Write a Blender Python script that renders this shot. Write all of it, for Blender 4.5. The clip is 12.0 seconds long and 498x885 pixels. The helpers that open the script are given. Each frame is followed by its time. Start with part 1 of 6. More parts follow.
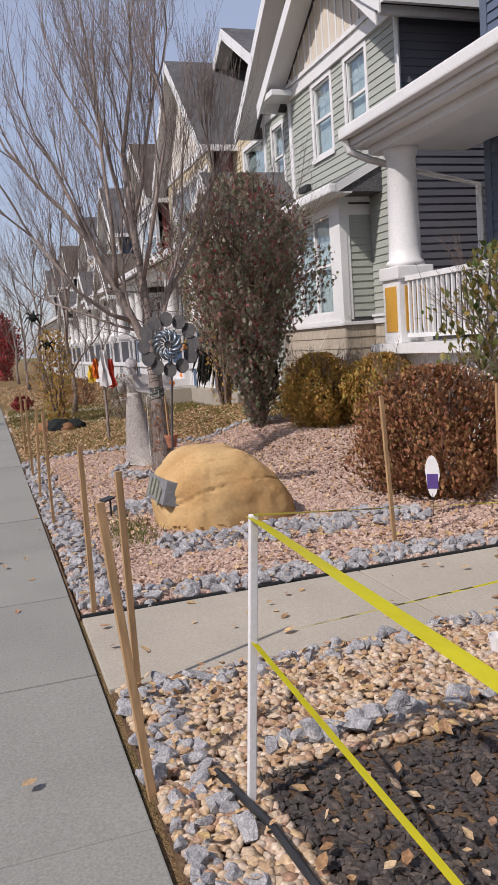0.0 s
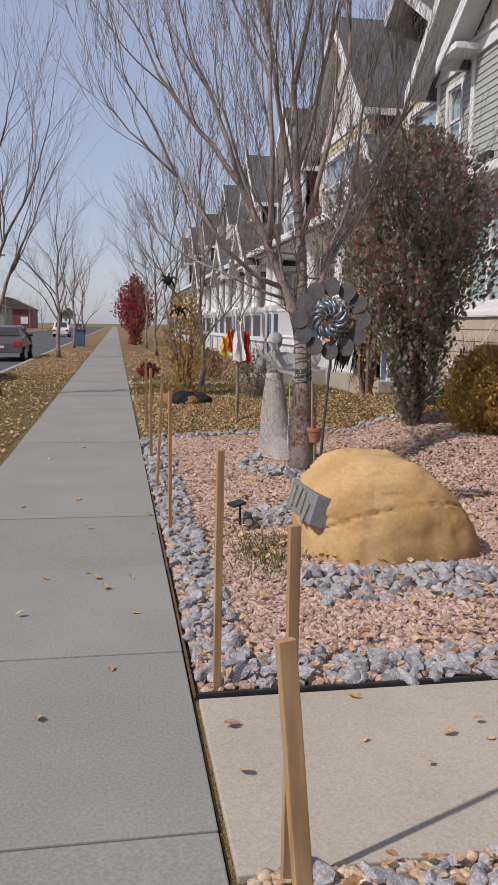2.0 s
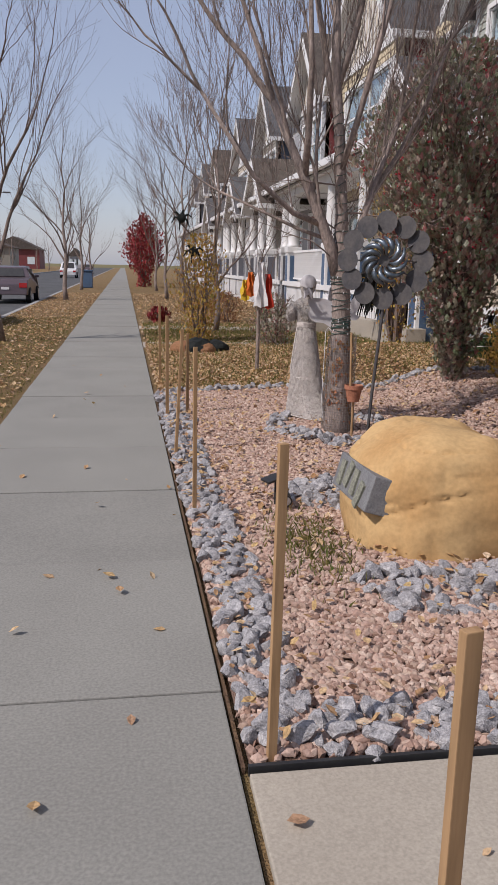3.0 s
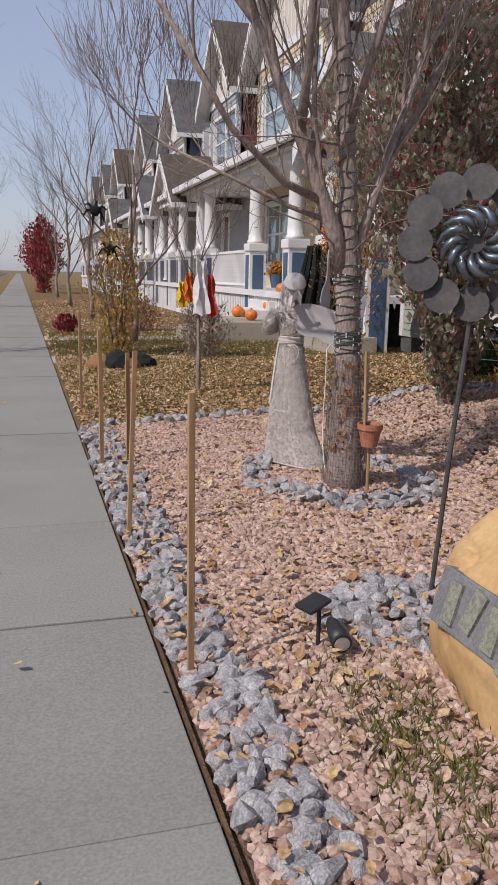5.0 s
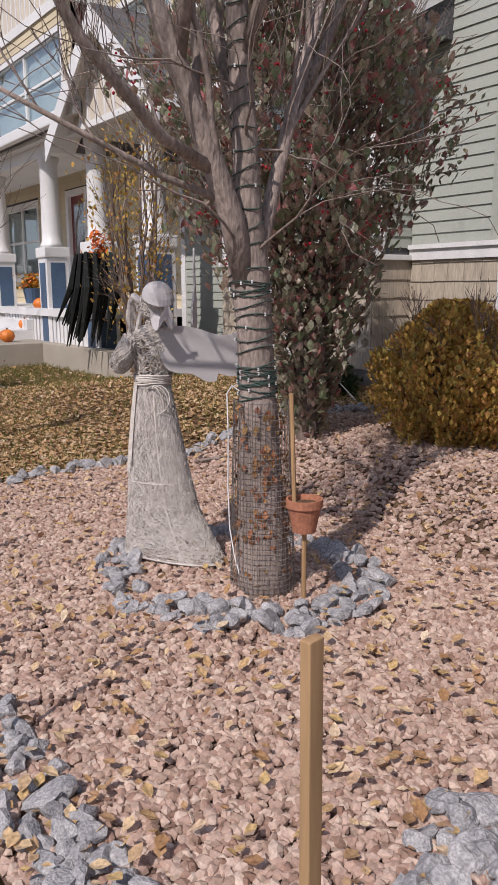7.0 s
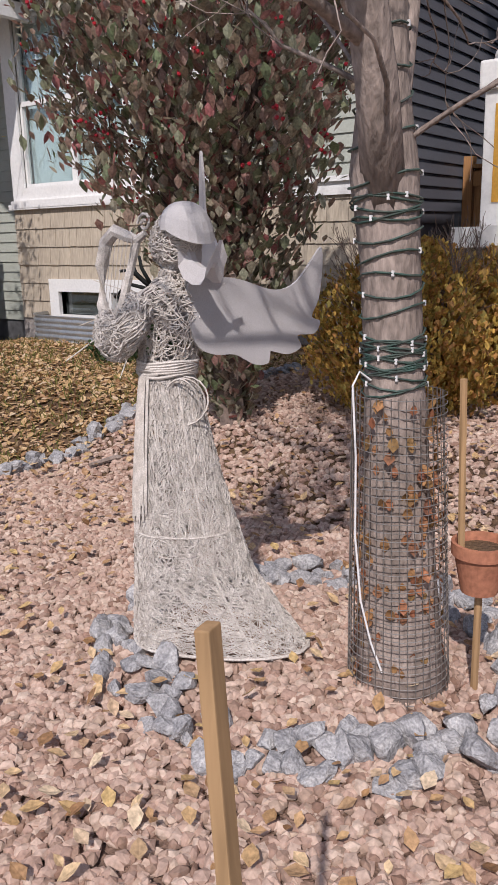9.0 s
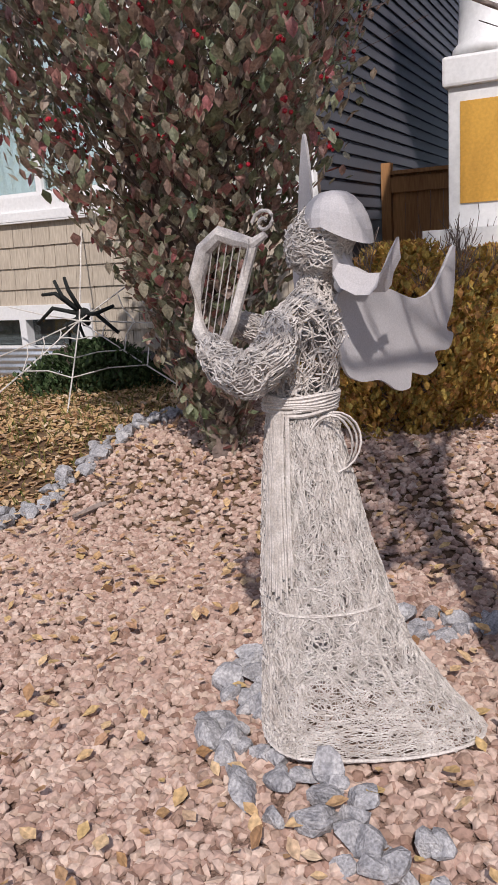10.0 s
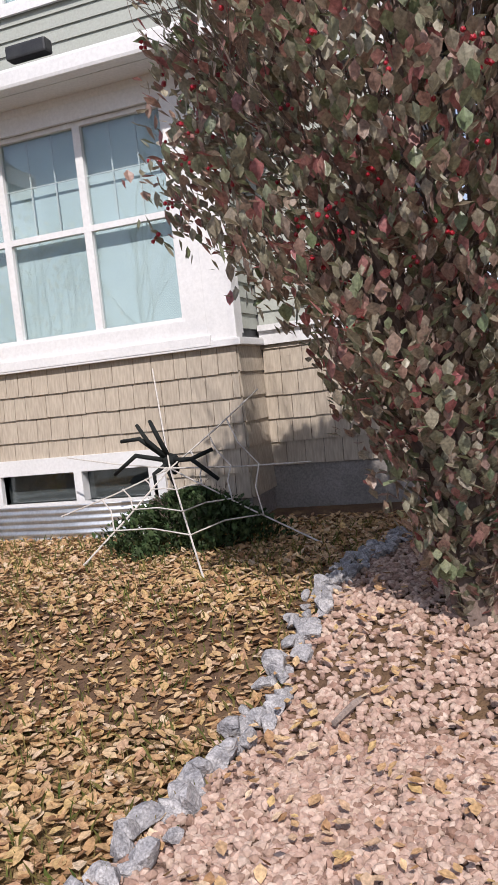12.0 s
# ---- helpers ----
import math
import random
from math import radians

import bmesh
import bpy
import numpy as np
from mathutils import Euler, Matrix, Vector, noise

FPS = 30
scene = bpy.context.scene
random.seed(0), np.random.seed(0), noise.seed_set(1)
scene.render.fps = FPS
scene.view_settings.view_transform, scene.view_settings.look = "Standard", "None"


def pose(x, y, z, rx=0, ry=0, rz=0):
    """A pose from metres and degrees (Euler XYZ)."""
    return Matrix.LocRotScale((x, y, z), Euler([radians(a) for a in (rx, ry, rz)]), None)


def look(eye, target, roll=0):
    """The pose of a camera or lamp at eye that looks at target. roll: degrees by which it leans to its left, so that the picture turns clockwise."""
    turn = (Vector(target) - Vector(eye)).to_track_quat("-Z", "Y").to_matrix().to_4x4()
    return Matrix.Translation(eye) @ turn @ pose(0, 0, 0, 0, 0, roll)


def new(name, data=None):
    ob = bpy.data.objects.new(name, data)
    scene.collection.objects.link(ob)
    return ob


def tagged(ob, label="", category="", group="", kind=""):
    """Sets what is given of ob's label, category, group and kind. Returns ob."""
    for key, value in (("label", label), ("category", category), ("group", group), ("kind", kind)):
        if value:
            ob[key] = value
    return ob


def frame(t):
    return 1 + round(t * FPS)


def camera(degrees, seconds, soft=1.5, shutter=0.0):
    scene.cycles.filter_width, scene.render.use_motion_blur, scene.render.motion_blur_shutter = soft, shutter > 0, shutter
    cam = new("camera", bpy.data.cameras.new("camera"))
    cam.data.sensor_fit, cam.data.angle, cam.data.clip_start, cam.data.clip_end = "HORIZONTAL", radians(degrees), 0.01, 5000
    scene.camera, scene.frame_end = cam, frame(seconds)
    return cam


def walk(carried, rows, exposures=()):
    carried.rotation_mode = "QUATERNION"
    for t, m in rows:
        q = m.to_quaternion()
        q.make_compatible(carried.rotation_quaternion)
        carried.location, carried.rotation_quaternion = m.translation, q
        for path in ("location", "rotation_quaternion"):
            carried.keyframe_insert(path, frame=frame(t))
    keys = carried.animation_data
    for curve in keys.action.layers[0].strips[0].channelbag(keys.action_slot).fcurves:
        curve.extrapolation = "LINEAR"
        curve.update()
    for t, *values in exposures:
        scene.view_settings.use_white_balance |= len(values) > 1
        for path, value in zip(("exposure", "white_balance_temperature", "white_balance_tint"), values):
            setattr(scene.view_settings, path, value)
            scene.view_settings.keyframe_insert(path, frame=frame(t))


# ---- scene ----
cam = camera(35.0, 12.0, 1.0)
PATH = [
    (0, (-0.359, 0.76, 1.515), (0.255, 2.647, 1.262), -4.1),
    (0.5, (-0.328, 1.1, 1.54), (0.023, 3.059, 1.341), -2.5),
    (1, (-0.313, 1.401, 1.525), (-0.021, 3.37, 1.332), -1.0),
    (1.5, (-0.298, 1.81, 1.514), (0.082, 3.758, 1.267), 0.3),
    (2, (-0.291, 2.292, 1.489), (0.038, 4.243, 1.194), 0.8),
    (2.5, (-0.33, 2.737, 1.467), (0.027, 4.666, 1.077), 1.5),
    (3, (-0.331, 3.196, 1.486), (-0.024, 5.124, 1.051), 1.2),
    (3.2, (-0.357, 3.373, 1.475), (-0.037, 5.303, 1.061), 1.3),
    (4.8, (-0.444, 5.107, 1.401), (0.1, 6.987, 0.99), 1.0),
    (5, (-0.454, 5.295, 1.404), (0.089, 7.174, 0.987), 1.1),
    (5.5, (-0.504, 5.783, 1.39), (0.178, 7.615, 0.97), 1.1),
    (6, (-0.492, 6.255, 1.386), (0.39, 8.001, 0.973), 0.7),
    (6.5, (-0.431, 6.782, 1.38), (0.513, 8.499, 0.98), -0.2),
    (6.7, (-0.44, 6.949, 1.395), (0.58, 8.625, 1.008), -0.5),
    (8.3, (-0.299, 8.472, 1.319), (1.014, 9.905, 0.847), -0.4),
    (8.5, (-0.314, 8.648, 1.328), (1.027, 10.047, 0.831), -1.3),
    (9, (-0.368, 9.078, 1.323), (1.198, 10.215, 0.817), -1.5),
    (9.5, (-0.313, 9.51, 1.324), (1.344, 10.525, 0.852), -2.5),
    (10, (-0.323, 9.94, 1.312), (1.416, 10.805, 0.834), -3.8),
    (10.4, (-0.309, 10.269, 1.32), (1.472, 11.082, 0.913), -5.2),
    (10.5, (-0.285, 10.345, 1.33), (1.494, 11.171, 0.944), -5.1),
    (11, (-0.243, 10.865, 1.337), (1.601, 11.6, 1.098), -4.2),
    (11.5, (-0.178, 11.269, 1.321), (1.704, 11.926, 1.161), -5.8),
    (12, (-0.109, 11.673, 1.351), (1.768, 12.35, 1.206), -6.3),
]
walk(cam, [(t, look(eye, target, roll)) for t, eye, target, roll in PATH], [(0.0, 0.15, 6550, 15), (3.0, 0.0, 6550, 16), (6.5, 0.05, 6550, 16), (8.5, 0.17, 6480, 15), (10.5, 0.24, 6480, 15), (12.0, 0.42, 6450, 15)])

# ---------- world and light ----------
world = bpy.data.worlds.new("sky")
scene.world = world
world.use_nodes = True
wn = world.node_tree.nodes
wl = world.node_tree.links
sky = wn.new("ShaderNodeTexSky")
sky.sky_type = "NISHITA"
sky.sun_disc = False
sky.sun_elevation = radians(46)
sky.sun_rotation = radians(246)
sky.dust_density = 0.9
sky.air_density = 1.0
wn["Background"].inputs[1].default_value = 0.14
haze = wn.new("ShaderNodeMix")  # thin autumn haze over the whole sky
haze.data_type = "RGBA"
haze.inputs[0].default_value = 0.6
haze.inputs[7].default_value = (2.8, 3.1, 4.0, 1)
wl.new(sky.outputs[0], haze.inputs[6])
wl.new(haze.outputs[2], wn["Background"].inputs[0])
sun = new("sun", bpy.data.lights.new("sun", "SUN"))
sun.data.energy = 3.7
sun.data.angle = radians(0.8)
sun.data.color = (1.0, 0.96, 0.91)
sun.matrix_world = look((-9.0, -4.0, 10.2), (0, 0, 0))

rng = np.random.default_rng(7)

# ---------- mesh building ----------
WHERE = {}
VIEW_FIT = {"x": (0.0, 1.0), "y": (0.0, 1.0), "z": (0.0, 1.0)}  # offset and scale that fit what is being built to the camera's view


def view_fit(x=(0.0, 1.0), y=(0.0, 1.0), z=(0.0, 1.0)):
    VIEW_FIT.update(x=x, y=y, z=z)



class Shape:
    """Collects vertices and faces of one mesh."""

    def __init__(self):
        self.v, self.f, self.n, self.smooth = [], [], 0, False

    def put(self, verts, faces):
        verts = np.asarray(verts, float)
        base = self.n
        self.v.append(verts)
        self.f.extend([tuple(int(i) + base for i in face) for face in faces])
        self.n += len(verts)
        return self

    def box(self, x0, x1, y0, y1, z0, z1, m=None):
        c = [(x, y, z) for z in (z0, z1) for y in (y0, y1) for x in (x0, x1)]
        if m is not None:
            c = [tuple(m @ Vector(p)) for p in c]
        return self.put(c, [(0, 2, 3, 1), (4, 5, 7, 6), (0, 1, 5, 4), (2, 6, 7, 3), (0, 4, 6, 2), (1, 3, 7, 5)])

    def tube(self, pts, radii, sides=8, caps=True):
        pts = np.asarray(pts, float)
        k = len(pts)
        radii = np.broadcast_to(np.asarray(radii, float), (k,))
        tan = np.gradient(pts, axis=0) if k > 2 else np.array([pts[1] - pts[0]] * 2)
        tan /= np.linalg.norm(tan, axis=1, keepdims=True) + 1e-9
        ref = np.array([0.0, 0, 1]) if abs(tan[0][2]) < 0.9 else np.array([1.0, 0, 0])
        a = np.cross(tan, ref)
        a /= np.linalg.norm(a, axis=1, keepdims=True) + 1e-9
        b = np.cross(tan, a)
        ang = np.linspace(0, 2 * np.pi, sides, endpoint=False)
        ring = a[:, None] * np.cos(ang)[None, :, None] + b[:, None] * np.sin(ang)[None, :, None]
        verts = (pts[:, None] + ring * radii[:, None, None]).reshape(-1, 3)
        faces = [(i * sides + j, i * sides + (j + 1) % sides, (i + 1) * sides + (j + 1) % sides, (i + 1) * sides + j)
                 for i in range(k - 1) for j in range(sides)]
        if caps:
            faces += [tuple(range(sides))[::-1], tuple(range((k - 1) * sides, k * sides))]
        return self.put(verts, faces)

    def lathe(self, profile, centre, sides=16):
        """profile: rows of radius and height."""
        ang = np.linspace(0, 2 * np.pi, sides, endpoint=False)
        verts = [(centre[0] + r * math.cos(t), centre[1] + r * math.sin(t), centre[2] + z) for r, z in profile for t in ang]
        k = len(profile)
        faces = [(i * sides + j, i * sides + (j + 1) % sides, (i + 1) * sides + (j + 1) % sides, (i + 1) * sides + j)
                 for i in range(k - 1) for j in range(sides)]
        faces += [tuple(range(sides))[::-1], tuple(range((k - 1) * sides, k * sides))]
        return self.put(verts, faces)

    def many(self, verts, faces, places):
        """One small form set at many poses: places is (n, 3, 4)."""
        verts = np.asarray(verts, float)
        all_v = np.einsum("nij,kj->nki", places[:, :, :3], verts) + places[:, None, :, 3]
        k = len(verts)
        for i in range(len(places)):
            base = self.n + i * k
            self.f.extend([tuple(q + base for q in face) for face in faces])
        self.v.append(all_v.reshape(-1, 3))
        self.n += k * len(places)
        return self

    def mesh(self, name, shift=(0, 0, 0)):
        me = bpy.data.meshes.new(name)
        v = np.concatenate(self.v)
        v = np.stack([VIEW_FIT[k][0] + VIEW_FIT[k][1] * v[:, i] for i, k in enumerate("xyz")], 1) - np.asarray(shift, float)
        me.from_pydata(v.tolist(), [], self.f)
        if self.smooth:
            me.polygons.foreach_set("use_smooth", [True] * len(me.polygons))
        me.update()
        return me


def thing(name, label, category, at=(0, 0, 0), group="", kind=""):
    """An Empty at the base of a thing that carries its parts."""
    ob = new(name)
    ob.empty_display_size = 0.1
    ob.location = at
    WHERE[ob] = Vector(at)
    return tagged(ob, label, category, group, kind)


def part(name, shape, material, parent, label="", bevel=0.0, weld=False):
    """Links a shape as one mesh object under a thing or a part."""
    at = WHERE[parent]
    me = shape.mesh(name, at)
    if weld:
        bm = bmesh.new()
        bm.from_mesh(me)
        bmesh.ops.remove_doubles(bm, verts=bm.verts[:], dist=0.001)
        bm.to_mesh(me)
        bm.free()
    if bevel:
        bm = bmesh.new()
        bm.from_mesh(me)
        bmesh.ops.bevel(bm, geom=bm.edges[:], offset=bevel, segments=2, affect="EDGES", profile=0.6)
        bm.to_mesh(me)
        bm.free()
    me.materials.append(material)
    ob = new(name, me)
    ob.parent = parent
    WHERE[ob] = at
    if label:
        ob["label"] = label
    return ob


def solo(name, shape, material, label, category, kind="", group="", bevel=0.0, at=(0, 0, 0)):
    """A thing of one mesh."""
    me = shape.mesh(name, at)
    if bevel:
        bm = bmesh.new()
        bm.from_mesh(me)
        bmesh.ops.bevel(bm, geom=bm.edges[:], offset=bevel, segments=2, affect="EDGES", profile=0.6)
        bm.to_mesh(me)
        bm.free()
    me.materials.append(material)
    ob = new(name, me)
    ob.location = at
    WHERE[ob] = Vector(at)
    return tagged(ob, label, category, group, kind)


def poses(xyz, yaw, tilt, size):
    """Rows of 3 x 4 poses from places, turns and sizes."""
    n = len(xyz)
    size = np.broadcast_to(np.asarray(size, float).reshape(n, -1), (n, 3))
    cy, sy, ct, st = np.cos(yaw), np.sin(yaw), np.cos(tilt), np.sin(tilt)
    out = np.zeros((n, 3, 4))
    out[:, 0, 0], out[:, 0, 1], out[:, 0, 2] = cy, -sy * ct, sy * st
    out[:, 1, 0], out[:, 1, 1], out[:, 1, 2] = sy, cy * ct, -cy * st
    out[:, 2, 1], out[:, 2, 2] = st, ct
    out[:, :, :3] *= size[:, None, :]
    out[:, :, 3] = xyz
    return out


def ico(level, rough=0.0, seed=0, flat=1.0):
    bm = bmesh.new()
    bmesh.ops.create_icosphere(bm, subdivisions=level, radius=1.0)
    r = np.random.default_rng(seed)
    v = np.array([p.co[:] for p in bm.verts])
    f = [tuple(q.index for q in face.verts) for face in bm.faces]
    bm.free()
    v *= (1 + rough * r.uniform(-1, 1, (len(v), 1)))
    v[:, 2] *= flat
    return v, f


# ---------- materials ----------
def material(name, base, second=None, scale=6.0, fine=60.0, rough=0.85, bump=0.3, depth=0.004, metal=0.0, pieces=0.0,
             island=False, amount=0.6, stretch=(1, 1, 1), translucent=0.0):
    """A procedural surface: two colours mixed by a large noise, a fine grain and a fine relief; pieces varies it from object to object."""
    m = bpy.data.materials.new(name)
    m.use_nodes = True
    nt = m.node_tree
    n, k = nt.nodes, nt.links
    out = n["Principled BSDF"]
    second = second or tuple(c * 0.7 for c in base)
    tc = n.new("ShaderNodeTexCoord")
    mp = n.new("ShaderNodeMapping")
    mp.inputs["Scale"].default_value = stretch
    k.new(tc.outputs["Object"], mp.inputs[0])
    big = n.new("ShaderNodeTexNoise")
    big.inputs["Scale"].default_value = scale
    big.inputs["Detail"].default_value = 5
    k.new(mp.outputs[0], big.inputs["Vector"])
    small = n.new("ShaderNodeTexNoise")
    small.inputs["Scale"].default_value = fine
    small.inputs["Detail"].default_value = 3
    k.new(mp.outputs[0], small.inputs["Vector"])
    ramp = n.new("ShaderNodeMapRange")
    ramp.inputs["From Min"].default_value, ramp.inputs["From Max"].default_value = 0.35, 0.65
    k.new(big.outputs["Fac"], ramp.inputs["Value"])
    mix = n.new("ShaderNodeMix")
    mix.data_type = "RGBA"
    mix.inputs[6].default_value, mix.inputs[7].default_value = (*base, 1), (*second, 1)
    source = ramp.outputs[0]
    if pieces:
        if island:
            info = n.new("ShaderNodeNewGeometry")
            rand = info.outputs["Random Per Island"]
        else:
            info = n.new("ShaderNodeObjectInfo")
            rand = info.outputs["Random"]
        blend = n.new("ShaderNodeMix")
        blend.inputs[0].default_value = pieces
        k.new(source, blend.inputs[2])
        k.new(rand, blend.inputs[3])
        source = blend.outputs[0]
    k.new(source, mix.inputs[0])
    grain = n.new("ShaderNodeMapRange")
    grain.inputs["From Min"].default_value, grain.inputs["From Max"].default_value = 0.3, 0.7
    grain.inputs["To Min"].default_value, grain.inputs["To Max"].default_value = 1 - 0.4 * amount, 1 + 0.25 * amount
    k.new(small.outputs["Fac"], grain.inputs["Value"])
    mul = n.new("ShaderNodeMix")
    mul.data_type, mul.blend_type = "RGBA", "MULTIPLY"
    mul.inputs[0].default_value = 1.0
    k.new(mix.outputs[2], mul.inputs[6])
    k.new(grain.outputs[0], mul.inputs[7])
    k.new(mul.outputs[2], out.inputs["Base Color"])
    out.inputs["Roughness"].default_value = rough
    out.inputs["Specular IOR Level"].default_value = 0.5 if rough < 0.62 else 0.2
    out.inputs["Metallic"].default_value = metal
    if bump:
        bp = n.new("ShaderNodeBump")
        bp.inputs["Strength"].default_value, bp.inputs["Distance"].default_value = bump, depth
        k.new(small.outputs["Fac"], bp.inputs["Height"])
        k.new(bp.outputs[0], out.inputs["Normal"])
    if translucent:
        tr = n.new("ShaderNodeBsdfTranslucent")
        k.new(mul.outputs[2], tr.inputs[0])
        ms = n.new("ShaderNodeMixShader")
        ms.inputs[0].default_value = translucent
        k.new(out.outputs[0], ms.inputs[1])
        k.new(tr.outputs[0], ms.inputs[2])
        k.new(ms.outputs[0], n["Material Output"].inputs[0])
    return m


def palette(name, colours, rough=0.8, island=True, translucent=0.0, bump=0.0, fine=80.0, grain=0.35):
    """Pieces that each take one of several colours."""
    m = bpy.data.materials.new(name)
    m.use_nodes = True
    n, k = m.node_tree.nodes, m.node_tree.links
    out = n["Principled BSDF"]
    if island:
        rand = n.new("ShaderNodeNewGeometry").outputs["Random Per Island"]
    else:
        rand = n.new("ShaderNodeObjectInfo").outputs["Random"]
    ramp = n.new("ShaderNodeValToRGB")
    ramp.color_ramp.interpolation = "LINEAR"
    el = ramp.color_ramp.elements
    while len(el) < len(colours):
        el.new(0.5)
    for i, c in enumerate(colours):
        el[i].position = i / (len(colours) - 1)
        el[i].color = (*c, 1)
    k.new(rand, ramp.inputs[0])
    tc = n.new("ShaderNodeTexCoord")
    nz = n.new("ShaderNodeTexNoise")
    nz.inputs["Scale"].default_value = fine
    nz.inputs["Detail"].default_value = 4
    k.new(tc.outputs["Object"], nz.inputs["Vector"])
    mr = n.new("ShaderNodeMapRange")
    mr.inputs["From Min"].default_value, mr.inputs["From Max"].default_value = 0.3, 0.7
    mr.inputs["To Min"].default_value, mr.inputs["To Max"].default_value = 1 - grain, 1 + grain
    k.new(nz.outputs["Fac"], mr.inputs["Value"])
    mul = n.new("ShaderNodeMix")
    mul.data_type, mul.blend_type = "RGBA", "MULTIPLY"
    mul.inputs[0].default_value = 1.0
    k.new(ramp.outputs[0], mul.inputs[6])
    k.new(mr.outputs[0], mul.inputs[7])
    k.new(mul.outputs[2], out.inputs["Base Color"])
    out.inputs["Roughness"].default_value = rough
    out.inputs["Specular IOR Level"].default_value = 0.5 if rough < 0.62 else 0.2
    if bump:
        bp = n.new("ShaderNodeBump")
        bp.inputs["Strength"].default_value, bp.inputs["Distance"].default_value = bump, 0.004
        k.new(nz.outputs["Fac"], bp.inputs["Height"])
        k.new(bp.outputs[0], out.inputs["Normal"])
    if translucent:
        tr = n.new("ShaderNodeBsdfTranslucent")
        k.new(mul.outputs[2], tr.inputs[0])
        ms = n.new("ShaderNodeMixShader")
        ms.inputs[0].default_value = translucent
        k.new(out.outputs[0], ms.inputs[1])
        k.new(tr.outputs[0], ms.inputs[2])
        k.new(ms.outputs[0], n["Material Output"].inputs[0])
    return m


M_walk = material("sidewalk_concrete", (0.262, 0.255, 0.228), (0.222, 0.215, 0.193), 1.3, 90, 0.9, 0.25, 0.002, pieces=0.4, amount=0.45)
M_path = material("path_concrete", (0.40, 0.355, 0.29), (0.345, 0.305, 0.25), 1.6, 110, 0.88, 0.2, 0.002, pieces=0.3, amount=0.4)
M_kerb = material("kerb_concrete", (0.36, 0.35, 0.33), (0.28, 0.27, 0.26), 2, 60)
M_asphalt = material("asphalt", (0.10, 0.10, 0.10), (0.075, 0.075, 0.075), 0.6, 120, 0.9, 0.4)
M_soil = material("leafy_soil", (0.16, 0.10, 0.055), (0.10, 0.06, 0.04), 5, 70, 0.95, 0.8, 0.02)
M_lawn = material("autumn_lawn", (0.20, 0.14, 0.06), (0.24, 0.15, 0.075), 1.6, 120, 0.95, 0.9, 0.03, amount=1.0)
M_field = material("far_ground", (0.19, 0.155, 0.07), (0.15, 0.14, 0.06), 0.2, 6, 0.95, 0.3, 0.05)
M_gravelbed = material("gravel_bed", (0.24, 0.155, 0.12), (0.15, 0.095, 0.07), 14, 60, 0.95, 1.0, 0.02, amount=1.0)
M_gravel = palette("pink_gravel", [(0.27, 0.165, 0.125), (0.40, 0.275, 0.22), (0.47, 0.345, 0.28), (0.33, 0.215, 0.17), (0.53, 0.41, 0.335), (0.22, 0.13, 0.095), (0.43, 0.32, 0.25)], 0.9, grain=0.2)
M_pebble = palette("river_pebbles", [(0.34, 0.23, 0.14), (0.44, 0.33, 0.23), (0.52, 0.42, 0.32), (0.30, 0.17, 0.11), (0.48, 0.34, 0.20), (0.36, 0.30, 0.26)], 0.7)
M_mulch = palette("dark_mulch", [(0.035, 0.03, 0.03), (0.07, 0.06, 0.055), (0.05, 0.04, 0.035), (0.11, 0.085, 0.07)], 0.9)
M_stone = material("grey_limestone", (0.215, 0.21, 0.22), (0.47, 0.45, 0.445), 1.3, 7, 0.9, 0.35, 0.08, pieces=0.3, amount=1.0)
M_boulder = material("ochre_sandstone", (0.50, 0.33, 0.155), (0.42, 0.245, 0.10), 2.2, 38, 0.9, 0.3, 0.004, amount=0.3)
M_leaf_litter = palette("fallen_leaves", [(0.34, 0.19, 0.09), (0.50, 0.33, 0.17), (0.60, 0.44, 0.27), (0.26, 0.14, 0.07), (0.45, 0.28, 0.15), (0.50, 0.35, 0.16), (0.38, 0.22, 0.13), (0.64, 0.51, 0.36)], 0.75, translucent=0.2)
M_wood = material("stake_wood", (0.40, 0.25, 0.13), (0.29, 0.175, 0.09), 5, 60, 0.8, 0.4, 0.002, stretch=(1, 1, 0.08), pieces=0.35)
M_white = material("white_paint", (0.70, 0.68, 0.67), (0.62, 0.60, 0.59), 2, 60, 0.55, 0.08, 0.002, amount=0.2)
M_trim = material("white_trim", (0.72, 0.71, 0.70), (0.66, 0.65, 0.64), 1.2, 40, 0.5, 0.06, 0.002, amount=0.18)
M_tape = material("yellow_tape", (0.80, 0.74, 0.03), (0.72, 0.64, 0.03), 3, 20, 0.35, 0.1, 0.002, amount=0.1, translucent=0.3)
M_black = material("black_plastic", (0.018, 0.018, 0.02), (0.03, 0.03, 0.03), 8, 80, 0.5, 0.1, amount=0.4)
M_ink = material("black_ink", (0.02, 0.02, 0.02), rough=0.5, bump=0)
M_bark = material("grey_bark", (0.34, 0.27, 0.235), (0.215, 0.17, 0.145), 9, 70, 0.9, 0.9, 0.008, stretch=(1, 1, 0.35), amount=0.9)
M_twig = material("twigs", (0.20, 0.15, 0.125), (0.14, 0.105, 0.09), 5, 60, 0.9, 0.3)
M_green = material("sage_siding", (0.36, 0.375, 0.33), (0.325, 0.34, 0.30), 1.2, 50, 0.6, 0.1, 0.002, pieces=0.35, amount=0.25)
M_taupe = material("taupe_siding", (0.26, 0.235, 0.195), (0.23, 0.21, 0.175), 1.2, 50, 0.6, 0.1, 0.002, amount=0.25)
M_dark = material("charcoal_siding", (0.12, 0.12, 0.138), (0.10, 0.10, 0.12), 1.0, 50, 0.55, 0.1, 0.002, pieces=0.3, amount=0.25)
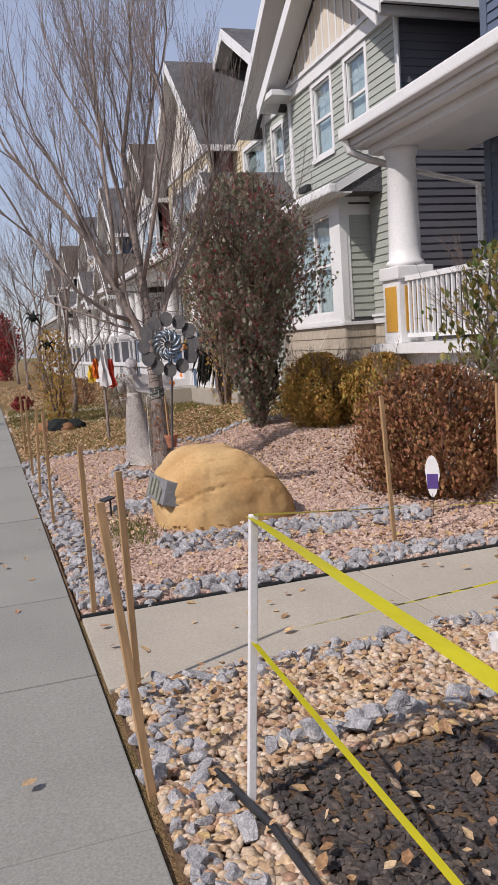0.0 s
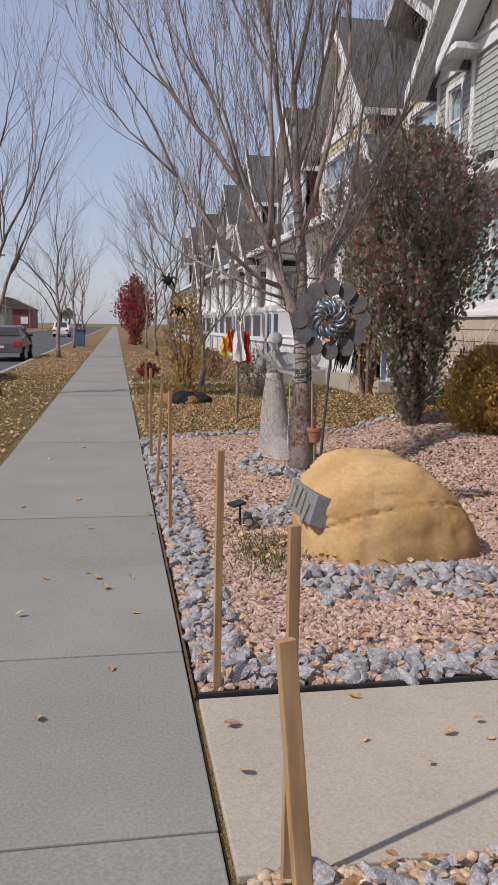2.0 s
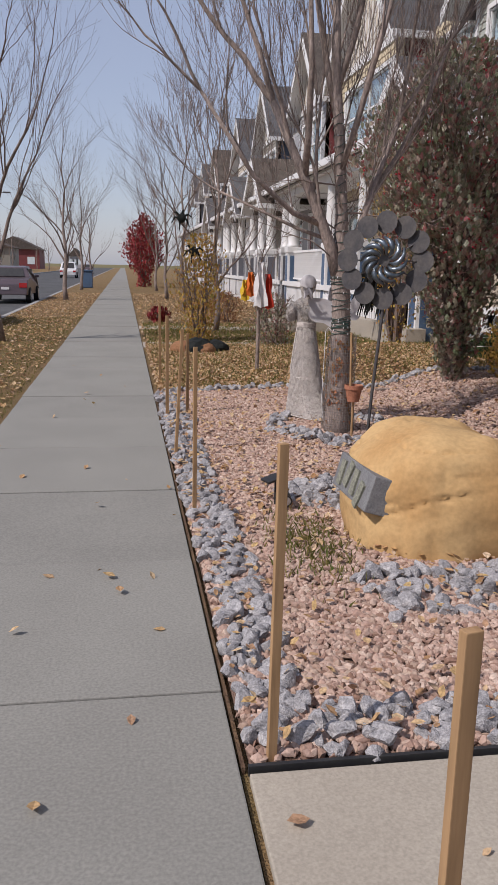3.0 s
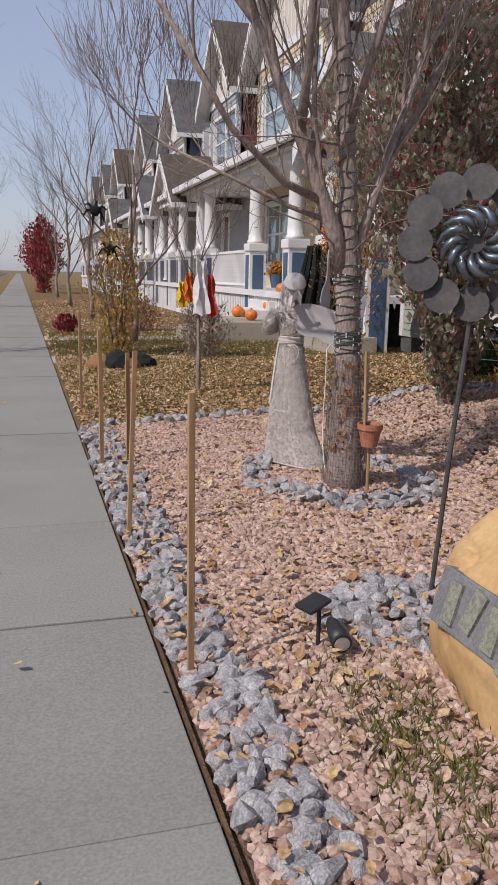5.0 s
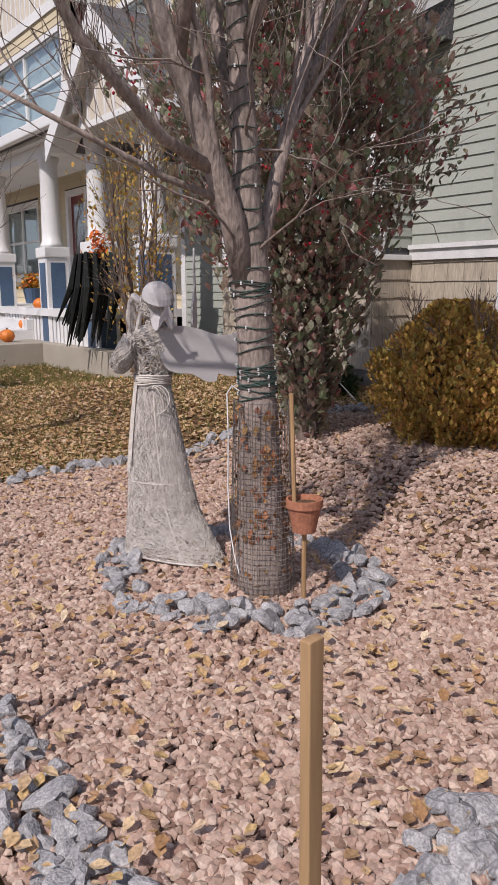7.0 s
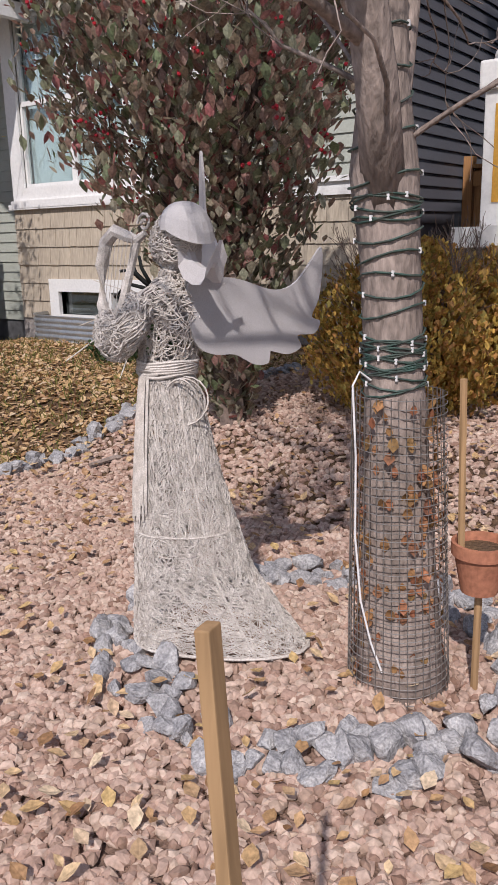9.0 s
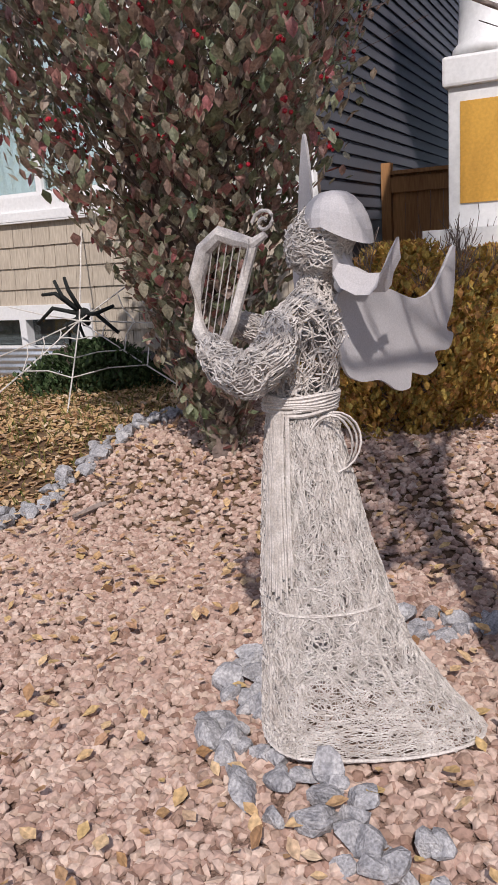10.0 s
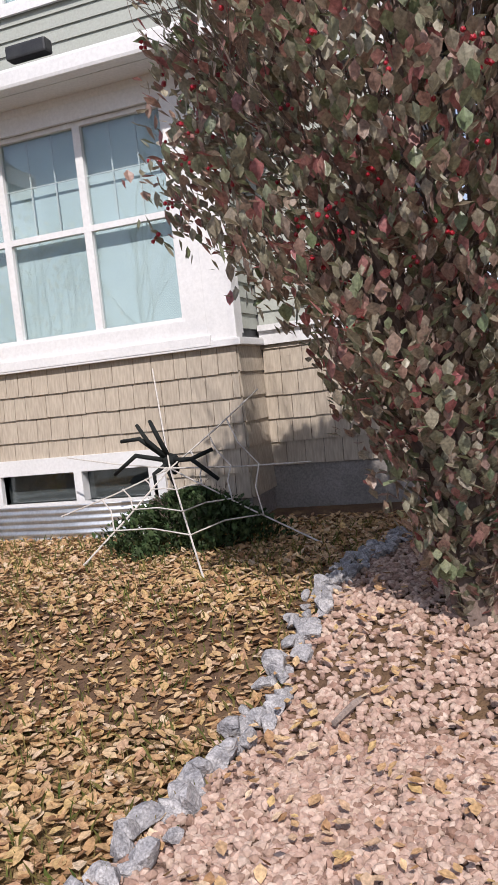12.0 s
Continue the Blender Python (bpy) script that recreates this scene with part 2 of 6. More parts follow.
M_blue = material("slate_blue_siding", (0.10, 0.125, 0.18), (0.085, 0.11, 0.155), 1.0, 50, 0.55, 0.1, 0.002, amount=0.25)
M_cream = material("cream_siding", (0.56, 0.47, 0.32), (0.50, 0.42, 0.29), 1.0, 50, 0.6, 0.1, 0.002, amount=0.25)
M_grey = material("grey_siding", (0.36, 0.36, 0.37), (0.31, 0.31, 0.32), 1.0, 50, 0.6, 0.1, 0.002, amount=0.25)
M_red = material("barn_red_siding", (0.20, 0.045, 0.045), (0.16, 0.035, 0.035), 1.0, 50, 0.6, 0.1, 0.002, amount=0.25)
M_beige = material("beige_board", (0.60, 0.53, 0.43), (0.55, 0.48, 0.40), 1.0, 50, 0.6, 0.1, 0.002, amount=0.2)
M_shake = material("tan_shake", (0.45, 0.385, 0.305), (0.39, 0.33, 0.26), 4, 60, 0.8, 0.35, 0.003, stretch=(1, 1, 0.15), pieces=0.5, amount=0.5)
M_found = material("foundation_concrete", (0.30, 0.27, 0.25), (0.24, 0.22, 0.20), 3, 60, 0.9, 0.4)
M_roof = material("asphalt_shingle", (0.13, 0.127, 0.13), (0.09, 0.087, 0.09), 3, 45, 0.95, 0.8, 0.01, amount=1.1)
M_roof_brown = material("brown_shingle", (0.12, 0.10, 0.085), (0.085, 0.07, 0.06), 3, 45, 0.95, 0.8, 0.01, amount=1.1)
M_bluepanel = material("blue_panel", (0.07, 0.12, 0.20), (0.06, 0.10, 0.17), 2, 40, 0.5, 0.05)
M_yellowpanel = material("ochre_panel", (0.58, 0.31, 0.045), (0.52, 0.27, 0.04), 2, 50, 0.55, 0.05, amount=0.3)
M_fence = material("cedar_fence", (0.40, 0.21, 0.09), (0.30, 0.15, 0.065), 4, 50, 0.75, 0.4, 0.003, stretch=(1, 1, 0.1), pieces=0.5)
M_metal = material("galvanised_steel", (0.62, 0.64, 0.66), (0.5, 0.52, 0.54), 4, 40, 0.4, 0.1, metal=0.85, amount=0.3)
M_steel = material("dark_steel", (0.055, 0.052, 0.056), (0.095, 0.085, 0.08), 12, 60, 0.6, 0.15, metal=0.2, amount=0.5)
M_steelblue = material("polished_steel", (0.20, 0.235, 0.27), (0.09, 0.11, 0.13), 16, 60, 0.35, 0.1, metal=0.7, amount=0.3)
M_wire = material("wire", (0.33, 0.30, 0.28), rough=0.5, bump=0, metal=0.6)
M_cable = material("green_cable", (0.03, 0.07, 0.055), (0.05, 0.06, 0.05), 20, 80, 0.5, 0)
M_terra = material("terracotta", (0.40, 0.17, 0.10), (0.32, 0.13, 0.08), 8, 70, 0.75, 0.15)
# blind colour, with the sky's reflection in the panes painted into it
M_sky_blind = material("sky_toned_blind", (0.66, 0.72, 0.73), (0.58, 0.65, 0.66), 1.5, 30, 0.7, 0.0, amount=0.15)
# the darkness of unlit rooms is put into this colour; wall cores share it
M_room = material("dim_room", (0.12, 0.12, 0.12), (0.08, 0.08, 0.085), 1, 10, 0.9, 0)
M_wicker = material("whitewashed_wicker", (0.60, 0.55, 0.51), (0.47, 0.42, 0.38), 30, 200, 0.8, 0.3, 0.002, amount=0.6)
M_wing = material("white_mesh_fabric", (0.58, 0.55, 0.55), (0.52, 0.49, 0.49), 8, 300, 0.8, 0.4, 0.002, amount=0.3, translucent=0.25)
M_pumpkin = material("pumpkin", (0.75, 0.23, 0.03), (0.65, 0.17, 0.02), 4, 40, 0.5, 0.1)
M_shrubleaf = palette("dull_purple_green_leaves", [(0.20, 0.24, 0.13), (0.28, 0.24, 0.18), (0.34, 0.21, 0.17), (0.18, 0.23, 0.12), (0.36, 0.32, 0.25), (0.38, 0.13, 0.13), (0.27, 0.26, 0.18), (0.40, 0.35, 0.26)], 0.42, translucent=0.35)
M_berry = material("red_berries", (0.42, 0.02, 0.03), (0.30, 0.015, 0.03), 30, 60, 0.3, 0)
M_goldleaf = palette("golden_foliage", [(0.38, 0.28, 0.07), (0.54, 0.32, 0.08), (0.50, 0.35, 0.09), (0.27, 0.23, 0.07), (0.50, 0.25, 0.08), (0.34, 0.19, 0.08)], 0.7, translucent=0.25)
M_rustleaf = palette("rusty_foliage", [(0.26, 0.10, 0.055), (0.34, 0.15, 0.08), (0.20, 0.12, 0.05), (0.38, 0.20, 0.09), (0.18, 0.075, 0.05)], 0.75, translucent=0.2)
M_roseleaf = palette("rose_foliage", [(0.06, 0.12, 0.03), (0.16, 0.15, 0.04), (0.30, 0.20, 0.05), (0.09, 0.13, 0.04)], 0.6, translucent=0.25)
M_juniper = palette("juniper_needles", [(0.035, 0.065, 0.025), (0.055, 0.085, 0.03), (0.045, 0.06, 0.03)], 0.8)
M_redtree = palette("crimson_foliage", [(0.25, 0.03, 0.04), (0.34, 0.05, 0.05), (0.20, 0.03, 0.04), (0.30, 0.10, 0.06)], 0.7)

M_glass = bpy.data.materials.new("window_glass")
M_glass.use_nodes = True
gn, gl = M_glass.node_tree.nodes, M_glass.node_tree.links
g_clear = gn.new("ShaderNodeBsdfTransparent")
g_clear.inputs[0].default_value = (0.80, 0.86, 0.86, 1)
g_gloss = gn.new("ShaderNodeBsdfGlossy")
g_gloss.inputs["Roughness"].default_value = 0.02
g_face = gn.new("ShaderNodeLayerWeight")
g_face.inputs[0].default_value = 0.5
g_pow = gn.new("ShaderNodeMath")
g_pow.operation = "POWER"
g_pow.inputs[1].default_value = 3.0
g_fres = gn.new("ShaderNodeMath")
g_fres.operation = "MULTIPLY_ADD"
g_fres.inputs[1].default_value, g_fres.inputs[2].default_value = 0.85, 0.10
gl.new(g_face.outputs["Facing"], g_pow.inputs[0])
gl.new(g_pow.outputs[0], g_fres.inputs[0])
g_mix = gn.new("ShaderNodeMixShader")
gl.new(g_fres.outputs[0], g_mix.inputs[0])
gl.new(g_clear.outputs[0], g_mix.inputs[1])
gl.new(g_gloss.outputs[0], g_mix.inputs[2])
gl.new(g_mix.outputs[0], gn["Material Output"].inputs[0])


# ---------- ground ----------
def slab(name, x0, x1, y0, y1, z0, z1, mat, label, category, bevel=0.0):
    return solo(name, Shape().box(x0, x1, y0, y1, z0, z1), mat, label, category, "structure", bevel=bevel)


solo("ground", Shape().put([(-700, -500, -0.3), (700, -500, -0.3), (700, 1400, -0.3), (-700, 1400, -0.3)], [(0, 1, 2, 3)]), M_field,
     "flat dry autumn ground reaching the horizon", "ground", "structure")
slab("road", -12.5, -3.75, -60, 320, -0.32, -0.13, M_asphalt, "grey asphalt residential road", "road")
slab("kerb", -3.75, -3.6, -60, 320, -0.32, 0.0, M_kerb, "pale concrete kerb beside the road", "kerb", 0.015)
slab("far_kerb", -12.65, -12.5, -60, 320, -0.32, 0.0, M_kerb, "pale concrete kerb across the road", "kerb")
slab("far_verge", -60, -12.65, -60, 320, -0.32, -0.01, M_lawn, "dry lawn across the road", "lawn")
slab("grass_verge", -3.6, -1.5, -60, 320, -0.32, -0.012, M_lawn, "patchy grass verge strewn with leaves", "grass verge")
slab("front_lawn", 0.0, 45, -60, 320, -0.32, -0.02, M_lawn, "autumn lawn covered with fallen leaves", "lawn")

# sidewalk slabs, every one a piece
side_walk = thing("sidewalk", "pale grey concrete sidewalk with cut joints", "sidewalk", kind="structure")
for i in range(-6, 60):
    y0 = 4.43 + i * 1.315
    part("slab", Shape().box(-1.492, -0.006, y0 + 0.004, y0 + 1.311, -0.2, -0.001 + 0.003 * math.sin(i * 2.3)), M_walk, side_walk, bevel=0.006)
part("far_slab", Shape().box(-1.492, -0.006, 83.34, 320, -0.2, -0.001), M_walk, side_walk)
front_path = thing("front_path", "warm grey concrete path between stone beds", "path", kind="structure")
for x0, x1 in ((0.02, 1.78), (1.79, 3.3), (3.31, 4.9)):
    part("slab", Shape().box(x0, x1, 4.22, 5.26, -0.2, 0.004), M_path, front_path, bevel=0.006)
for y0 in (17.95, 22.2):
    slab("house_path", 0.01, 3.2, y0, y0 + 0.95, -0.2, 0.0, M_path, "pale concrete path from sidewalk to steps", "path", 0.005)

# the yard rises gently to the sage house
def rise(x, y):
    def ease(t):
        t = np.clip(t, 0.0, 1.0)
        return t * t * (3 - 2 * t)
    mound = 0.07 * np.exp(-(((np.asarray(x, float) - 1.5) / 0.42) ** 4 + ((np.asarray(y, float) - 10.25) / 0.55) ** 4))
    return mound + 0.24 * ease((np.asarray(x, float) - 2.65) / 1.0) * ease((np.asarray(y, float) - 8.0) / 3.0) * (1 - ease((np.asarray(y, float) - 16.0) / 2.5))


gx, gy = np.meshgrid(np.linspace(2.6, 9.0, 45), np.linspace(7.9, 18.6, 70))
bank = Shape().put(np.column_stack([gx.ravel(), gy.ravel(), (rise(gx, gy) - 0.004).ravel()]),
                   [(j * 45 + i, j * 45 + i + 1, (j + 1) * 45 + i + 1, (j + 1) * 45 + i) for j in range(69) for i in range(44)])
gx, gy = np.meshgrid(np.linspace(0.7, 2.4, 24), np.linspace(9.3, 11.2, 24))
solo("mound", Shape().put(np.column_stack([gx.ravel(), gy.ravel(), (rise(gx, gy) - 0.003).ravel()]),
                          [(j * 24 + i, j * 24 + i + 1, (j + 1) * 24 + i + 1, (j + 1) * 24 + i) for j in range(23) for i in range(23)]),
     M_gravelbed, "low gravel mound inside the stone ring", "ground", "structure")
solo("bank", bank, M_soil, "low bank of leafy soil rising to the house", "ground", "structure")


# beds
def bed(name, pts, z, mat, label):
    k = len(pts)
    v = [(x, y, -0.1) for x, y in pts] + [(x, y, z) for x, y in pts]
    f = [tuple(range(k))[::-1], tuple(range(k, 2 * k))] + [(i, (i + 1) % k, k + (i + 1) % k, k + i) for i in range(k)]
    return solo(name, Shape().put(v, f), mat, label, "garden bed", "structure")


bed("gravel_bed", [(0.03, 5.3), (5.3, 5.3), (6.3, 12.2), (5.1, 12.5), (4.2, 12.7), (2.6, 12.76), (1.7, 12.86), (0.03, 12.5)], -0.004, M_gravelbed,
    "bed of crushed pink gravel with fallen leaves")
bed("pebble_bed", [(0.03, 0.0), (4.8, 0.0), (4.8, 4.2), (0.03, 4.2)], -0.004, M_soil, "bed of brown river pebbles and leaves")


def scatter(n, x0, x1, y0, y1, keep=None):
    p = np.stack([rng.uniform(x0, x1, n), rng.uniform(y0, y1, n)], 1)
    if keep is not None:
        p = p[keep(p[:, 0], p[:, 1])]
    return p


EDGE_X = np.array([0.0, 1.7, 2.6, 4.2, 5.1, 6.3])
EDGE_Y = np.array([12.5, 12.86, 12.76, 12.7, 12.5, 12.2])


def in_gravel(x, y):
    return (y > 5.32) & (y < np.interp(x, EDGE_X, EDGE_Y) + rng.normal(0, 0.06, len(x)))


def crushed(n_or_pts, size, shape_seed, flat=0.7):
    pts = n_or_pts
    n = len(pts)
    sz = size * rng.uniform(0.6, 1.35, (n, 3)) * np.array([1.15, 0.9, flat])
    z = sz[:, 2] * rng.uniform(0.25, 0.75, n) + rise(pts[:, 0], pts[:, 1])
    return poses(np.column_stack([pts, z]), rng.uniform(0, 6.28, n), rng.normal(0, 0.35, n), sz)


gravel = Shape()
near_pts = scatter(56000, 0.04, 2.6, 5.32, 13.0, in_gravel)
mid_pts = scatter(36000, 2.6, 5.9, 5.32, 12.9, in_gravel)
pts = np.concatenate([near_pts, mid_pts])
for s in range(6):
    v, f = ico(1, 0.24, s + 3)
    gravel.many(v, f, crushed(pts[s::6], 0.0195, s, 0.75))
solo("gravel", gravel, M_gravel, "crushed pink and tan gravel covering the bed", "gravel", "stuff")

pebbles = Shape()
pts = scatter(6000, 0.06, 3.6, 3.25, 4.2)
pts = np.concatenate([pts, scatter(900, 0.05, 0.4, 2.2, 3.3)])
for s in range(5):
    v, f = ico(1, 0.07, s + 30)
    pebbles.many(v, f, crushed(pts[s::5], 0.024, s, 0.6))
pebbles.smooth = True
solo("pebbles", pebbles, M_pebble, "smooth brown river pebbles", "pebbles", "stuff")
chips = Shape()
pts = scatter(14000, 0.35, 3.2, 0.9, 3.35, lambda x, y: y < 3.25 + 0.05 * np.sin(x * 5))
for s in range(4):
    v, f = ico(1, 0.35, s + 60)
    chips.many(v, f, crushed(pts[s::4], 0.016, s, 0.5))
solo("mulch", chips, M_mulch, "dark shredded mulch mixed with leaves", "mulch", "stuff")

LEAF_V = [(0, -0.5, 0.02), (0.36, -0.12, 0.10), (0, 0, 0.0), (-0.36, -0.1, 0.08), (0.27, 0.25, 0.07), (0, 0.58, 0.06), (-0.27, 0.25, 0.09)]
LEAF_F = [(0, 1, 2), (0, 2, 3), (1, 4, 5, 2), (2, 5, 6, 3)]


def leaves_on(name, pts, size, z, mat, label):
    n = len(pts)
    xyz = np.column_stack([pts, z + rng.uniform(0.0, 0.03, n) + rise(pts[:, 0], pts[:, 1])])
    ob = solo(name, Shape().many(LEAF_V, LEAF_F, poses(xyz, rng.uniform(0, 6.28, n), rng.normal(0, 0.42, n), size * rng.uniform(0.6, 1.4, n))),
              mat, label, "leaves", "stuff")
    return ob


def leaf_density(x, y):
    a = np.sin(x * 2.3 + 0.7 * y) + np.sin(y * 1.7 - x * 0.8) + 0.8 * np.sin(3.1 * x + 2.3 * y)
    return rng.uniform(-3.4, 1.6, len(x)) < a


leaves_on("fallen_leaves", scatter(6800, 0.05, 5.6, 5.35, 12.8, leaf_density), 0.042, 0.03, M_leaf_litter, "brown curled leaves lying on the gravel")
leaves_on("fallen_leaves", scatter(1500, 0.05, 3.2, 1.0, 4.2, lambda x, y: rng.uniform(0, 1, len(x)) < np.where(y > 3.2, 1.0, 0.45)), 0.042, 0.03, M_leaf_litter, "brown leaves lying among pebbles and mulch")
leaves_on("fallen_leaves", scatter(42000, 0.05, 6.0, 12.2, 18.5, lambda x, y: y > np.interp(x, EDGE_X, EDGE_Y)), 0.049, -0.01, M_leaf_litter,
          "thick litter of brown leaves on the lawn")
leaves_on("fallen_leaves", scatter(7000, 0.05, 5.0, 18.5, 45.0), 0.07, -0.01, M_leaf_litter, "scattered brown leaves on the lawn")
leaves_on("fallen_leaves", scatter(7000, -3.55, -1.55, 5.0, 45.0), 0.06, -0.01, M_leaf_litter, "brown leaves scattered on the grass verge")
leaves_on("fallen_leaves", scatter(38, -1.45, -0.05, 2.0, 16.0), 0.045, 0.0, M_leaf_litter, "few dry leaves on the sidewalk")
leaves_on("fallen_leaves", scatter(30, 0.1, 3.5, 4.3, 5.2), 0.05, 0.0, M_leaf_litter, "few dry leaves on the concrete path")

# grass tufts beside the boulder and on the lawns
def grass(name, pts, h, mat, label):
    n = len(pts)
    v = [(-0.06, 0, 0), (0.06, 0, 0), (0.0, 0.18, 0.6), (0.0, 0.5, 1.0)]
    xyz = np.column_stack([pts, rise(pts[:, 0], pts[:, 1]) - 0.02])
    return solo(name, Shape().many(v, [(0, 1, 2), (0, 2, 3)], poses(xyz, rng.uniform(0, 6.28, n), rng.normal(0, 0.25, n), h * rng.uniform(0.5, 1.3, n))),
                mat, label, "grass", "stuff")


M_grass = palette("autumn_grass", [(0.10, 0.13, 0.03), (0.18, 0.16, 0.05), (0.24, 0.19, 0.07), (0.07, 0.11, 0.025)], 0.8, translucent=0.3)
pts = np.column_stack([rng.normal(0.66, 0.11, 1300), rng.normal(7.2, 0.28, 1300)])
grass("grass_tuft", pts, 0.07, M_grass, "patch of short green grass beside the boulder")
grass("lawn_grass", scatter(24000, 0.1, 5.6, 12.3, 24.0, lambda x, y: y > np.interp(x, EDGE_X, EDGE_Y)), 0.075, M_grass, "short patchy autumn lawn grass")
grass("verge_grass", scatter(14000, -3.5, -1.52, 6.0, 26.0), 0.05, M_grass, "short dry grass on the verge")

# black plastic edging strips; along the sidewalk a soil-coloured strip fills the dark gap
strip = thing("bed_edging", "black plastic edging strip around the gravel bed", "edging", kind="structure")
part("edge_strip", Shape().box(0.002, 0.012, 5.29, 12.5, -0.1, 0.004), M_soil, strip)
part("edge_strip", Shape().box(0.02, 4.6, 5.275, 5.290, -0.1, 0.016), M_black, strip)
part("edge_strip", Shape().tube([(0.26, 3.3, 0.03), (0.33, 2.9, 0.035), (0.36, 2.4, 0.035), (0.35, 1.6, 0.03)], 0.014, 8), M_black, strip)

# ---------- grey stones ----------
STONES = []
for s in range(10):
    v, f = ico(2, 0.0, s)
    r = np.random.default_rng(s + 11)
    for _ in range(15):
        d = r.normal(size=3)
        d /= np.linalg.norm(d)
        cut = r.uniform(0.42, 0.8)
        over = v @ d - cut
        v = v - np.outer(np.clip(over, 0, None), d)
    v *= 1 + 0.025 * r.normal(size=(len(v), 1))
    sh = Shape().put(v * np.array([1.22, 1.0, 0.86]), f)
    me = sh.mesh("stone")
    me.materials.append(M_stone)
    STONES.append(me)


def stones(label, rows):
    """A group of loose stones; rows of x, y, size."""
    at = (float(np.mean([r[0] for r in rows])), float(np.mean([r[1] for r in rows])), 0.0)
    t = thing("stone_edging", label, "stone edging", at)
    for x, y, s in rows:
        ob = new("stone", STONES[int(rng.integers(10))])
        ob.parent = t
        ob.location = (x - at[0], y - at[1], s * rng.uniform(0.35, 0.7) + float(rise(x, y)))
        ob.rotation_euler = (rng.uniform(-0.5, 0.5), rng.uniform(-0.5, 0.5), rng.uniform(0, 6.28))
        ob.scale = (s * rng.uniform(0.85, 1.2), s * rng.uniform(0.8, 1.1), s * rng.uniform(0.8, 1.15))
    return t


def band(p0, p1, width, n, size):
    p0, p1 = np.array(p0), np.array(p1)
    d = p1 - p0
    side = np.array([-d[1], d[0]]) / np.linalg.norm(d)
    out = []
    for i in range(n):
        q = p0 + d * ((i + rng.uniform(-0.3, 0.3)) / n) + side * rng.uniform(-0.5, 0.5) * width
        out.append((q[0], q[1], size * rng.uniform(0.65, 1.3)))
    return out


stones("rough grey stones lining the bed along the sidewalk", band((0.17, 5.38), (0.16, 9.0), 0.26, 290, 0.044))
stones("rough grey stones lining the far bed edge along the sidewalk", band((0.16, 9.0), (0.15, 12.5), 0.26, 250, 0.045))
stones("rough grey stones lining the bed along the path", band((0.3, 5.43), (2.9, 5.43), 0.26, 230, 0.045))
stones("loose grey stones piled before the boulder", [(x, y, 0.05 * rng.uniform(0.6, 1.3)) for x, y in
       zip(rng.uniform(0.75, 2.9, 270), 6.47 + rng.uniform(-0.27, 0.27, 270))])
stones("loose grey stones beside the boulder and garden light", [(1.02 + 0.36 * math.sin(a) * r, 8.14 + 0.34 * math.cos(a) * r, 0.05 * rng.uniform(0.7, 1.35))
       for a, r in zip(rng.uniform(0, 6.28, 120), np.sqrt(rng.uniform(0.0, 1.0, 120)))])
ring = []
for a in np.linspace(0, 2 * math.pi, 170):
    rr = rng.uniform(0.82, 1.14)
    ring.append((1.62 + 0.58 * math.cos(a) * rr, 10.25 + 0.68 * math.sin(a) * rr, 0.052 * rng.uniform(0.7, 1.3)))
stones("ring of grey stones around the tree", ring)
rows = []
for (xa, ya), (xb, yb), k in (((0.3, 12.55), (1.7, 12.88), 28), ((1.7, 12.88), (2.6, 12.78), 24), ((2.6, 12.78), (4.2, 12.72), 60), ((4.2, 12.72), (5.2, 12.5), 45)):
    rows += band((xa, ya), (xb, yb), 0.16, k, 0.055)
stones("low row of grey stones between gravel and lawn", rows)
stones("grey stones lining the pebble bed along the path", band((0.15, 4.1), (2.6, 4.12), 0.16, 90, 0.042))
stones("grey stones lining the pebble bed along the sidewalk", band((0.16, 4.1), (0.15, 2.5), 0.24, 90, 0.038))
stones("arc of grey stones between pebbles and mulch", band((0.5, 3.36), (1.6, 3.45), 0.1, 20, 0.058))

# ---------- boulder ----------
bm = bmesh.new()
bmesh.ops.create_icosphere(bm, subdivisions=6, radius=1.0)
for p in bm.verts:
    c = p.co
    q = Vector((math.copysign(abs(c.x) ** 0.62, c.x) * 0.60, math.copysign(abs(c.y) ** 0.52, c.y) * 0.53, math.copysign(abs(c.z) ** 0.6, c.z)))
    u = q.x / 0.60
    q.z = q.z * (0.60 - 0.10 * max(0.0, -u - 0.25) - 0.34 * max(0.0, u - 0.05) ** 1.4) if q.z > 0 else q.z * 0.08
    if q.x < 0:
        q.x -= 0.04 * min(q.z / 0.4, 1.0) - 0.03
    q.y *= 1.0 + 0.06 * u
    q += c * (0.06 * noise.noise(q * 2.1 + Vector((3.0, 1.0, 7.0))) + 0.022 * noise.noise(q * 6.0) + 0.006 * noise.noise(q * 18.0) + 0.003 * noise.noise(q * 50.0))
    for k1, k2, k3, off, wide, deep in ((0.5, 1.2, 5.0, 4.0, 0.022, 0.030), (2.4, 0.8, 1.2, 9.0, 0.012, 0.014)):
        crack = abs(noise.noise(Vector((q.x * k1, q.y * k2 + off, q.z * k3))))
        q -= c * deep * max(0.0, 1.0 - crack / wide)
    p.co = q
sh = Shape()
sh.put([p.co[:] for p in bm.verts], [tuple(x.index for x in f.verts) for f in bm.faces])
bm.free()
sh.smooth = True
BOULDER = (1.49, 7.38, 0.03)
boulder = thing("boulder", "large ochre sandstone boulder with a grey number plaque", "boulder", BOULDER)
sh.v = [v + np.array(BOULDER) for v in sh.v]
part("rock", sh, M_boulder, boulder)
M_plaque = material("grey_plaque", (0.20, 0.20, 0.20), (0.15, 0.15, 0.155), 10, 90, 0.7, 0.4)
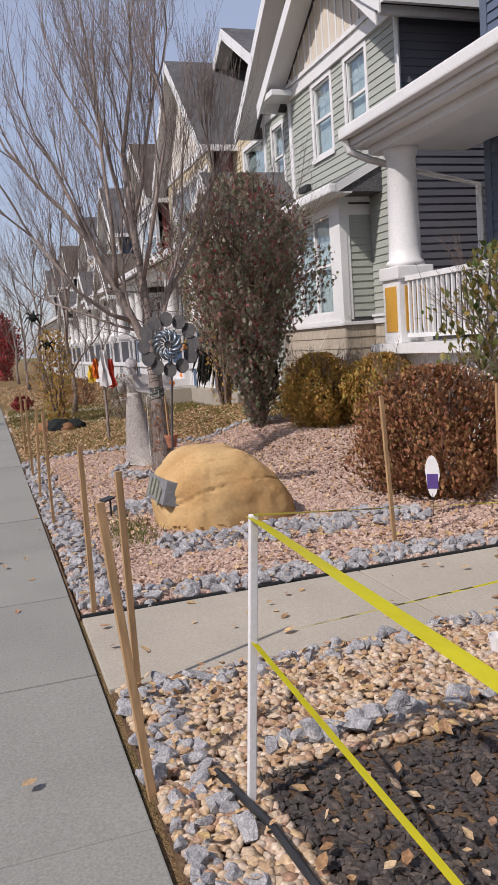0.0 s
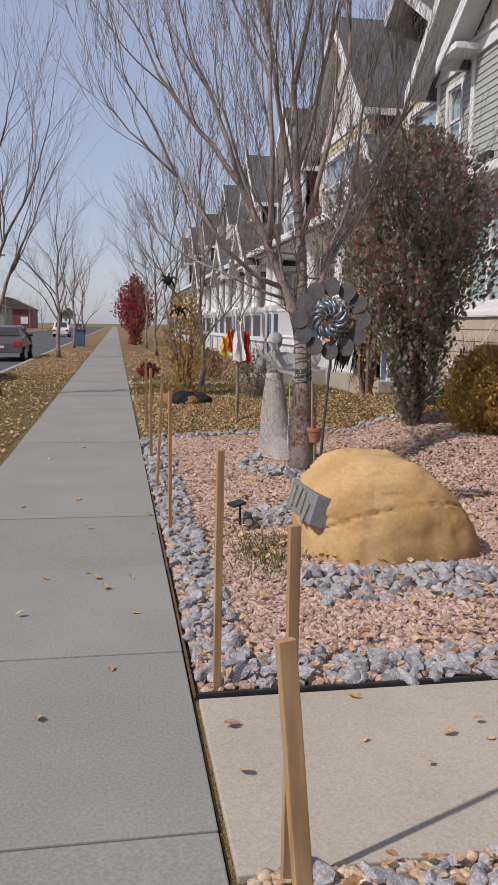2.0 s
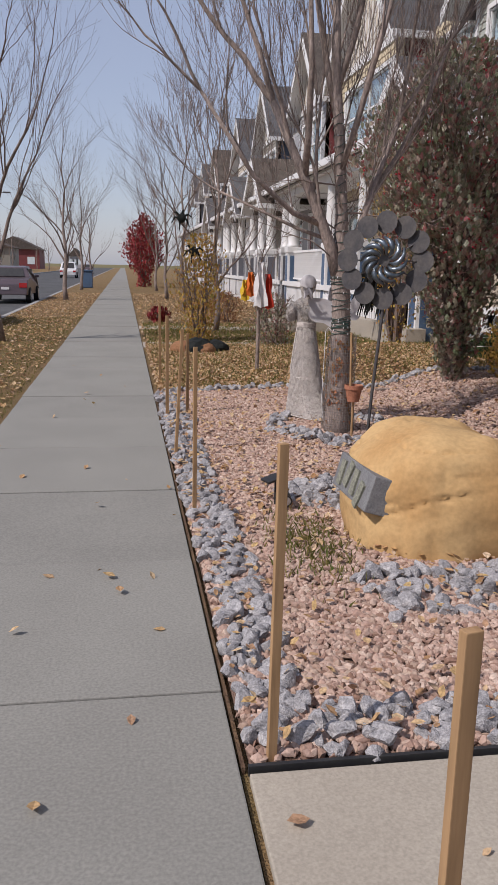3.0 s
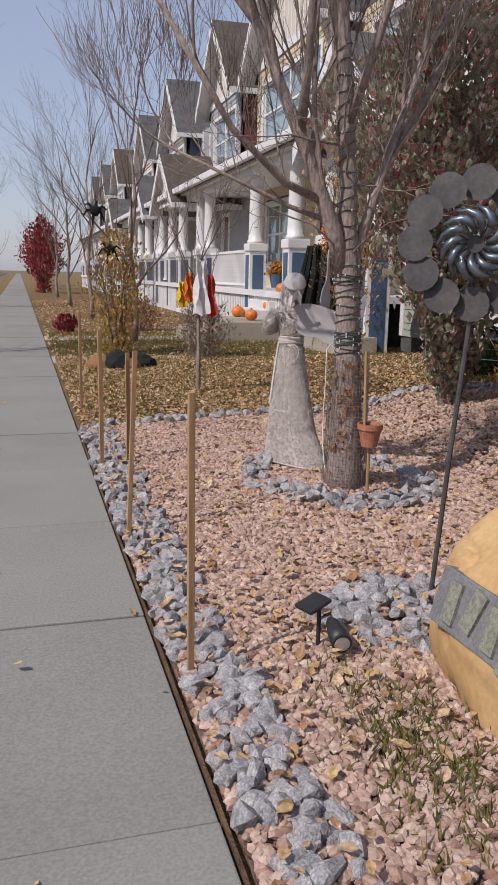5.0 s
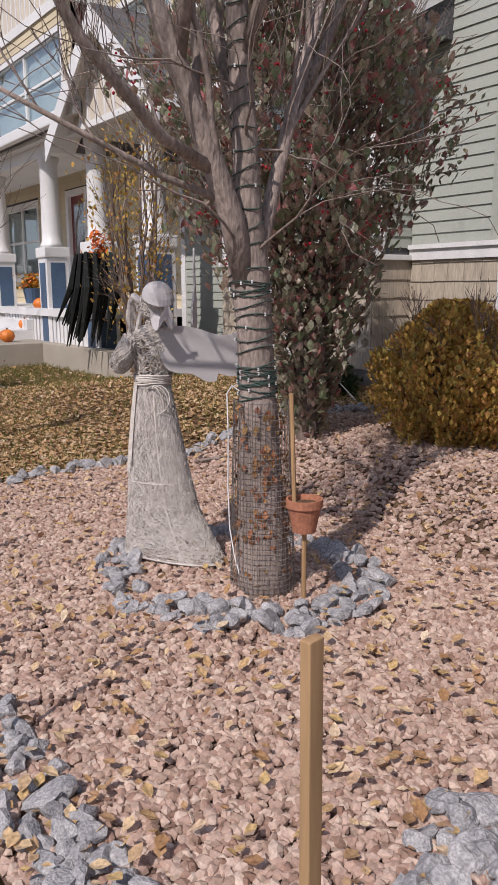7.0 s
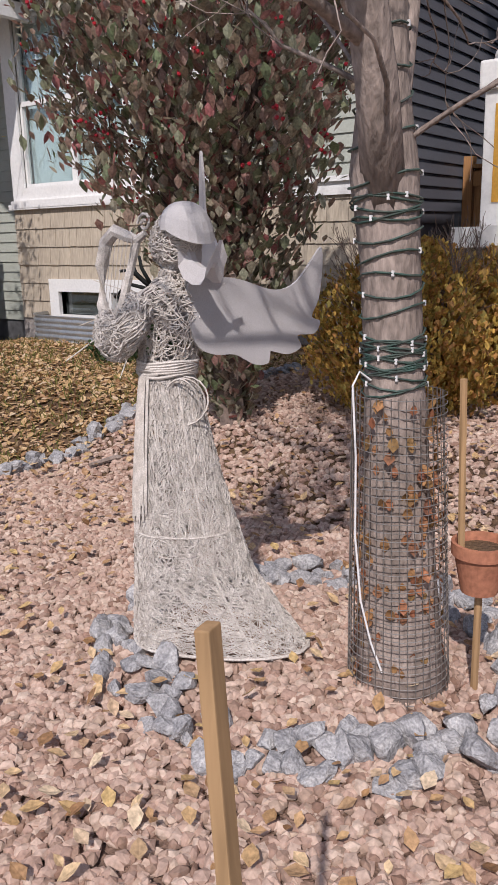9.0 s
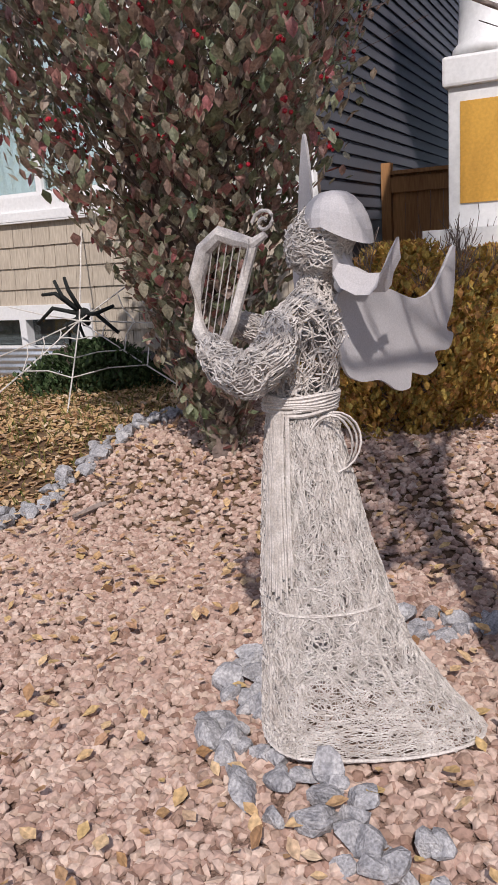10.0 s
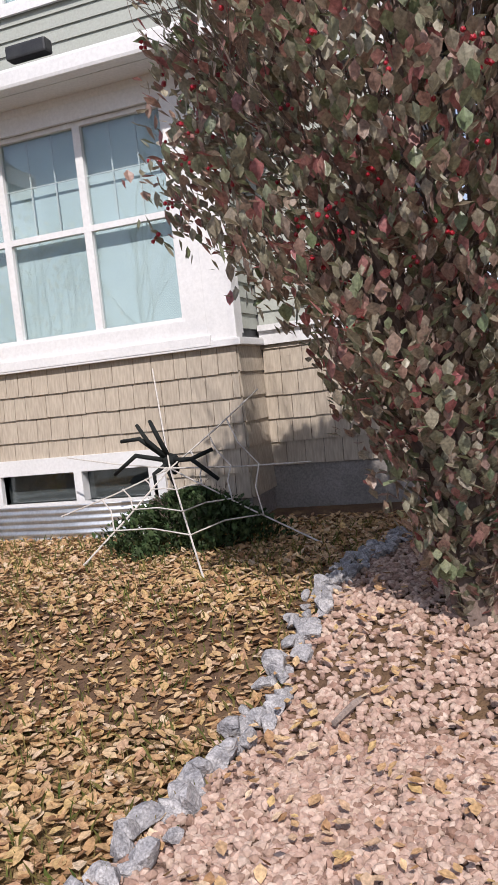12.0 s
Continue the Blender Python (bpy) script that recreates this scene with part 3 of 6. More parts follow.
M_plaque_bar = material("plaque_relief", (0.27, 0.27, 0.21), (0.16, 0.16, 0.13), 60, 200, 0.8, 0.6)
pm = Matrix.Translation((0.952, 7.31, 0.325)) @ Euler((0, radians(16), radians(2))).to_matrix().to_4x4()
plq = part("plaque", Shape().box(-0.04, 0.10, -0.29, 0.29, -0.10, 0.10, pm), M_plaque, boulder, "grey cast plaque", 0.006)
for i in range(4):
    y = 0.185 - 0.115 * i
    part("plaque_bar", Shape().box(-0.053, -0.039, y - 0.036, y + 0.026, -0.072, 0.072, pm @ Euler((0.25, 0, 0)).to_matrix().to_4x4() if i % 2 else pm), M_plaque_bar, plq)


# ---------- stakes and tape ----------
def stake(x, y, h=1.0, lean=(0.0, 0.0), w=0.030, mat=None, label="thin square wooden stake driven into the stones", z0=-0.12):
    m = Matrix.Translation((x, y, 0)) @ Euler((radians(lean[0]), radians(lean[1]), radians(12))).to_matrix().to_4x4()
    s = Shape().box(-w / 2, w / 2, -w / 2 * 0.6, w / 2 * 0.6, z0, h, m)
    return solo("garden_stake", s, mat or M_wood, label, "stake", group="stakes round the bed", bevel=0.002, at=(x, y, 0))


stake(0.03, 3.31, 1.02, (-7.0, -2.5))
stake(0.14, 4.15, 1.0)
stake(0.10, 5.33, 1.0, (0, 0.5))
stake(0.076, 7.82, 1.02, (0, 0), 0.024)
stake(0.06, 9.38, 1.0, (-5.0, 4.5), 0.025)
stake(0.08, 11.04, 1.0)
stake(0.29, 11.15, 0.82)
stake(0.12, 13.6, 1.0)
stake(2.24, 5.60, 1.08, (-4, 0))
stake(3.05, 5.5, 1.1)
post = solo("white_post", Shape().box(-0.013, 0.013, -0.012, 0.012, -0.1, 0.99, Matrix.Translation((0.322, 3.10, 0)) @ Euler((radians(4.0), radians(3.2), 0)).to_matrix().to_4x4()), M_white,
            "slim white painted post holding caution tape", "post", bevel=0.003, at=(0.322, 3.10, 0))


def ribbon(pts, width, twist=0.0):
    pts = np.asarray(pts, float)
    k = 24
    t = np.linspace(0, 1, k)
    a, b, sag = pts[0], pts[1], pts[2][0]
    line = a + (b - a) * t[:, None]
    line[:, 2] -= sag * 4 * t * (1 - t)
    d = (b - a) / np.linalg.norm(b - a)
    side = np.cross(d, [0, 0, 1.0])
    up = np.array([0, 0, 1.0])
    ang = 1.15 + twist * t
    off = (up * np.cos(ang)[:, None] + side * np.sin(ang)[:, None]) * width / 2
    n = side * 0.0006
    v = np.concatenate([line + off, line - off, line + off + n, line - off + n])
    f = [(i, i + 1, k + i + 1, k + i) for i in range(k - 1)] + [(2 * k + i + 1, 2 * k + i, 3 * k + i, 3 * k + i + 1) for i in range(k - 1)]
    return Shape().put(v, f), line, off


tape = thing("caution_tape", "yellow caution tape stretched from a white post", "tape", (0.34, 3.16, 0))
for a, b, sag, w, tw in (((0.376, 3.03, 0.985), (2.6, 2.15, 0.97), 0.0, 0.036, 0.9), ((0.376, 3.02, 0.975), (0.68, 1.55, 0.68), 0.0, 0.07, 0.5),
                         ((0.356, 3.06, 0.58), (2.65, 3.3, 0.57), 0.0, 0.03, 0.6), ((0.356, 3.05, 0.57), (0.60, 2.2, 0.16), 0.0, 0.034, 0.3)):
    s, line, off = ribbon((a, b, (sag, 0, 0)), w, tw)
    r_ = part("strand", s, M_tape, tape)
    if w < 0.04:
        bars = Shape()
        for i in range(2, 20):
            if i % 5 == 4 or a[2] == 0.57:
                continue
            c, o = (line[i] + line[i + 1]) / 2, off[i] * 0.55
            d = (line[i + 1] - line[i]) * 0.28
            nn = np.cross(d, o)
            nn = nn / np.linalg.norm(nn) * 0.0015
            for sg in (-1, 1):
                bars.put([c - d + o + sg * nn, c + d + o + sg * nn, c + d - o + sg * nn, c - d - o + sg * nn], [(0, 1, 2, 3)])
        if bars.n:
            part("printed_bars", bars, M_ink, r_)
solo("white_cup", Shape().lathe([(0.03, 0), (0.042, 0.075), (0.038, 0.075), (0.027, 0.01)], (1.75, 3.75, 0.02), 16), M_white,
     "small white paper cup lying in the pebbles", "cup", at=(1.75, 3.75, 0.0))


# ---------- houses ----------
def spans(u0, u1, holes):
    out, u = [], u0
    for a, b in sorted(holes):
        if a > u:
            out.append((u, min(a, u1)))
        u = max(u, b)
    if u < u1:
        out.append((u, u1))
    return [(a, b) for a, b in out if b - a > 0.02]


class Face:
    """A vertical wall plane: along y facing -x ('x'), or along x facing -y ('y')."""

    def __init__(self, axis, at):
        self.axis, self.at = axis, at

    def box(self, s, u0, u1, d0, d1, z0, z1):
        """d: metres out from the plane."""
        if self.axis == "x":
            return s.box(self.at - d1, self.at - d0, u0, u1, z0, z1)
        return s.box(u0, u1, self.at - d1, self.at - d0, z0, z1)

    def wedge(self, s, u0, u1, z0, z1, t0, t1):
        p = [(u0, 0, z0), (u1, 0, z0), (u0, t0, z0), (u1, t0, z0), (u0, 0, z1), (u1, 0, z1), (u0, t1, z1), (u1, t1, z1)]
        q = [(self.at - d, u, z) if self.axis == "x" else (u, self.at - d, z) for u, d, z in p]
        return s.put(q, [(0, 2, 3, 1), (2, 6, 7, 3), (4, 5, 7, 6), (0, 4, 6, 2), (1, 3, 7, 5)])


def siding(parent, face, u0, u1, z0, z1, mat, holes=(), pitch=0.115, single=False, limit=None, name="siding_board"):
    """Lap boards in courses, cut round the openings (u0, u1, z0, z1)."""
    joined, z = Shape(), z0
    while z < z1 - 0.01:
        top = min(z + pitch, z1)
        a, b = limit((z + top) / 2) if limit else (u0, u1)
        for p, q in spans(a, b, [(h[0], h[1]) for h in holes if h[2] < (z + top) / 2 < h[3]]):
            if single:
                part(name, face.wedge(Shape(), p, q, z, top + 0.01, 0.024, 0.006), mat, parent)
            else:
                face.wedge(joined, p, q, z, top + 0.01, 0.024, 0.006)
        z = top
    if not single and joined.n:
        tagged(part("siding", joined, mat, parent), kind="stuff")


def core(parent, face, u0, u1, z0, z1, holes=(), thick=0.15, mat=None):
    us = sorted({u0, u1, *[h[0] for h in holes], *[h[1] for h in holes]})
    zs = sorted({z0, z1, *[h[2] for h in holes], *[h[3] for h in holes]})
    s = Shape()
    for a, b in zip(us, us[1:]):
        for c, d in zip(zs, zs[1:]):
            if not any(h[0] < (a + b) / 2 < h[1] and h[2] < (c + d) / 2 < h[3] for h in holes):
                face.box(s, a, b, -thick, 0, c, d)
    part("wall", s, mat or M_room, parent, weld=True)


def window(parent, face, u0, u1, z0, z1, cols=1, casing=0.09, muntins=(2, 2), out=0.03, blind=M_sky_blind, sill=True, hung=True):
    """A hung window in a white casing, one pair of sashes per column."""
    w = part("window", face.box(Shape(), u0, u1, -0.14, -0.125, z0, z1), blind, parent, "window with a pale blind toned like reflected sky")
    s = Shape()
    face.box(s, u0 - casing, u0, -0.1, out, z0 - casing, z1 + casing)
    face.box(s, u1, u1 + casing, -0.1, out, z0 - casing, z1 + casing)
    face.box(s, u0, u1, -0.1, out, z1, z1 + casing)
    face.box(s, u0, u1, -0.1, out, z0 - casing, z0)
    part("window_frame", s, M_trim, w)
    if sill:
        part("window_sill", face.box(Shape(), u0 - casing - 0.02, u1 + casing + 0.02, out, out + 0.03, z0 - casing - 0.02, z0 - casing + 0.06), M_trim, w)
    step = (u1 - u0) / cols
    zm = z0 + (z1 - z0) * 0.5
    for i in range(cols):
        a, b = u0 + i * step, u0 + (i + 1) * step
        sa = Shape()
        for p, q, c, d in ((a, a + 0.035, z0, z1), (b - 0.035, b, z0, z1), (a + 0.035, b - 0.035, z0, z0 + 0.04), (a + 0.035, b - 0.035, z1 - 0.04, z1)) + \
                (((a + 0.035, b - 0.035, zm - 0.025, zm + 0.025),) if hung else ()):
            face.box(sa, p, q, -0.07, -0.01, c, d)
        part("sash", sa, M_trim, w)
        for c, d in (((z0 + 0.04, zm - 0.025), (zm + 0.025, z1 - 0.04)) if hung else ((z0 + 0.04, z1 - 0.04),)):
            pane = part("pane", face.box(Shape(), a + 0.03, b - 0.03, -0.05, -0.045, c, d), M_glass, w)
            pane.visible_shadow = False
        mu = Shape()
        for k in range(1, muntins[0] + 1):
            u = a + 0.035 + (b - a - 0.07) * k / (muntins[0] + 1)
            face.box(mu, u - 0.005, u + 0.005, -0.066, -0.054, (zm if hung else z0) + 0.025, z1 - 0.04)
        for k in range(1, muntins[1]):
            z = zm + (z1 - zm) * k / muntins[1]
            face.box(mu, a + 0.035, b - 0.035, -0.067, -0.053, z - 0.005, z + 0.005)
        if mu.n:
            part("muntin", mu, M_trim, w)
    return w


def gable_roof(parent, y0, y1, z_eave, z_top, x0, x1, mat, over=0.3, thick=0.14, fascia=True):
    """Two slopes with the ridge along x, and the barge boards on the street side."""
    ym = (y0 + y1) / 2
    k = (z_top - z_eave) / (ym - y0)
    for ya, sg in ((y0 - over, 1), (y1 + over, -1)):
        za = z_eave - over * k
        v = [(x0, ya, za), (x1, ya, za), (x1, ym, z_top), (x0, ym, z_top)]
        v += [(x, y, z + thick) for x, y, z in v]
        roof = part("roof_slope", Shape().put(v, [(0, 1, 2, 3), (4, 7, 6, 5), (0, 4, 5, 1), (1, 5, 6, 2), (2, 6, 7, 3), (3, 7, 4, 0)]), mat, parent)
        if fascia:
            v = [(x0 - 0.03, ya, za - 0.16), (x0 + 0.0, ya, za - 0.16), (x0, ym, z_top - 0.16), (x0 - 0.03, ym, z_top - 0.16)]
            v += [(x, y, z + 0.16 + thick * 0.8) for x, y, z in v]
            part("barge_board", Shape().put(v, [(0, 1, 2, 3), (4, 7, 6, 5), (0, 4, 5, 1), (1, 5, 6, 2), (2, 6, 7, 3), (3, 7, 4, 0)]), M_trim, parent)
            v = [(x0, ya, za - 0.02), (x0 + 0.45, ya, za - 0.02), (x0 + 0.45, ym, z_top - 0.02), (x0, ym, z_top - 0.02)]
            part("soffit", Shape().put(v + [(x, y, z + 0.015) for x, y, z in v], [(0, 1, 2, 3), (4, 7, 6, 5), (0, 4, 5, 1), (1, 5, 6, 2), (2, 6, 7, 3), (3, 7, 4, 0)]), M_trim, parent)
            part("gutter", Shape().box(x0, x1, min(ya, ya - 0.08 * sg), max(ya, ya - 0.08 * sg), za - 0.02, za + 0.12), M_trim, parent)


def gable_wall(parent, x, y0, y1, z0, z1, mat, battens=0.28):
    """A board-and-batten triangle on the street side."""
    ym = (y0 + y1) / 2
    part("gable_board", Shape().put([(x, y0, z0), (x, y1, z0), (x, ym, z1), (x + 0.12, y0, z0), (x + 0.12, y1, z0), (x + 0.12, ym, z1)],
                                    [(0, 2, 1), (3, 4, 5), (0, 1, 4, 3), (1, 2, 5, 4), (2, 0, 3, 5)]), mat, parent)
    y = y0 + battens
    while y < y1 - 0.1:
        h = z0 + (z1 - z0) * (1 - abs(y - ym) / (ym - y0))
        if h - z0 > 0.1:
            part("batten", Shape().box(x - 0.022, x, y - 0.025, y + 0.025, z0, h - 0.02), M_trim, parent)
        y += battens


def column(parent, x, y, z0, z_cap, z1, panel, w=0.44, thick=1.0):
    """A porch post: panelled pedestal, moulded cap, tapered round shaft."""
    h = w / 2
    ped = part("pedestal", Shape().box(x - h + 0.03, x + h - 0.03, y - h + 0.03, y + h - 0.03, z0, z_cap), M_trim, parent, bevel=0.008)
    for a in (-1, 1):
        part("panel", Shape().box(x + a * (h - 0.03) - 0.008, x + a * (h - 0.03) + 0.008, y - h + 0.1, y + h - 0.1, z0 + 0.14, z_cap - 0.08), panel, ped)
        part("panel", Shape().box(x - h + 0.1, x + h - 0.1, y + a * (h - 0.03) - 0.008, y + a * (h - 0.03) + 0.008, z0 + 0.14, z_cap - 0.08), panel, ped)
    cap = Shape()
    cap.box(x - h, x + h, y - h, y + h, z_cap, z_cap + 0.16)
    part("cap", cap, M_trim, ped, bevel=0.02)
    s = Shape()
    s.smooth = True
    s.lathe([(r_ * thick, z_) for r_, z_ in ((0.21, z_cap + 0.16), (0.20, z_cap + 0.22), (0.175, z_cap + 0.25), (0.17, z_cap + 0.4), (0.15, z1 - 0.14), (0.155, z1 - 0.13), (0.185, z1 - 0.06), (0.185, z1))], (x, y, 0), 24)
    part("shaft", s, M_trim, parent)


def railing(parent, x, y0, y1, z0, z1):
    r = part("railing", Shape().box(x - 0.03, x + 0.03, y0, y1, z1 - 0.06, z1).box(x - 0.025, x + 0.025, y0, y1, z0 + 0.06, z0 + 0.11), M_trim, parent)
    y = y0 + 0.06
    base = None
    while y < y1 - 0.03:
        if base is None:
            base = part("baluster", Shape().box(x - 0.015, x + 0.015, y - 0.015, y + 0.015, z0 + 0.11, z1 - 0.06), M_trim, r)
            first = y
        else:
            ob = new("baluster", base.data)
            ob.parent = r
            ob.location = (0, (y - first) * VIEW_FIT["y"][1], 0)
        y += 0.105


def downspout(parent, pts):
    s = Shape().tube(pts, 0.045, 6)
    part("downspout", s, M_trim, parent, "white downspout")


# --- sage house with the bay window ---
view_fit()
FX, BX = 6.5, 5.9
sage = thing("sage_house", "sage green two-storey house with white trim and bay window", "house", (8, 15, 0))
f = Face("x", FX)
ups = [(15.22, 16.06, 5.10, 6.46), (13.76, 14.54, 5.10, 6.46)]
core(sage, f, 12.62, 17.35, 0.0, 6.9, [(13.9, 16.8, 1.7, 3.6), *ups])
siding(sage, f, 12.62, 17.3, 1.84, 6.56, M_green, [(a - 0.09, b + 0.09, c - 0.1, d + 0.1) for a, b, c, d in ups] + [(13.84, 16.86, 1.3, 4.42)], 0.128, True)
for a, b, c, d in ups:
    window(sage, f, a, b, c, d, 1, 0.09, (1, 2))
part("belt_board", f.box(Shape(), 12.52, 17.4, 0, 0.07, 6.56, 6.86), M_trim, sage, bevel=0.012)
part("frieze_cap", f.box(Shape(), 12.50, 17.42, 0.07, 0.11, 6.80, 6.88), M_trim, sage)
part("water_table", f.box(f.box(Shape(), 12.56, 13.84, 0, 0.05, 1.68, 1.84), 12.53, 13.84, 0.05, 0.08, 1.80, 1.85), M_trim, sage)
part("corner_board", f.box(Shape(), 12.58, 12.72, 0.0, 0.03, 1.84, 6.56), M_green, sage)
part("corner_board", f.box(Shape(), 17.2, 17.36, 0.0, 0.04, 4.3, 6.56), M_trim, sage)
gable_wall(sage, FX - 0.05, 12.62, 17.35, 6.86, 8.35, M_beige, 0.30)
gable_roof(sage, 12.45, 17.5, 6.72, 8.42, FX - 0.55, 15, M_roof, 0.32, 0.16)
part("gable_return", Shape().box(FX - 0.55, FX, 16.95, 17.55, 6.60, 6.72), M_trim, sage, bevel=0.015)
# wing set a little back under the large gable
WX = 6.62
g = Face("x", WX)
WW = (18.1, 18.75, 5.05, 6.35)
core(sage, g, 17.35, 19.3, 0, 6.9, [WW])
siding(sage, g, 17.36, 19.3, 0.3, 6.6, M_green, [(WW[0] - 0.1, WW[1] + 0.1, WW[2] - 0.1, WW[3] + 0.1)], 0.128)
window(sage, g, *WW, 1, 0.09, (1, 2))
part("corner_board", g.box(Shape(), 19.18, 19.32, 0.0, 0.04, 0.3, 6.6), M_trim, sage)
part("belt_board", g.box(Shape(), 17.36, 19.4, 0, 0.06, 6.6, 6.86), M_trim, sage, bevel=0.012)
gable_wall(sage, WX - 0.03, 12.7, 19.3, 6.86, 9.5, M_beige, 0.30)
gable_roof(sage, 12.6, 19.4, 6.62, 9.52, WX - 0.62, 15, M_roof, 0.25, 0.16)
# side wall, coloured darker than the sage front
side = Face("y", 12.62)
core(sage, side, FX + 0.16, 15, 0.0, 7.0)
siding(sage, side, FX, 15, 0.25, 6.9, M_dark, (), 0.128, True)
part("corner_trim", Shape().box(14.95, 15.1, 12.53, 12.65, 0, 7.0), M_trim, sage)
part("back_wall", Shape().box(14.9, 15.0, 12.8, 19.2, 0, 7.0), M_taupe, sage)
part("end_wall", Shape().box(WX + 0.15, 15.0, 19.2, 19.3, 0, 6.8), M_taupe, sage)
downspout(sage, [(FX - 0.06, 12.56, 6.5), (FX - 0.06, 12.56, 2.35), (FX - 0.03, 12.53, 2.0), (FX - 0.10, 12.50, 1.75), (FX - 0.07, 12.52, 0.1)])
# bay
b = Face("x", BX)
BAYW = (14.27, 16.70, 1.92, 3.70)
core(sage, b, 13.88, 16.94, 0.0, 3.9, [BAYW, (14.75, 16.25, 0.50, 0.76)], 0.12)
part("bay_side", Shape().box(BX + 0.0, FX, 13.87, 13.99, 0, 3.9), M_room, sage)
siding(sage, Face("y", 13.87), BX + 0.16, FX, 1.82, 3.62, M_green, (), 0.128, True)
part("bay_side_board", Shape().box(BX, BX + 0.16, 13.84, 13.87, 1.78, 3.86).box(BX + 0.16, FX, 13.845, 13.87, 3.62, 3.80), M_trim, sage)
window(sage, b, *BAYW, 3, 0.20, (2, 2), 0.035)
part("bay_trim", Shape().box(BX - 0.06, FX, 13.80, 16.98, 1.68, 1.74).box(BX - 0.04, BX + 0.10, 13.83, 14.08, 1.74, 3.86), M_trim, sage, bevel=0.006)
part("bay_head", Shape().box(BX - 0.04, FX, 13.82, 16.98, 3.84, 3.93), M_trim, sage)
roofm = Shape().put([(BX - 0.30, 13.34, 4.02), (FX, 13.34, 4.50), (FX, 17.3, 4.50), (BX - 0.30, 17.3, 4.02), (BX - 0.30, 13.34, 3.93), (FX, 13.34, 3.93), (FX, 17.3, 3.93), (BX - 0.30, 17.3, 3.93)],
                    [(0, 3, 2, 1), (4, 5, 6, 7), (0, 1, 5, 4), (3, 7, 6, 2), (0, 4, 7, 3)])
part("bay_roof", roofm, M_roof, sage)
part("bay_gutter", Shape().box(BX - 0.44, BX - 0.30, 13.30, 17.34, 3.90, 4.06), M_trim, sage, bevel=0.03)
part("bay_soffit", Shape().box(BX - 0.30, BX, 13.33, 17.3, 3.905, 3.928), M_trim, sage)
rake = [(BX - 0.32, 13.31, 3.90), (FX, 13.31, 4.38), (FX, 13.31, 4.53), (BX - 0.32, 13.31, 4.05)]
part("bay_fascia", Shape().put(rake + [(x, y + 0.028, z) for x, y, z in rake], [(0, 1, 2, 3), (4, 7, 6, 5), (0, 4, 5, 1), (1, 5, 6, 2), (2, 6, 7, 3), (3, 7, 4, 0)]), M_trim, sage)
part("roof_vent", Shape().box(BX - 0.02, BX + 0.10, 15.25, 15.65, 4.32, 4.44), M_black, sage, bevel=0.02)
bw = part("basement_window", b.box(Shape(), 14.75, 16.25, -0.1, -0.09, 0.50, 0.76), M_room, sage)
fr = Shape()
for a, c, z0, z1 in ((14.60, 16.40, 0.76, 0.90), (14.60, 14.75, 0.44, 0.76), (16.25, 16.40, 0.44, 0.76), (15.40, 15.48, 0.50, 0.76), (14.75, 16.25, 0.44, 0.50)):
    b.box(fr, a, c, -0.06, 0.05, z0, z1)
part("window_frame", fr, M_trim, bw)
pane = part("pane", b.box(Shape(), 14.75, 16.25, -0.055, -0.05, 0.50, 0.76), M_glass, bw)
pane.visible_shadow = False
part("foundation", Shape().box(BX - 0.006, FX, 13.86, 16.96, 0, 0.46).box(FX - 0.006, 15.0, 12.60, 17.3, 0, 0.62), M_found, sage)

# tan shakes below the bay and beside it
def shakes(face, u0, u1, z0, z1, holes=()):
    z = z0
    while z < z1 - 0.02:
        top = min(z + 0.205, z1)
        u = u0 - rng.uniform(0, 0.1)
        while u < u1:
            w = rng.uniform(0.11, 0.24)
            for p, q in spans(max(u, u0), min(u + w - 0.005, u1), [(h[0], h[1]) for h in holes if h[2] < (z + top) / 2 < h[3]]):
                part("shake", face.wedge(Shape(), p, q, z + rng.uniform(-0.003, 0.003), top + 0.012, 0.024, 0.008), M_shake, sage)
            u += w
        z = top


shakes(b, 13.86, 16.94, 0.44, 1.68, [(14.60, 16.40, 0.1, 0.90)])
shakes(Face("y", 13.86), BX, FX, 0.44, 1.68)
shakes(f, 12.62, 13.85, 0.62, 1.68)

# corrugated window well
well = Shape()
k = 40
prof = [(0.014 * math.cos(i * math.pi / 2.2), 0.53 * i / k) for i in range(k + 1)]
path = [(BX, 14.42), (BX - 0.26, 14.45), (BX - 0.40, 14.66), (BX - 0.43, 15.4), (BX - 0.40, 16.25), (BX - 0.26, 16.45), (BX, 16.48)]
v, fs = [], []
for x, y in path:
    d = Vector((x - BX, y - 15.45, 0)).normalized()
    v += [(x + d.x * o, y + d.y * o, z) for o, z in prof]
for i in range(len(path) - 1):
    for j in range(k):
        a = i * (k + 1) + j
        fs.append((a, a + k + 1, a + k + 2, a + 1))
well.put(v, fs)
well_ob = solo("window_well", well, M_metal, "corrugated galvanised steel window well against the wall", "window well", at=(BX - 0.2, 15.4, 0))
well_ob.data.polygons.foreach_set("use_smooth", [True] * len(well_ob.data.polygons))
md = well_ob.modifiers.new("thick", "SOLIDIFY")
md.thickness = 0.004

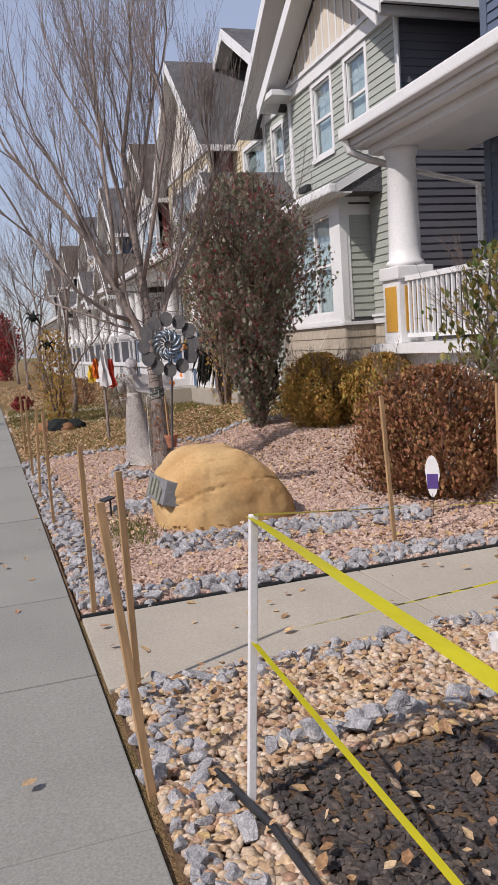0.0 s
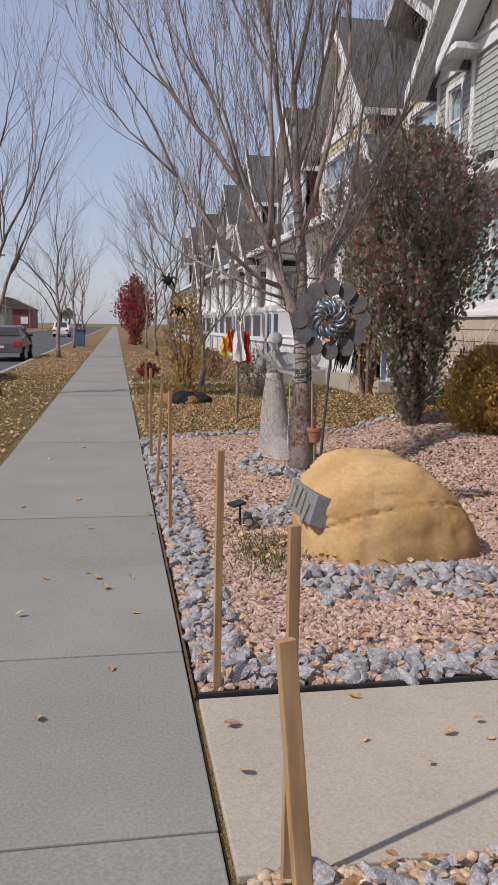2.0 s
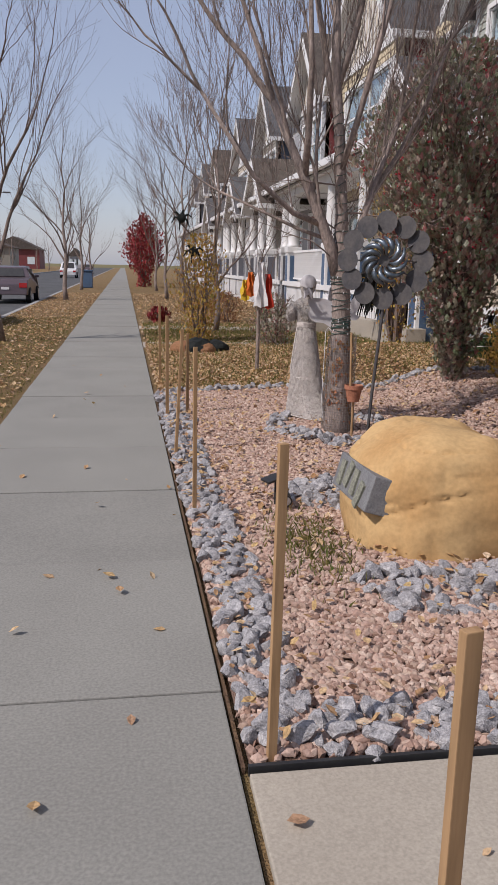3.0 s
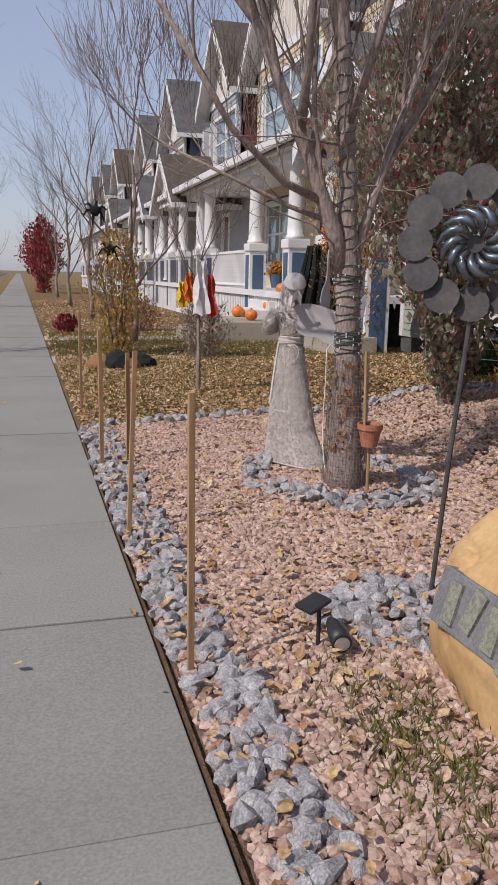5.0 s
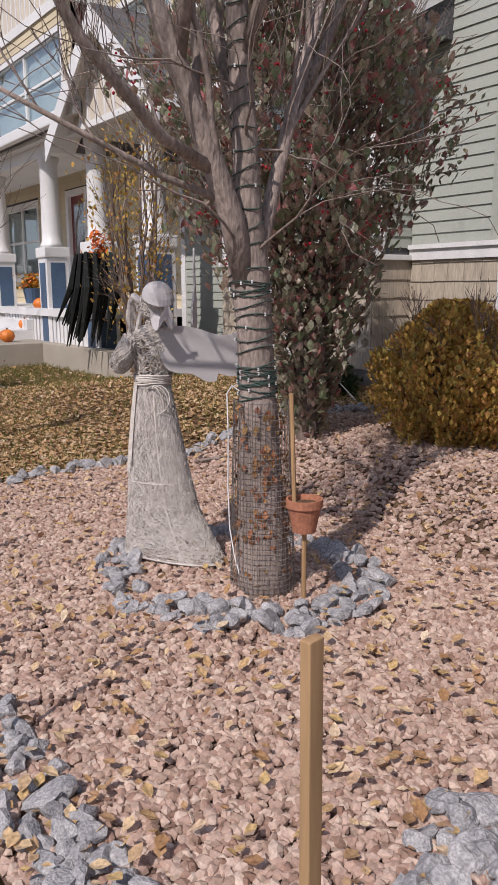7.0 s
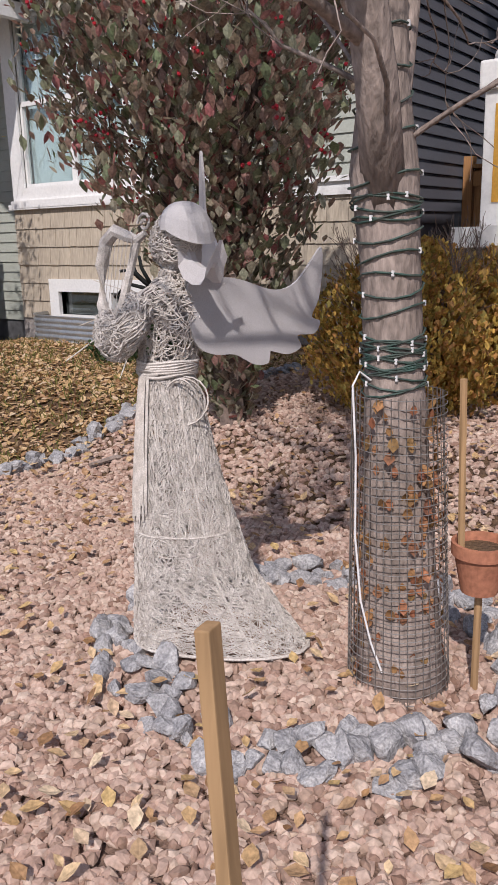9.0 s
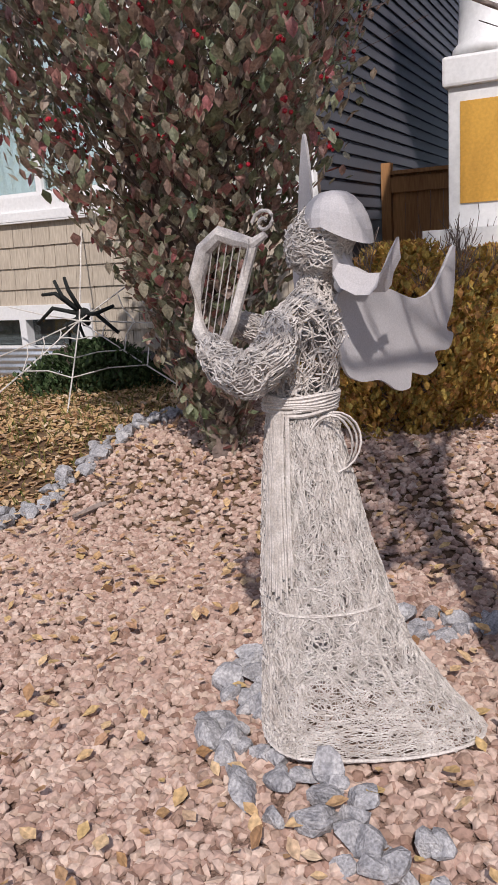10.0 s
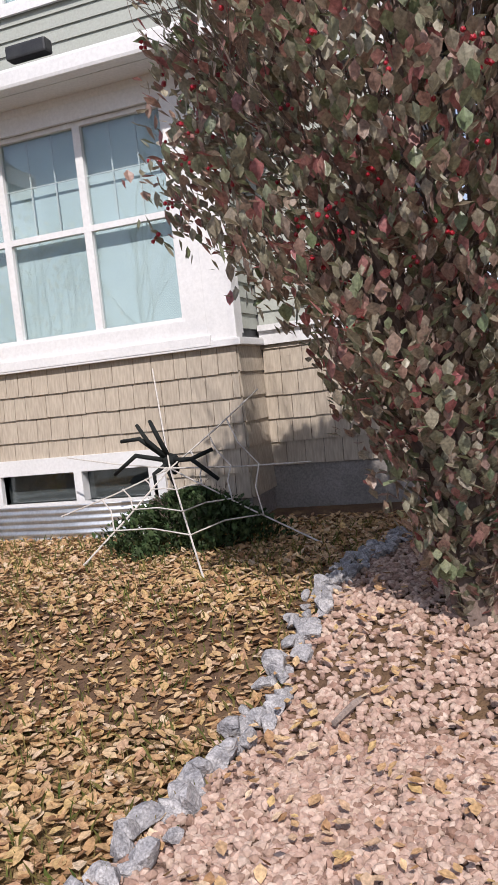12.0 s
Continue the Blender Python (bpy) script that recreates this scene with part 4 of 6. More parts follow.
# cedar fence between the houses
fence = thing("cedar_fence", "reddish cedar plank fence between two houses", "fence", (8.7, 11.8, 0))
for y in (12.44, 10.92):
    part("fence_post", Shape().box(8.64, 8.75, y, y + 0.11, 0, 2.12), M_fence, fence, bevel=0.004)
part("fence_rail", Shape().box(8.66, 8.70, 11.03, 12.44, 1.80, 1.96), M_fence, fence)
part("fence_rail", Shape().box(8.66, 8.70, 11.03, 12.44, 0.25, 0.36), M_fence, fence)
part("fence_cap", Shape().box(8.63, 8.75, 11.03, 12.44, 1.99, 2.03), M_fence, fence)
for i in range(10):
    part("plank", Shape().box(8.702, 8.72, 11.04 + i * 0.14, 11.174 + i * 0.14, 0.08, 1.99), M_fence, fence)

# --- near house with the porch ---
# house stretched by these factors to fit the camera's view
view_fit((5.14 - 1.2 * 4.95, 1.2), (11.19 - 1.127 * 10.72, 1.127), (0.0, 1.14))
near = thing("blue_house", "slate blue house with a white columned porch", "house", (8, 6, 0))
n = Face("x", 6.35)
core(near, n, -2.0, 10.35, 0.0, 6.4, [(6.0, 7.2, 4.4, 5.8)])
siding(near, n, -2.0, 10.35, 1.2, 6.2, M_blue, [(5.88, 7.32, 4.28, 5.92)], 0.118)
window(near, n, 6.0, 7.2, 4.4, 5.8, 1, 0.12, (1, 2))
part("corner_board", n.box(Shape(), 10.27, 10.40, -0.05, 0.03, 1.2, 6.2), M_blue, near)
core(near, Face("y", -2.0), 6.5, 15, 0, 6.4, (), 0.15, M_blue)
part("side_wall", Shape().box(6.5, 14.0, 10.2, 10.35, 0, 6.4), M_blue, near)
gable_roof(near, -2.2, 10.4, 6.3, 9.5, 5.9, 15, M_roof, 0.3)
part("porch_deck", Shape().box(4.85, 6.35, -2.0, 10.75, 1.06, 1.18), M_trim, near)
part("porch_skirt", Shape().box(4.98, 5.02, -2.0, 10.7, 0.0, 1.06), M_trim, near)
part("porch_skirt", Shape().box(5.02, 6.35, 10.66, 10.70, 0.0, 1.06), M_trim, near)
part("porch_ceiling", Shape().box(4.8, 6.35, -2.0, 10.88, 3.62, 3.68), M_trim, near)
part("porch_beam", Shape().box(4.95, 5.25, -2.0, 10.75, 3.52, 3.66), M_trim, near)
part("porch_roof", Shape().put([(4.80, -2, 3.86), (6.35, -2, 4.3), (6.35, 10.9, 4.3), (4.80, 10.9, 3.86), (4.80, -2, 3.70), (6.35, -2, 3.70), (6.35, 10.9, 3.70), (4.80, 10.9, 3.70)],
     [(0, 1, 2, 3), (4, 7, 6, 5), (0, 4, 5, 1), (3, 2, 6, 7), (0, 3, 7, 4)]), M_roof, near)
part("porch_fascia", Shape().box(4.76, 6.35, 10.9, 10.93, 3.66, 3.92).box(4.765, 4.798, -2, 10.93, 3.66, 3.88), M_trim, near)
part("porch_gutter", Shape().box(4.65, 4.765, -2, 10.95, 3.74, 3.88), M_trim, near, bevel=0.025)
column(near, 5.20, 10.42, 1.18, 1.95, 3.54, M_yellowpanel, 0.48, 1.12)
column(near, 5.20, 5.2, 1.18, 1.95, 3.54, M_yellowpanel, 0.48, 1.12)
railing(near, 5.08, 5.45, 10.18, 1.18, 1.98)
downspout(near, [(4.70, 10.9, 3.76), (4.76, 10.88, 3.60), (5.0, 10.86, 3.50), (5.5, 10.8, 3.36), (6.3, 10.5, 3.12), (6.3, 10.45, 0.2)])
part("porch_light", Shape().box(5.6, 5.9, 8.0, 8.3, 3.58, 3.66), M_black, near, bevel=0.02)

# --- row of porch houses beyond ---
# row enlarged about a camera position, so it keeps its place in view
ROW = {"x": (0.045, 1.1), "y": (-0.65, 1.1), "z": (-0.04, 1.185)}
view_fit(**ROW)
def row_house(y0, w, body, upper, accent, panel, roof, cols, label, bay=(0.48, 0.96), porch_gable=None):
    h = thing("porch_house", label, "house", (8, y0 + w / 2, 0), group="row of houses")
    y1 = y0 + w
    fx = 6.5
    fc = Face("x", fx)
    door = (y0 + w * 0.45, y0 + w * 0.45 + 1.0, 0.95, 3.1)
    wl_ = (y0 + w * 0.72, y0 + w * 0.94, 1.5, 3.0)
    wu = (y0 + w * 0.10, y0 + w * 0.27, 4.3, 5.75) if bay[0] > 0.3 else (y0 + w * 0.66, y0 + w * 0.84, 4.3, 5.75)
    holes = [door, wl_, wu]
    core(h, fc, y0, y1, 0, 6.1, holes)
    grown = [(a - 0.1, b + 0.1, c - 0.1, d + 0.1) for a, b, c, d in holes]
    siding(h, fc, y0, y1, 0.9, 3.6, body, grown, 0.125)
    siding(h, fc, y0, y1, 3.6, 6.1, upper, grown, 0.125)
    window(h, fc, *wl_, 2, 0.1, (2, 2))
    window(h, fc, *wu, 1, 0.1, (1, 2))
    d = part("door", fc.box(Shape(), door[0] + 0.08, door[1] - 0.08, -0.1, -0.05, 0.95, 3.0), accent, h, "painted front door")
    part("door_frame", fc.box(fc.box(fc.box(Shape(), door[0] - 0.06, door[0] + 0.08, -0.1, 0.03, 0.95, 3.12), door[1] - 0.08, door[1] + 0.06, -0.1, 0.03, 0.95, 3.12),
                              door[0] + 0.08, door[1] - 0.08, -0.1, 0.03, 3.0, 3.12), M_trim, d)
    part("door_glass", fc.box(Shape(), door[0] + 0.22, door[1] - 0.22, -0.048, -0.04, 1.5, 2.85), M_glass, d)
    for yy in (y0, y1 - 0.12):
        part("corner_board", fc.box(Shape(), yy, yy + 0.12, 0, 0.04, 0.9, 6.1), M_trim, h)
    core(h, Face("y", y0), fx + 0.15, 14, 0, 6.3, (), 0.12, body)
    siding(h, Face("y", y0), fx, 14, 0.3, 6.2, upper, (), 0.125)
    part("end_wall", Shape().box(fx + 0.15, 14, y1 - 0.12, y1, 0, 6.2), body, h)
    # projecting upper bay under its own gable
    ya, yb = y0 + w * bay[0], y0 + w * bay[1]
    bx = fx - 0.55
    bf = Face("x", bx)
    wb = (ya + 0.55, yb - 0.55, 4.35, 5.7)
    core(h, bf, ya, yb, 3.9, 6.2, [wb], 0.12)
    siding(h, bf, ya, yb, 3.95, 6.1, upper, [(wb[0] - 0.1, wb[1] + 0.1, wb[2] - 0.1, wb[3] + 0.1)], 0.125)
    window(h, bf, *wb, 2, 0.1, (2, 2))
    part("bay_cheek", Shape().box(bx + 0.001, fx, ya, ya + 0.1, 3.9, 6.2), accent, h)
    part("bay_cheek", Shape().box(bx + 0.001, fx, yb - 0.1, yb, 3.9, 6.2), accent, h)
    part("bay_base", Shape().box(bx - 0.03, fx, ya - 0.03, yb + 0.03, 3.8, 3.95), M_trim, h)
    part("belt_board", bf.box(Shape(), ya - 0.05, yb + 0.05, 0, 0.05, 6.1, 6.28), M_trim, h)
    gable_wall(h, bx - 0.02, ya, yb, 6.28, 6.28 + (yb - ya) * 0.45, M_beige)
    gable_roof(h, ya - 0.1, yb + 0.1, 6.2, 6.3 + (yb - ya + 0.2) * 0.45, bx - 0.45, 11, roof, 0.3)
    gable_roof(h, y0, y1, 6.15, 6.15 + w * 0.30, fx + 0.4, 14.2, roof, 0.3)
    # porch
    px = 4.85
    part("porch_deck", Shape().box(px - 0.25, fx, y0 + 0.2, y1 - 0.1, 0.78, 0.90), M_trim, h)
    lat = Shape()
    for i in range(int((w - 0.4) / 0.16)):
        lat.box(px - 0.19, px - 0.16, y0 + 0.25 + i * 0.16, y0 + 0.36 + i * 0.16, 0.0, 0.78)
    tagged(part("porch_skirt", lat, M_trim, h), kind="stuff")
    part("porch_ceiling", Shape().box(px - 0.3, fx, y0 + 0.05, y1, 3.42, 3.48), M_trim, h)
    part("porch_beam", Shape().box(px - 0.14, px + 0.14, y0 + 0.1, y1 - 0.05, 3.24, 3.42), M_trim, h)
    part("porch_roof", Shape().put([(px - 0.42, y0, 3.62), (fx, y0, 4.1), (fx, y1, 4.1), (px - 0.42, y1, 3.62), (px - 0.42, y0, 3.48), (fx, y0, 3.48), (fx, y1, 3.48), (px - 0.42, y1, 3.48)],
         [(0, 1, 2, 3), (4, 7, 6, 5), (0, 4, 5, 1), (3, 2, 6, 7), (0, 3, 7, 4)]), roof, h)
    part("porch_gutter", Shape().box(px - 0.54, px - 0.41, y0, y1, 3.46, 3.62), M_trim, h, bevel=0.025)
    for c in cols:
        column(h, px, c, 0.0, 1.70, 3.26, panel, 0.46)
    if len(cols) > 1:
        railing(h, px, cols[-2] + 0.22, cols[-1] - 0.22, 0.9, 1.75)
    if porch_gable:
        ga, gb = porch_gable
        gable_wall(h, px - 0.40, ga, gb, 3.34, 3.34 + (gb - ga) * 0.34, M_beige)
        part("gable_soffit", Shape().box(px - 0.42, fx, ga, gb, 3.26, 3.34), M_trim, h)
        gable_roof(h, ga, gb, 3.28, 3.38 + (gb - ga) * 0.34, px - 0.65, fx, roof, 0.25)
    return h


row_house(18.25, 10.4, M_cream, M_cream, M_red, M_bluepanel, M_roof, (16.95, 18.75, 20.7, 23.5, 28.2), "cream house with blue porch pedestals, red door and pumpkins", (0.36, 0.87), (15.8, 18.8))
row_house(28.9, 7.6, M_grey, M_grey, M_red, M_dark, M_roof_brown, (29.3, 32.1, 34.0, 36.1), "pale grey house with white porch columns", (0.02, 0.52), (31.0, 34.8))
row_house(36.7, 7.6, M_taupe, M_taupe, M_blue, M_dark, M_roof, (37.1, 39.5, 41.7, 43.9), "taupe house with white porch columns", (0.04, 0.54), (37.0, 40.7))
row_house(44.5, 7.6, M_grey, M_beige, M_dark, M_dark, M_roof, (44.9, 47.5, 49.7, 51.7), "beige and grey house with porch far down the street", (0.04, 0.54), (47.5, 51.0))
row_house(52.3, 7.6, M_cream, M_grey, M_dark, M_dark, M_roof_brown, (52.7, 55.5, 59.5), "grey house with porch far down the street")
row_house(60.1, 7.6, M_taupe, M_beige, M_dark, M_dark, M_roof, (60.5, 63.5, 67.5), "beige house with porch far down the street")
row_house(67.9, 7.6, M_grey, M_grey, M_dark, M_dark, M_roof, (68.5, 71.5, 75.0), "grey house with brown roof far down the street")
view_fit()


# ---------- trees ----------
def grow(shape, p, d, length, radius, depth, r, spread=0.5, up=0.25, kids=(2, 4), bend=0.12, min_r=0.0018, sides=6):
    """A limb with side branches, grown recursively."""
    k = 6 if depth > 0 else 4
    pts, q, dd = [p], p.copy(), d.copy()
    for i in range(k):
        dd = dd + r.normal(0, bend, 3) + np.array([0, 0, up * 0.12])
        dd /= np.linalg.norm(dd)
        q = q + dd * length / k
        pts.append(q.copy())
    end = max(radius * (0.45 if depth > 0 else 0.3), min_r)
    shape.tube(pts, np.linspace(radius, end, k + 1), sides if radius > 0.012 else (4 if radius > 0.005 else 3), False)
    if depth == 0:
        return
    n = int(r.integers(kids[0], kids[1] + 1))
    for i in range(n + 1):
        t = 1.0 if i == n else r.uniform(0.3, 0.95)
        j = min(int(t * k), k - 1)
        base = np.array(pts[j]) + (np.array(pts[j + 1]) - pts[j]) * (t * k - j)
        local = np.array(pts[j + 1]) - pts[j]
        local /= np.linalg.norm(local)
        side = r.normal(size=3)
        side -= local * (side @ local)
        side /= np.linalg.norm(side) + 1e-6
        nd = local + side * (spread * (0.4 if i == n else 1.0)) + np.array([0, 0, up * 0.5])
        nd /= np.linalg.norm(nd)
        rad = max((radius + (end - radius) * t) * (0.85 if i == n else r.uniform(0.4, 0.62)), min_r)
        grow(shape, base, nd, length * r.uniform(0.55, 0.85), rad, depth - 1, r, spread, up, kids, bend, min_r, sides)


def bare_tree(x, y, height, seed, label, limbs=6, depth=3, trunk_r=0.09, group="bare street trees", fork=0.28):
    r = np.random.default_rng(seed)
    t = thing("bare_tree", label, "tree", (x, y, 0), group)
    tr = Shape()
    tr.smooth = True
    h = height * 0.62
    pts = [(x + 0.05 * math.sin(i * 1.3 + seed), y + 0.05 * math.cos(i * 1.7 + seed), -0.05 + h * i / 8) for i in range(9)]
    tr.tube(pts, np.linspace(trunk_r, trunk_r * 0.35, 9) * np.array([1.25] + [1] * 8), 10)
    part("trunk", tr, M_bark, t)
    br = Shape()
    br.smooth = True
    for i in range(limbs):
        s = fork + (1 - fork) * i / limbs
        j = s * 8
        p = np.array(pts[int(j)]) + (np.array(pts[min(int(j) + 1, 8)]) - pts[int(j)]) * (j - int(j))
        a = i * 2.4 + r.uniform(-0.4, 0.4)
        d = np.array([math.cos(a) * 0.55, math.sin(a) * 0.55, 0.85])
        grow(br, p, d / np.linalg.norm(d), height * r.uniform(0.25, 0.33), trunk_r * (0.5 - 0.25 * s), depth, r, 0.45, 0.35)
    grow(br, np.array(pts[8]), np.array([0, 0, 1.0]), height * 0.3, trunk_r * 0.35, depth, r, 0.4, 0.4)
    part("crown", br, M_twig, t)
    return t


# the tree in the bed
view_fit((0.02, 1.0), (0.215, 1.0), (0.05, 1.0))
def lean(shape):
    """The trunk leans up to the first fork."""
    for v in shape.v:
        v[:, 1] += 0.02 * np.clip(v[:, 2], 0, 1.5)
    return shape


tree = thing("bare_tree", "leafless young tree wrapped with light strings and wire mesh", "tree", (1.545, 9.95, 0.05))
tr = Shape()
tr.smooth = True
tr.tube([(1.525, 9.73, -0.05), (1.525, 9.73, 0.12), (1.525, 9.74, 0.5), (1.525, 9.75, 0.9), (1.52, 9.76, 1.2), (1.505, 9.77, 1.42), (1.50, 9.77, 1.62), (1.495, 9.77, 1.9), (1.46, 9.77, 2.4), (1.40, 9.78, 3.0), (1.38, 9.8, 3.7)],
        [0.15, 0.118, 0.098, 0.080, 0.078, 0.088, 0.062, 0.052, 0.046, 0.040, 0.028], 18)
part("trunk", lean(tr), M_bark, tree)
lim = Shape()
lim.smooth = True
r = np.random.default_rng(5)
mains = [((1.50, 9.76, 1.30), (1.40, 9.74, 1.62), (1.22, 9.72, 2.02), (0.86, 9.70, 2.75), 0.062, 1.9),
         ((1.53, 9.77, 1.38), (1.60, 9.78, 1.60), (1.72, 9.80, 1.95), (1.98, 9.82, 2.70), 0.042, 1.6),
         ((1.30, 9.73, 1.80), (1.05, 9.66, 1.88), (0.70, 9.58, 2.15), (0.25, 9.45, 2.75), 0.028, 1.3),
         ((1.48, 9.78, 1.9), (1.50, 9.95, 2.3), (1.52, 10.15, 2.8), (1.55, 10.4, 3.5), 0.034, 1.6),
         ((1.46, 9.77, 2.2), (1.55, 9.62, 2.6), (1.64, 9.45, 3.1), (1.78, 9.3, 3.8), 0.032, 1.5),
         ((1.15, 9.72, 2.15), (1.14, 9.58, 2.5), (1.12, 9.45, 2.95), (1.05, 9.3, 3.6), 0.032, 1.5),
         ((1.36, 9.74, 1.68), (1.12, 9.78, 1.76), (0.85, 9.82, 1.88), (0.45, 9.86, 2.05), 0.017, 0.7),
         ((1.44, 9.78, 2.6), (1.34, 9.8, 3.0), (1.25, 9.85, 3.5), (1.15, 9.9, 4.2), 0.034, 1.5),
         ((1.42, 9.78, 2.9), (1.55, 9.8, 3.3), (1.66, 9.85, 3.8), (1.82, 9.9, 4.4), 0.030, 1.4),
         ((1.78, 9.80, 2.1), (2.00, 9.86, 2.4), (2.25, 9.92, 2.85), (2.5, 9.98, 3.5), 0.026, 1.3)]
for a, b_, c, d, rad, ln in mains:
    pts = np.array([a, b_, c, d])
    lim.tube(pts, [rad, rad * 0.85, rad * 0.7, rad * 0.5], 8)
    for q, w in ((b_, 0.45), (c, 0.5), (np.array(c) * 0.5 + np.array(d) * 0.5, 0.5), (d, 0.8), (d, 0.7)):
        q = np.array(q)
        dd = (np.array(d) - np.array(b_))
        dd = dd / np.linalg.norm(dd) + r.normal(0, 0.30, 3) + np.array([0, 0, 0.65])
        grow(lim, q, dd / np.linalg.norm(dd), ln * (0.4 + 0.35 * w), rad * w * 0.65, 3, r, 0.40, 0.6, (3, 4), 0.10, 0.0016)
grow(lim, np.array([1.38, 9.8, 3.7]), np.array([0.0, 0, 1.0]), 1.5, 0.03, 3, r, 0.38, 0.5, (3, 4))
for z in (1.45, 1.6, 1.75, 1.9, 2.1):
    for _ in range(2):
        a = r.uniform(0, 6.28)
        grow(lim, np.array([1.50, 9.77, z]), np.array([math.cos(a) * 0.8, math.sin(a) * 0.8, 0.35]), r.uniform(0.4, 0.75), 0.008, 2, r, 0.6, 0.05, (2, 3), 0.2)
part("crown", lean(lim), M_bark, tree)
# wire mesh guard
cage = Shape()
for i in range(40):
    a = i / 40 * 2 * math.pi
    cage.tube([(1.525 + 0.148 * math.cos(a), 9.735 + 0.146 * math.sin(a), 0.0), (1.53 + 0.132 * math.cos(a + 0.03), 9.74 + 0.132 * math.sin(a), 0.42), (1.545 + 0.122 * math.cos(a), 9.75 + 0.122 * math.sin(a), 0.86)], 0.0016, 3, False)
for i in range(37):
    z = 0.01 + i * 0.0235
    cage.tube([(1.525 + 0.02 * z + (0.148 - 0.03 * z + 0.004 * math.sin(5 * a + z * 9)) * math.cos(a), 9.737 + (0.146 - 0.03 * z) * math.sin(a), z) for a in np.linspace(0, 2 * math.pi, 25)], 0.0015, 3, False)
litter = Shape()
q = np.random.default_rng(31)
n_ = 330
a = q.uniform(0, 6.28, n_)
z = q.uniform(0.04, 0.84, n_)
rr = 0.128 - 0.028 * z + q.normal(0, 0.006, n_)
litter.many(LEAF_V, LEAF_F, poses(np.column_stack([1.53 + rr * np.cos(a), 9.742 + rr * np.sin(a), z]), a + 1.57, q.normal(1.4, 0.4, n_), 0.034 * q.uniform(0.6, 1.3, n_)))
tagged(part("caught_leaves", lean(litter), M_rustleaf, tree, "brown leaves caught behind the mesh"), kind="stuff")
part("mesh_guard", lean(cage), M_wire, tree, "fine wire mesh guard around the trunk")
# light strings wound round the trunk
cable = Shape()
bulbs = Shape()


def trunk_at(z):
    zs = [0, 0.5, 0.9, 1.2, 1.42, 1.62, 1.9, 2.4, 3.0]
    return np.interp(z, zs, [1.525, 1.525, 1.525, 1.52, 1.505, 1.50, 1.495, 1.46, 1.40]), np.interp(z, zs, [9.73, 9.74, 9.75, 9.76, 9.77, 9.77, 9.77, 9.77, 9.78]), np.interp(z, zs, [0.12, 0.098, 0.080, 0.078, 0.088, 0.062, 0.052, 0.046, 0.040])


for z0, z1, turns in ((0.86, 1.02, 9), (0.92, 1.0, 7), (1.05, 1.42, 8), (1.3, 1.36, 3), (1.45, 2.7, 16)):
    pts = []
    for i in range(turns * 12 + 1):
        t = i / (turns * 12)
        z = z0 + (z1 - z0) * t + 0.012 * math.sin(i * 0.9)
        cx, cy, cr = trunk_at(z)
        a = i / 12 * 2 * math.pi
        pts.append((cx + (cr + 0.006) * math.cos(a), cy + (cr + 0.006) * math.sin(a), z))
        if i % 7 == 3:
            bulbs.box(pts[-1][0] - 0.003, pts[-1][0] + 0.003, pts[-1][1] - 0.003, pts[-1][1] + 0.003, z - 0.007, z + 0.007)
    cable.tube(pts, 0.0032, 4, False)
ls = part("light_string", lean(cable), M_cable, tree, "green light string")
tagged(part("bulbs", lean(bulbs), M_white, ls), kind="stuff")
white_cord = Shape().tube([(1.45, 9.78, 0.90), (1.425, 9.80, 0.925), (1.405, 9.81, 0.89), (1.40, 9.80, 0.70), (1.392, 9.80, 0.48), (1.383, 9.78, 0.30), (1.385, 9.75, 0.18), (1.39, 9.72, 0.10)], 0.003, 6)
part("white_cord", lean(white_cord), M_white, tree)

view_fit()

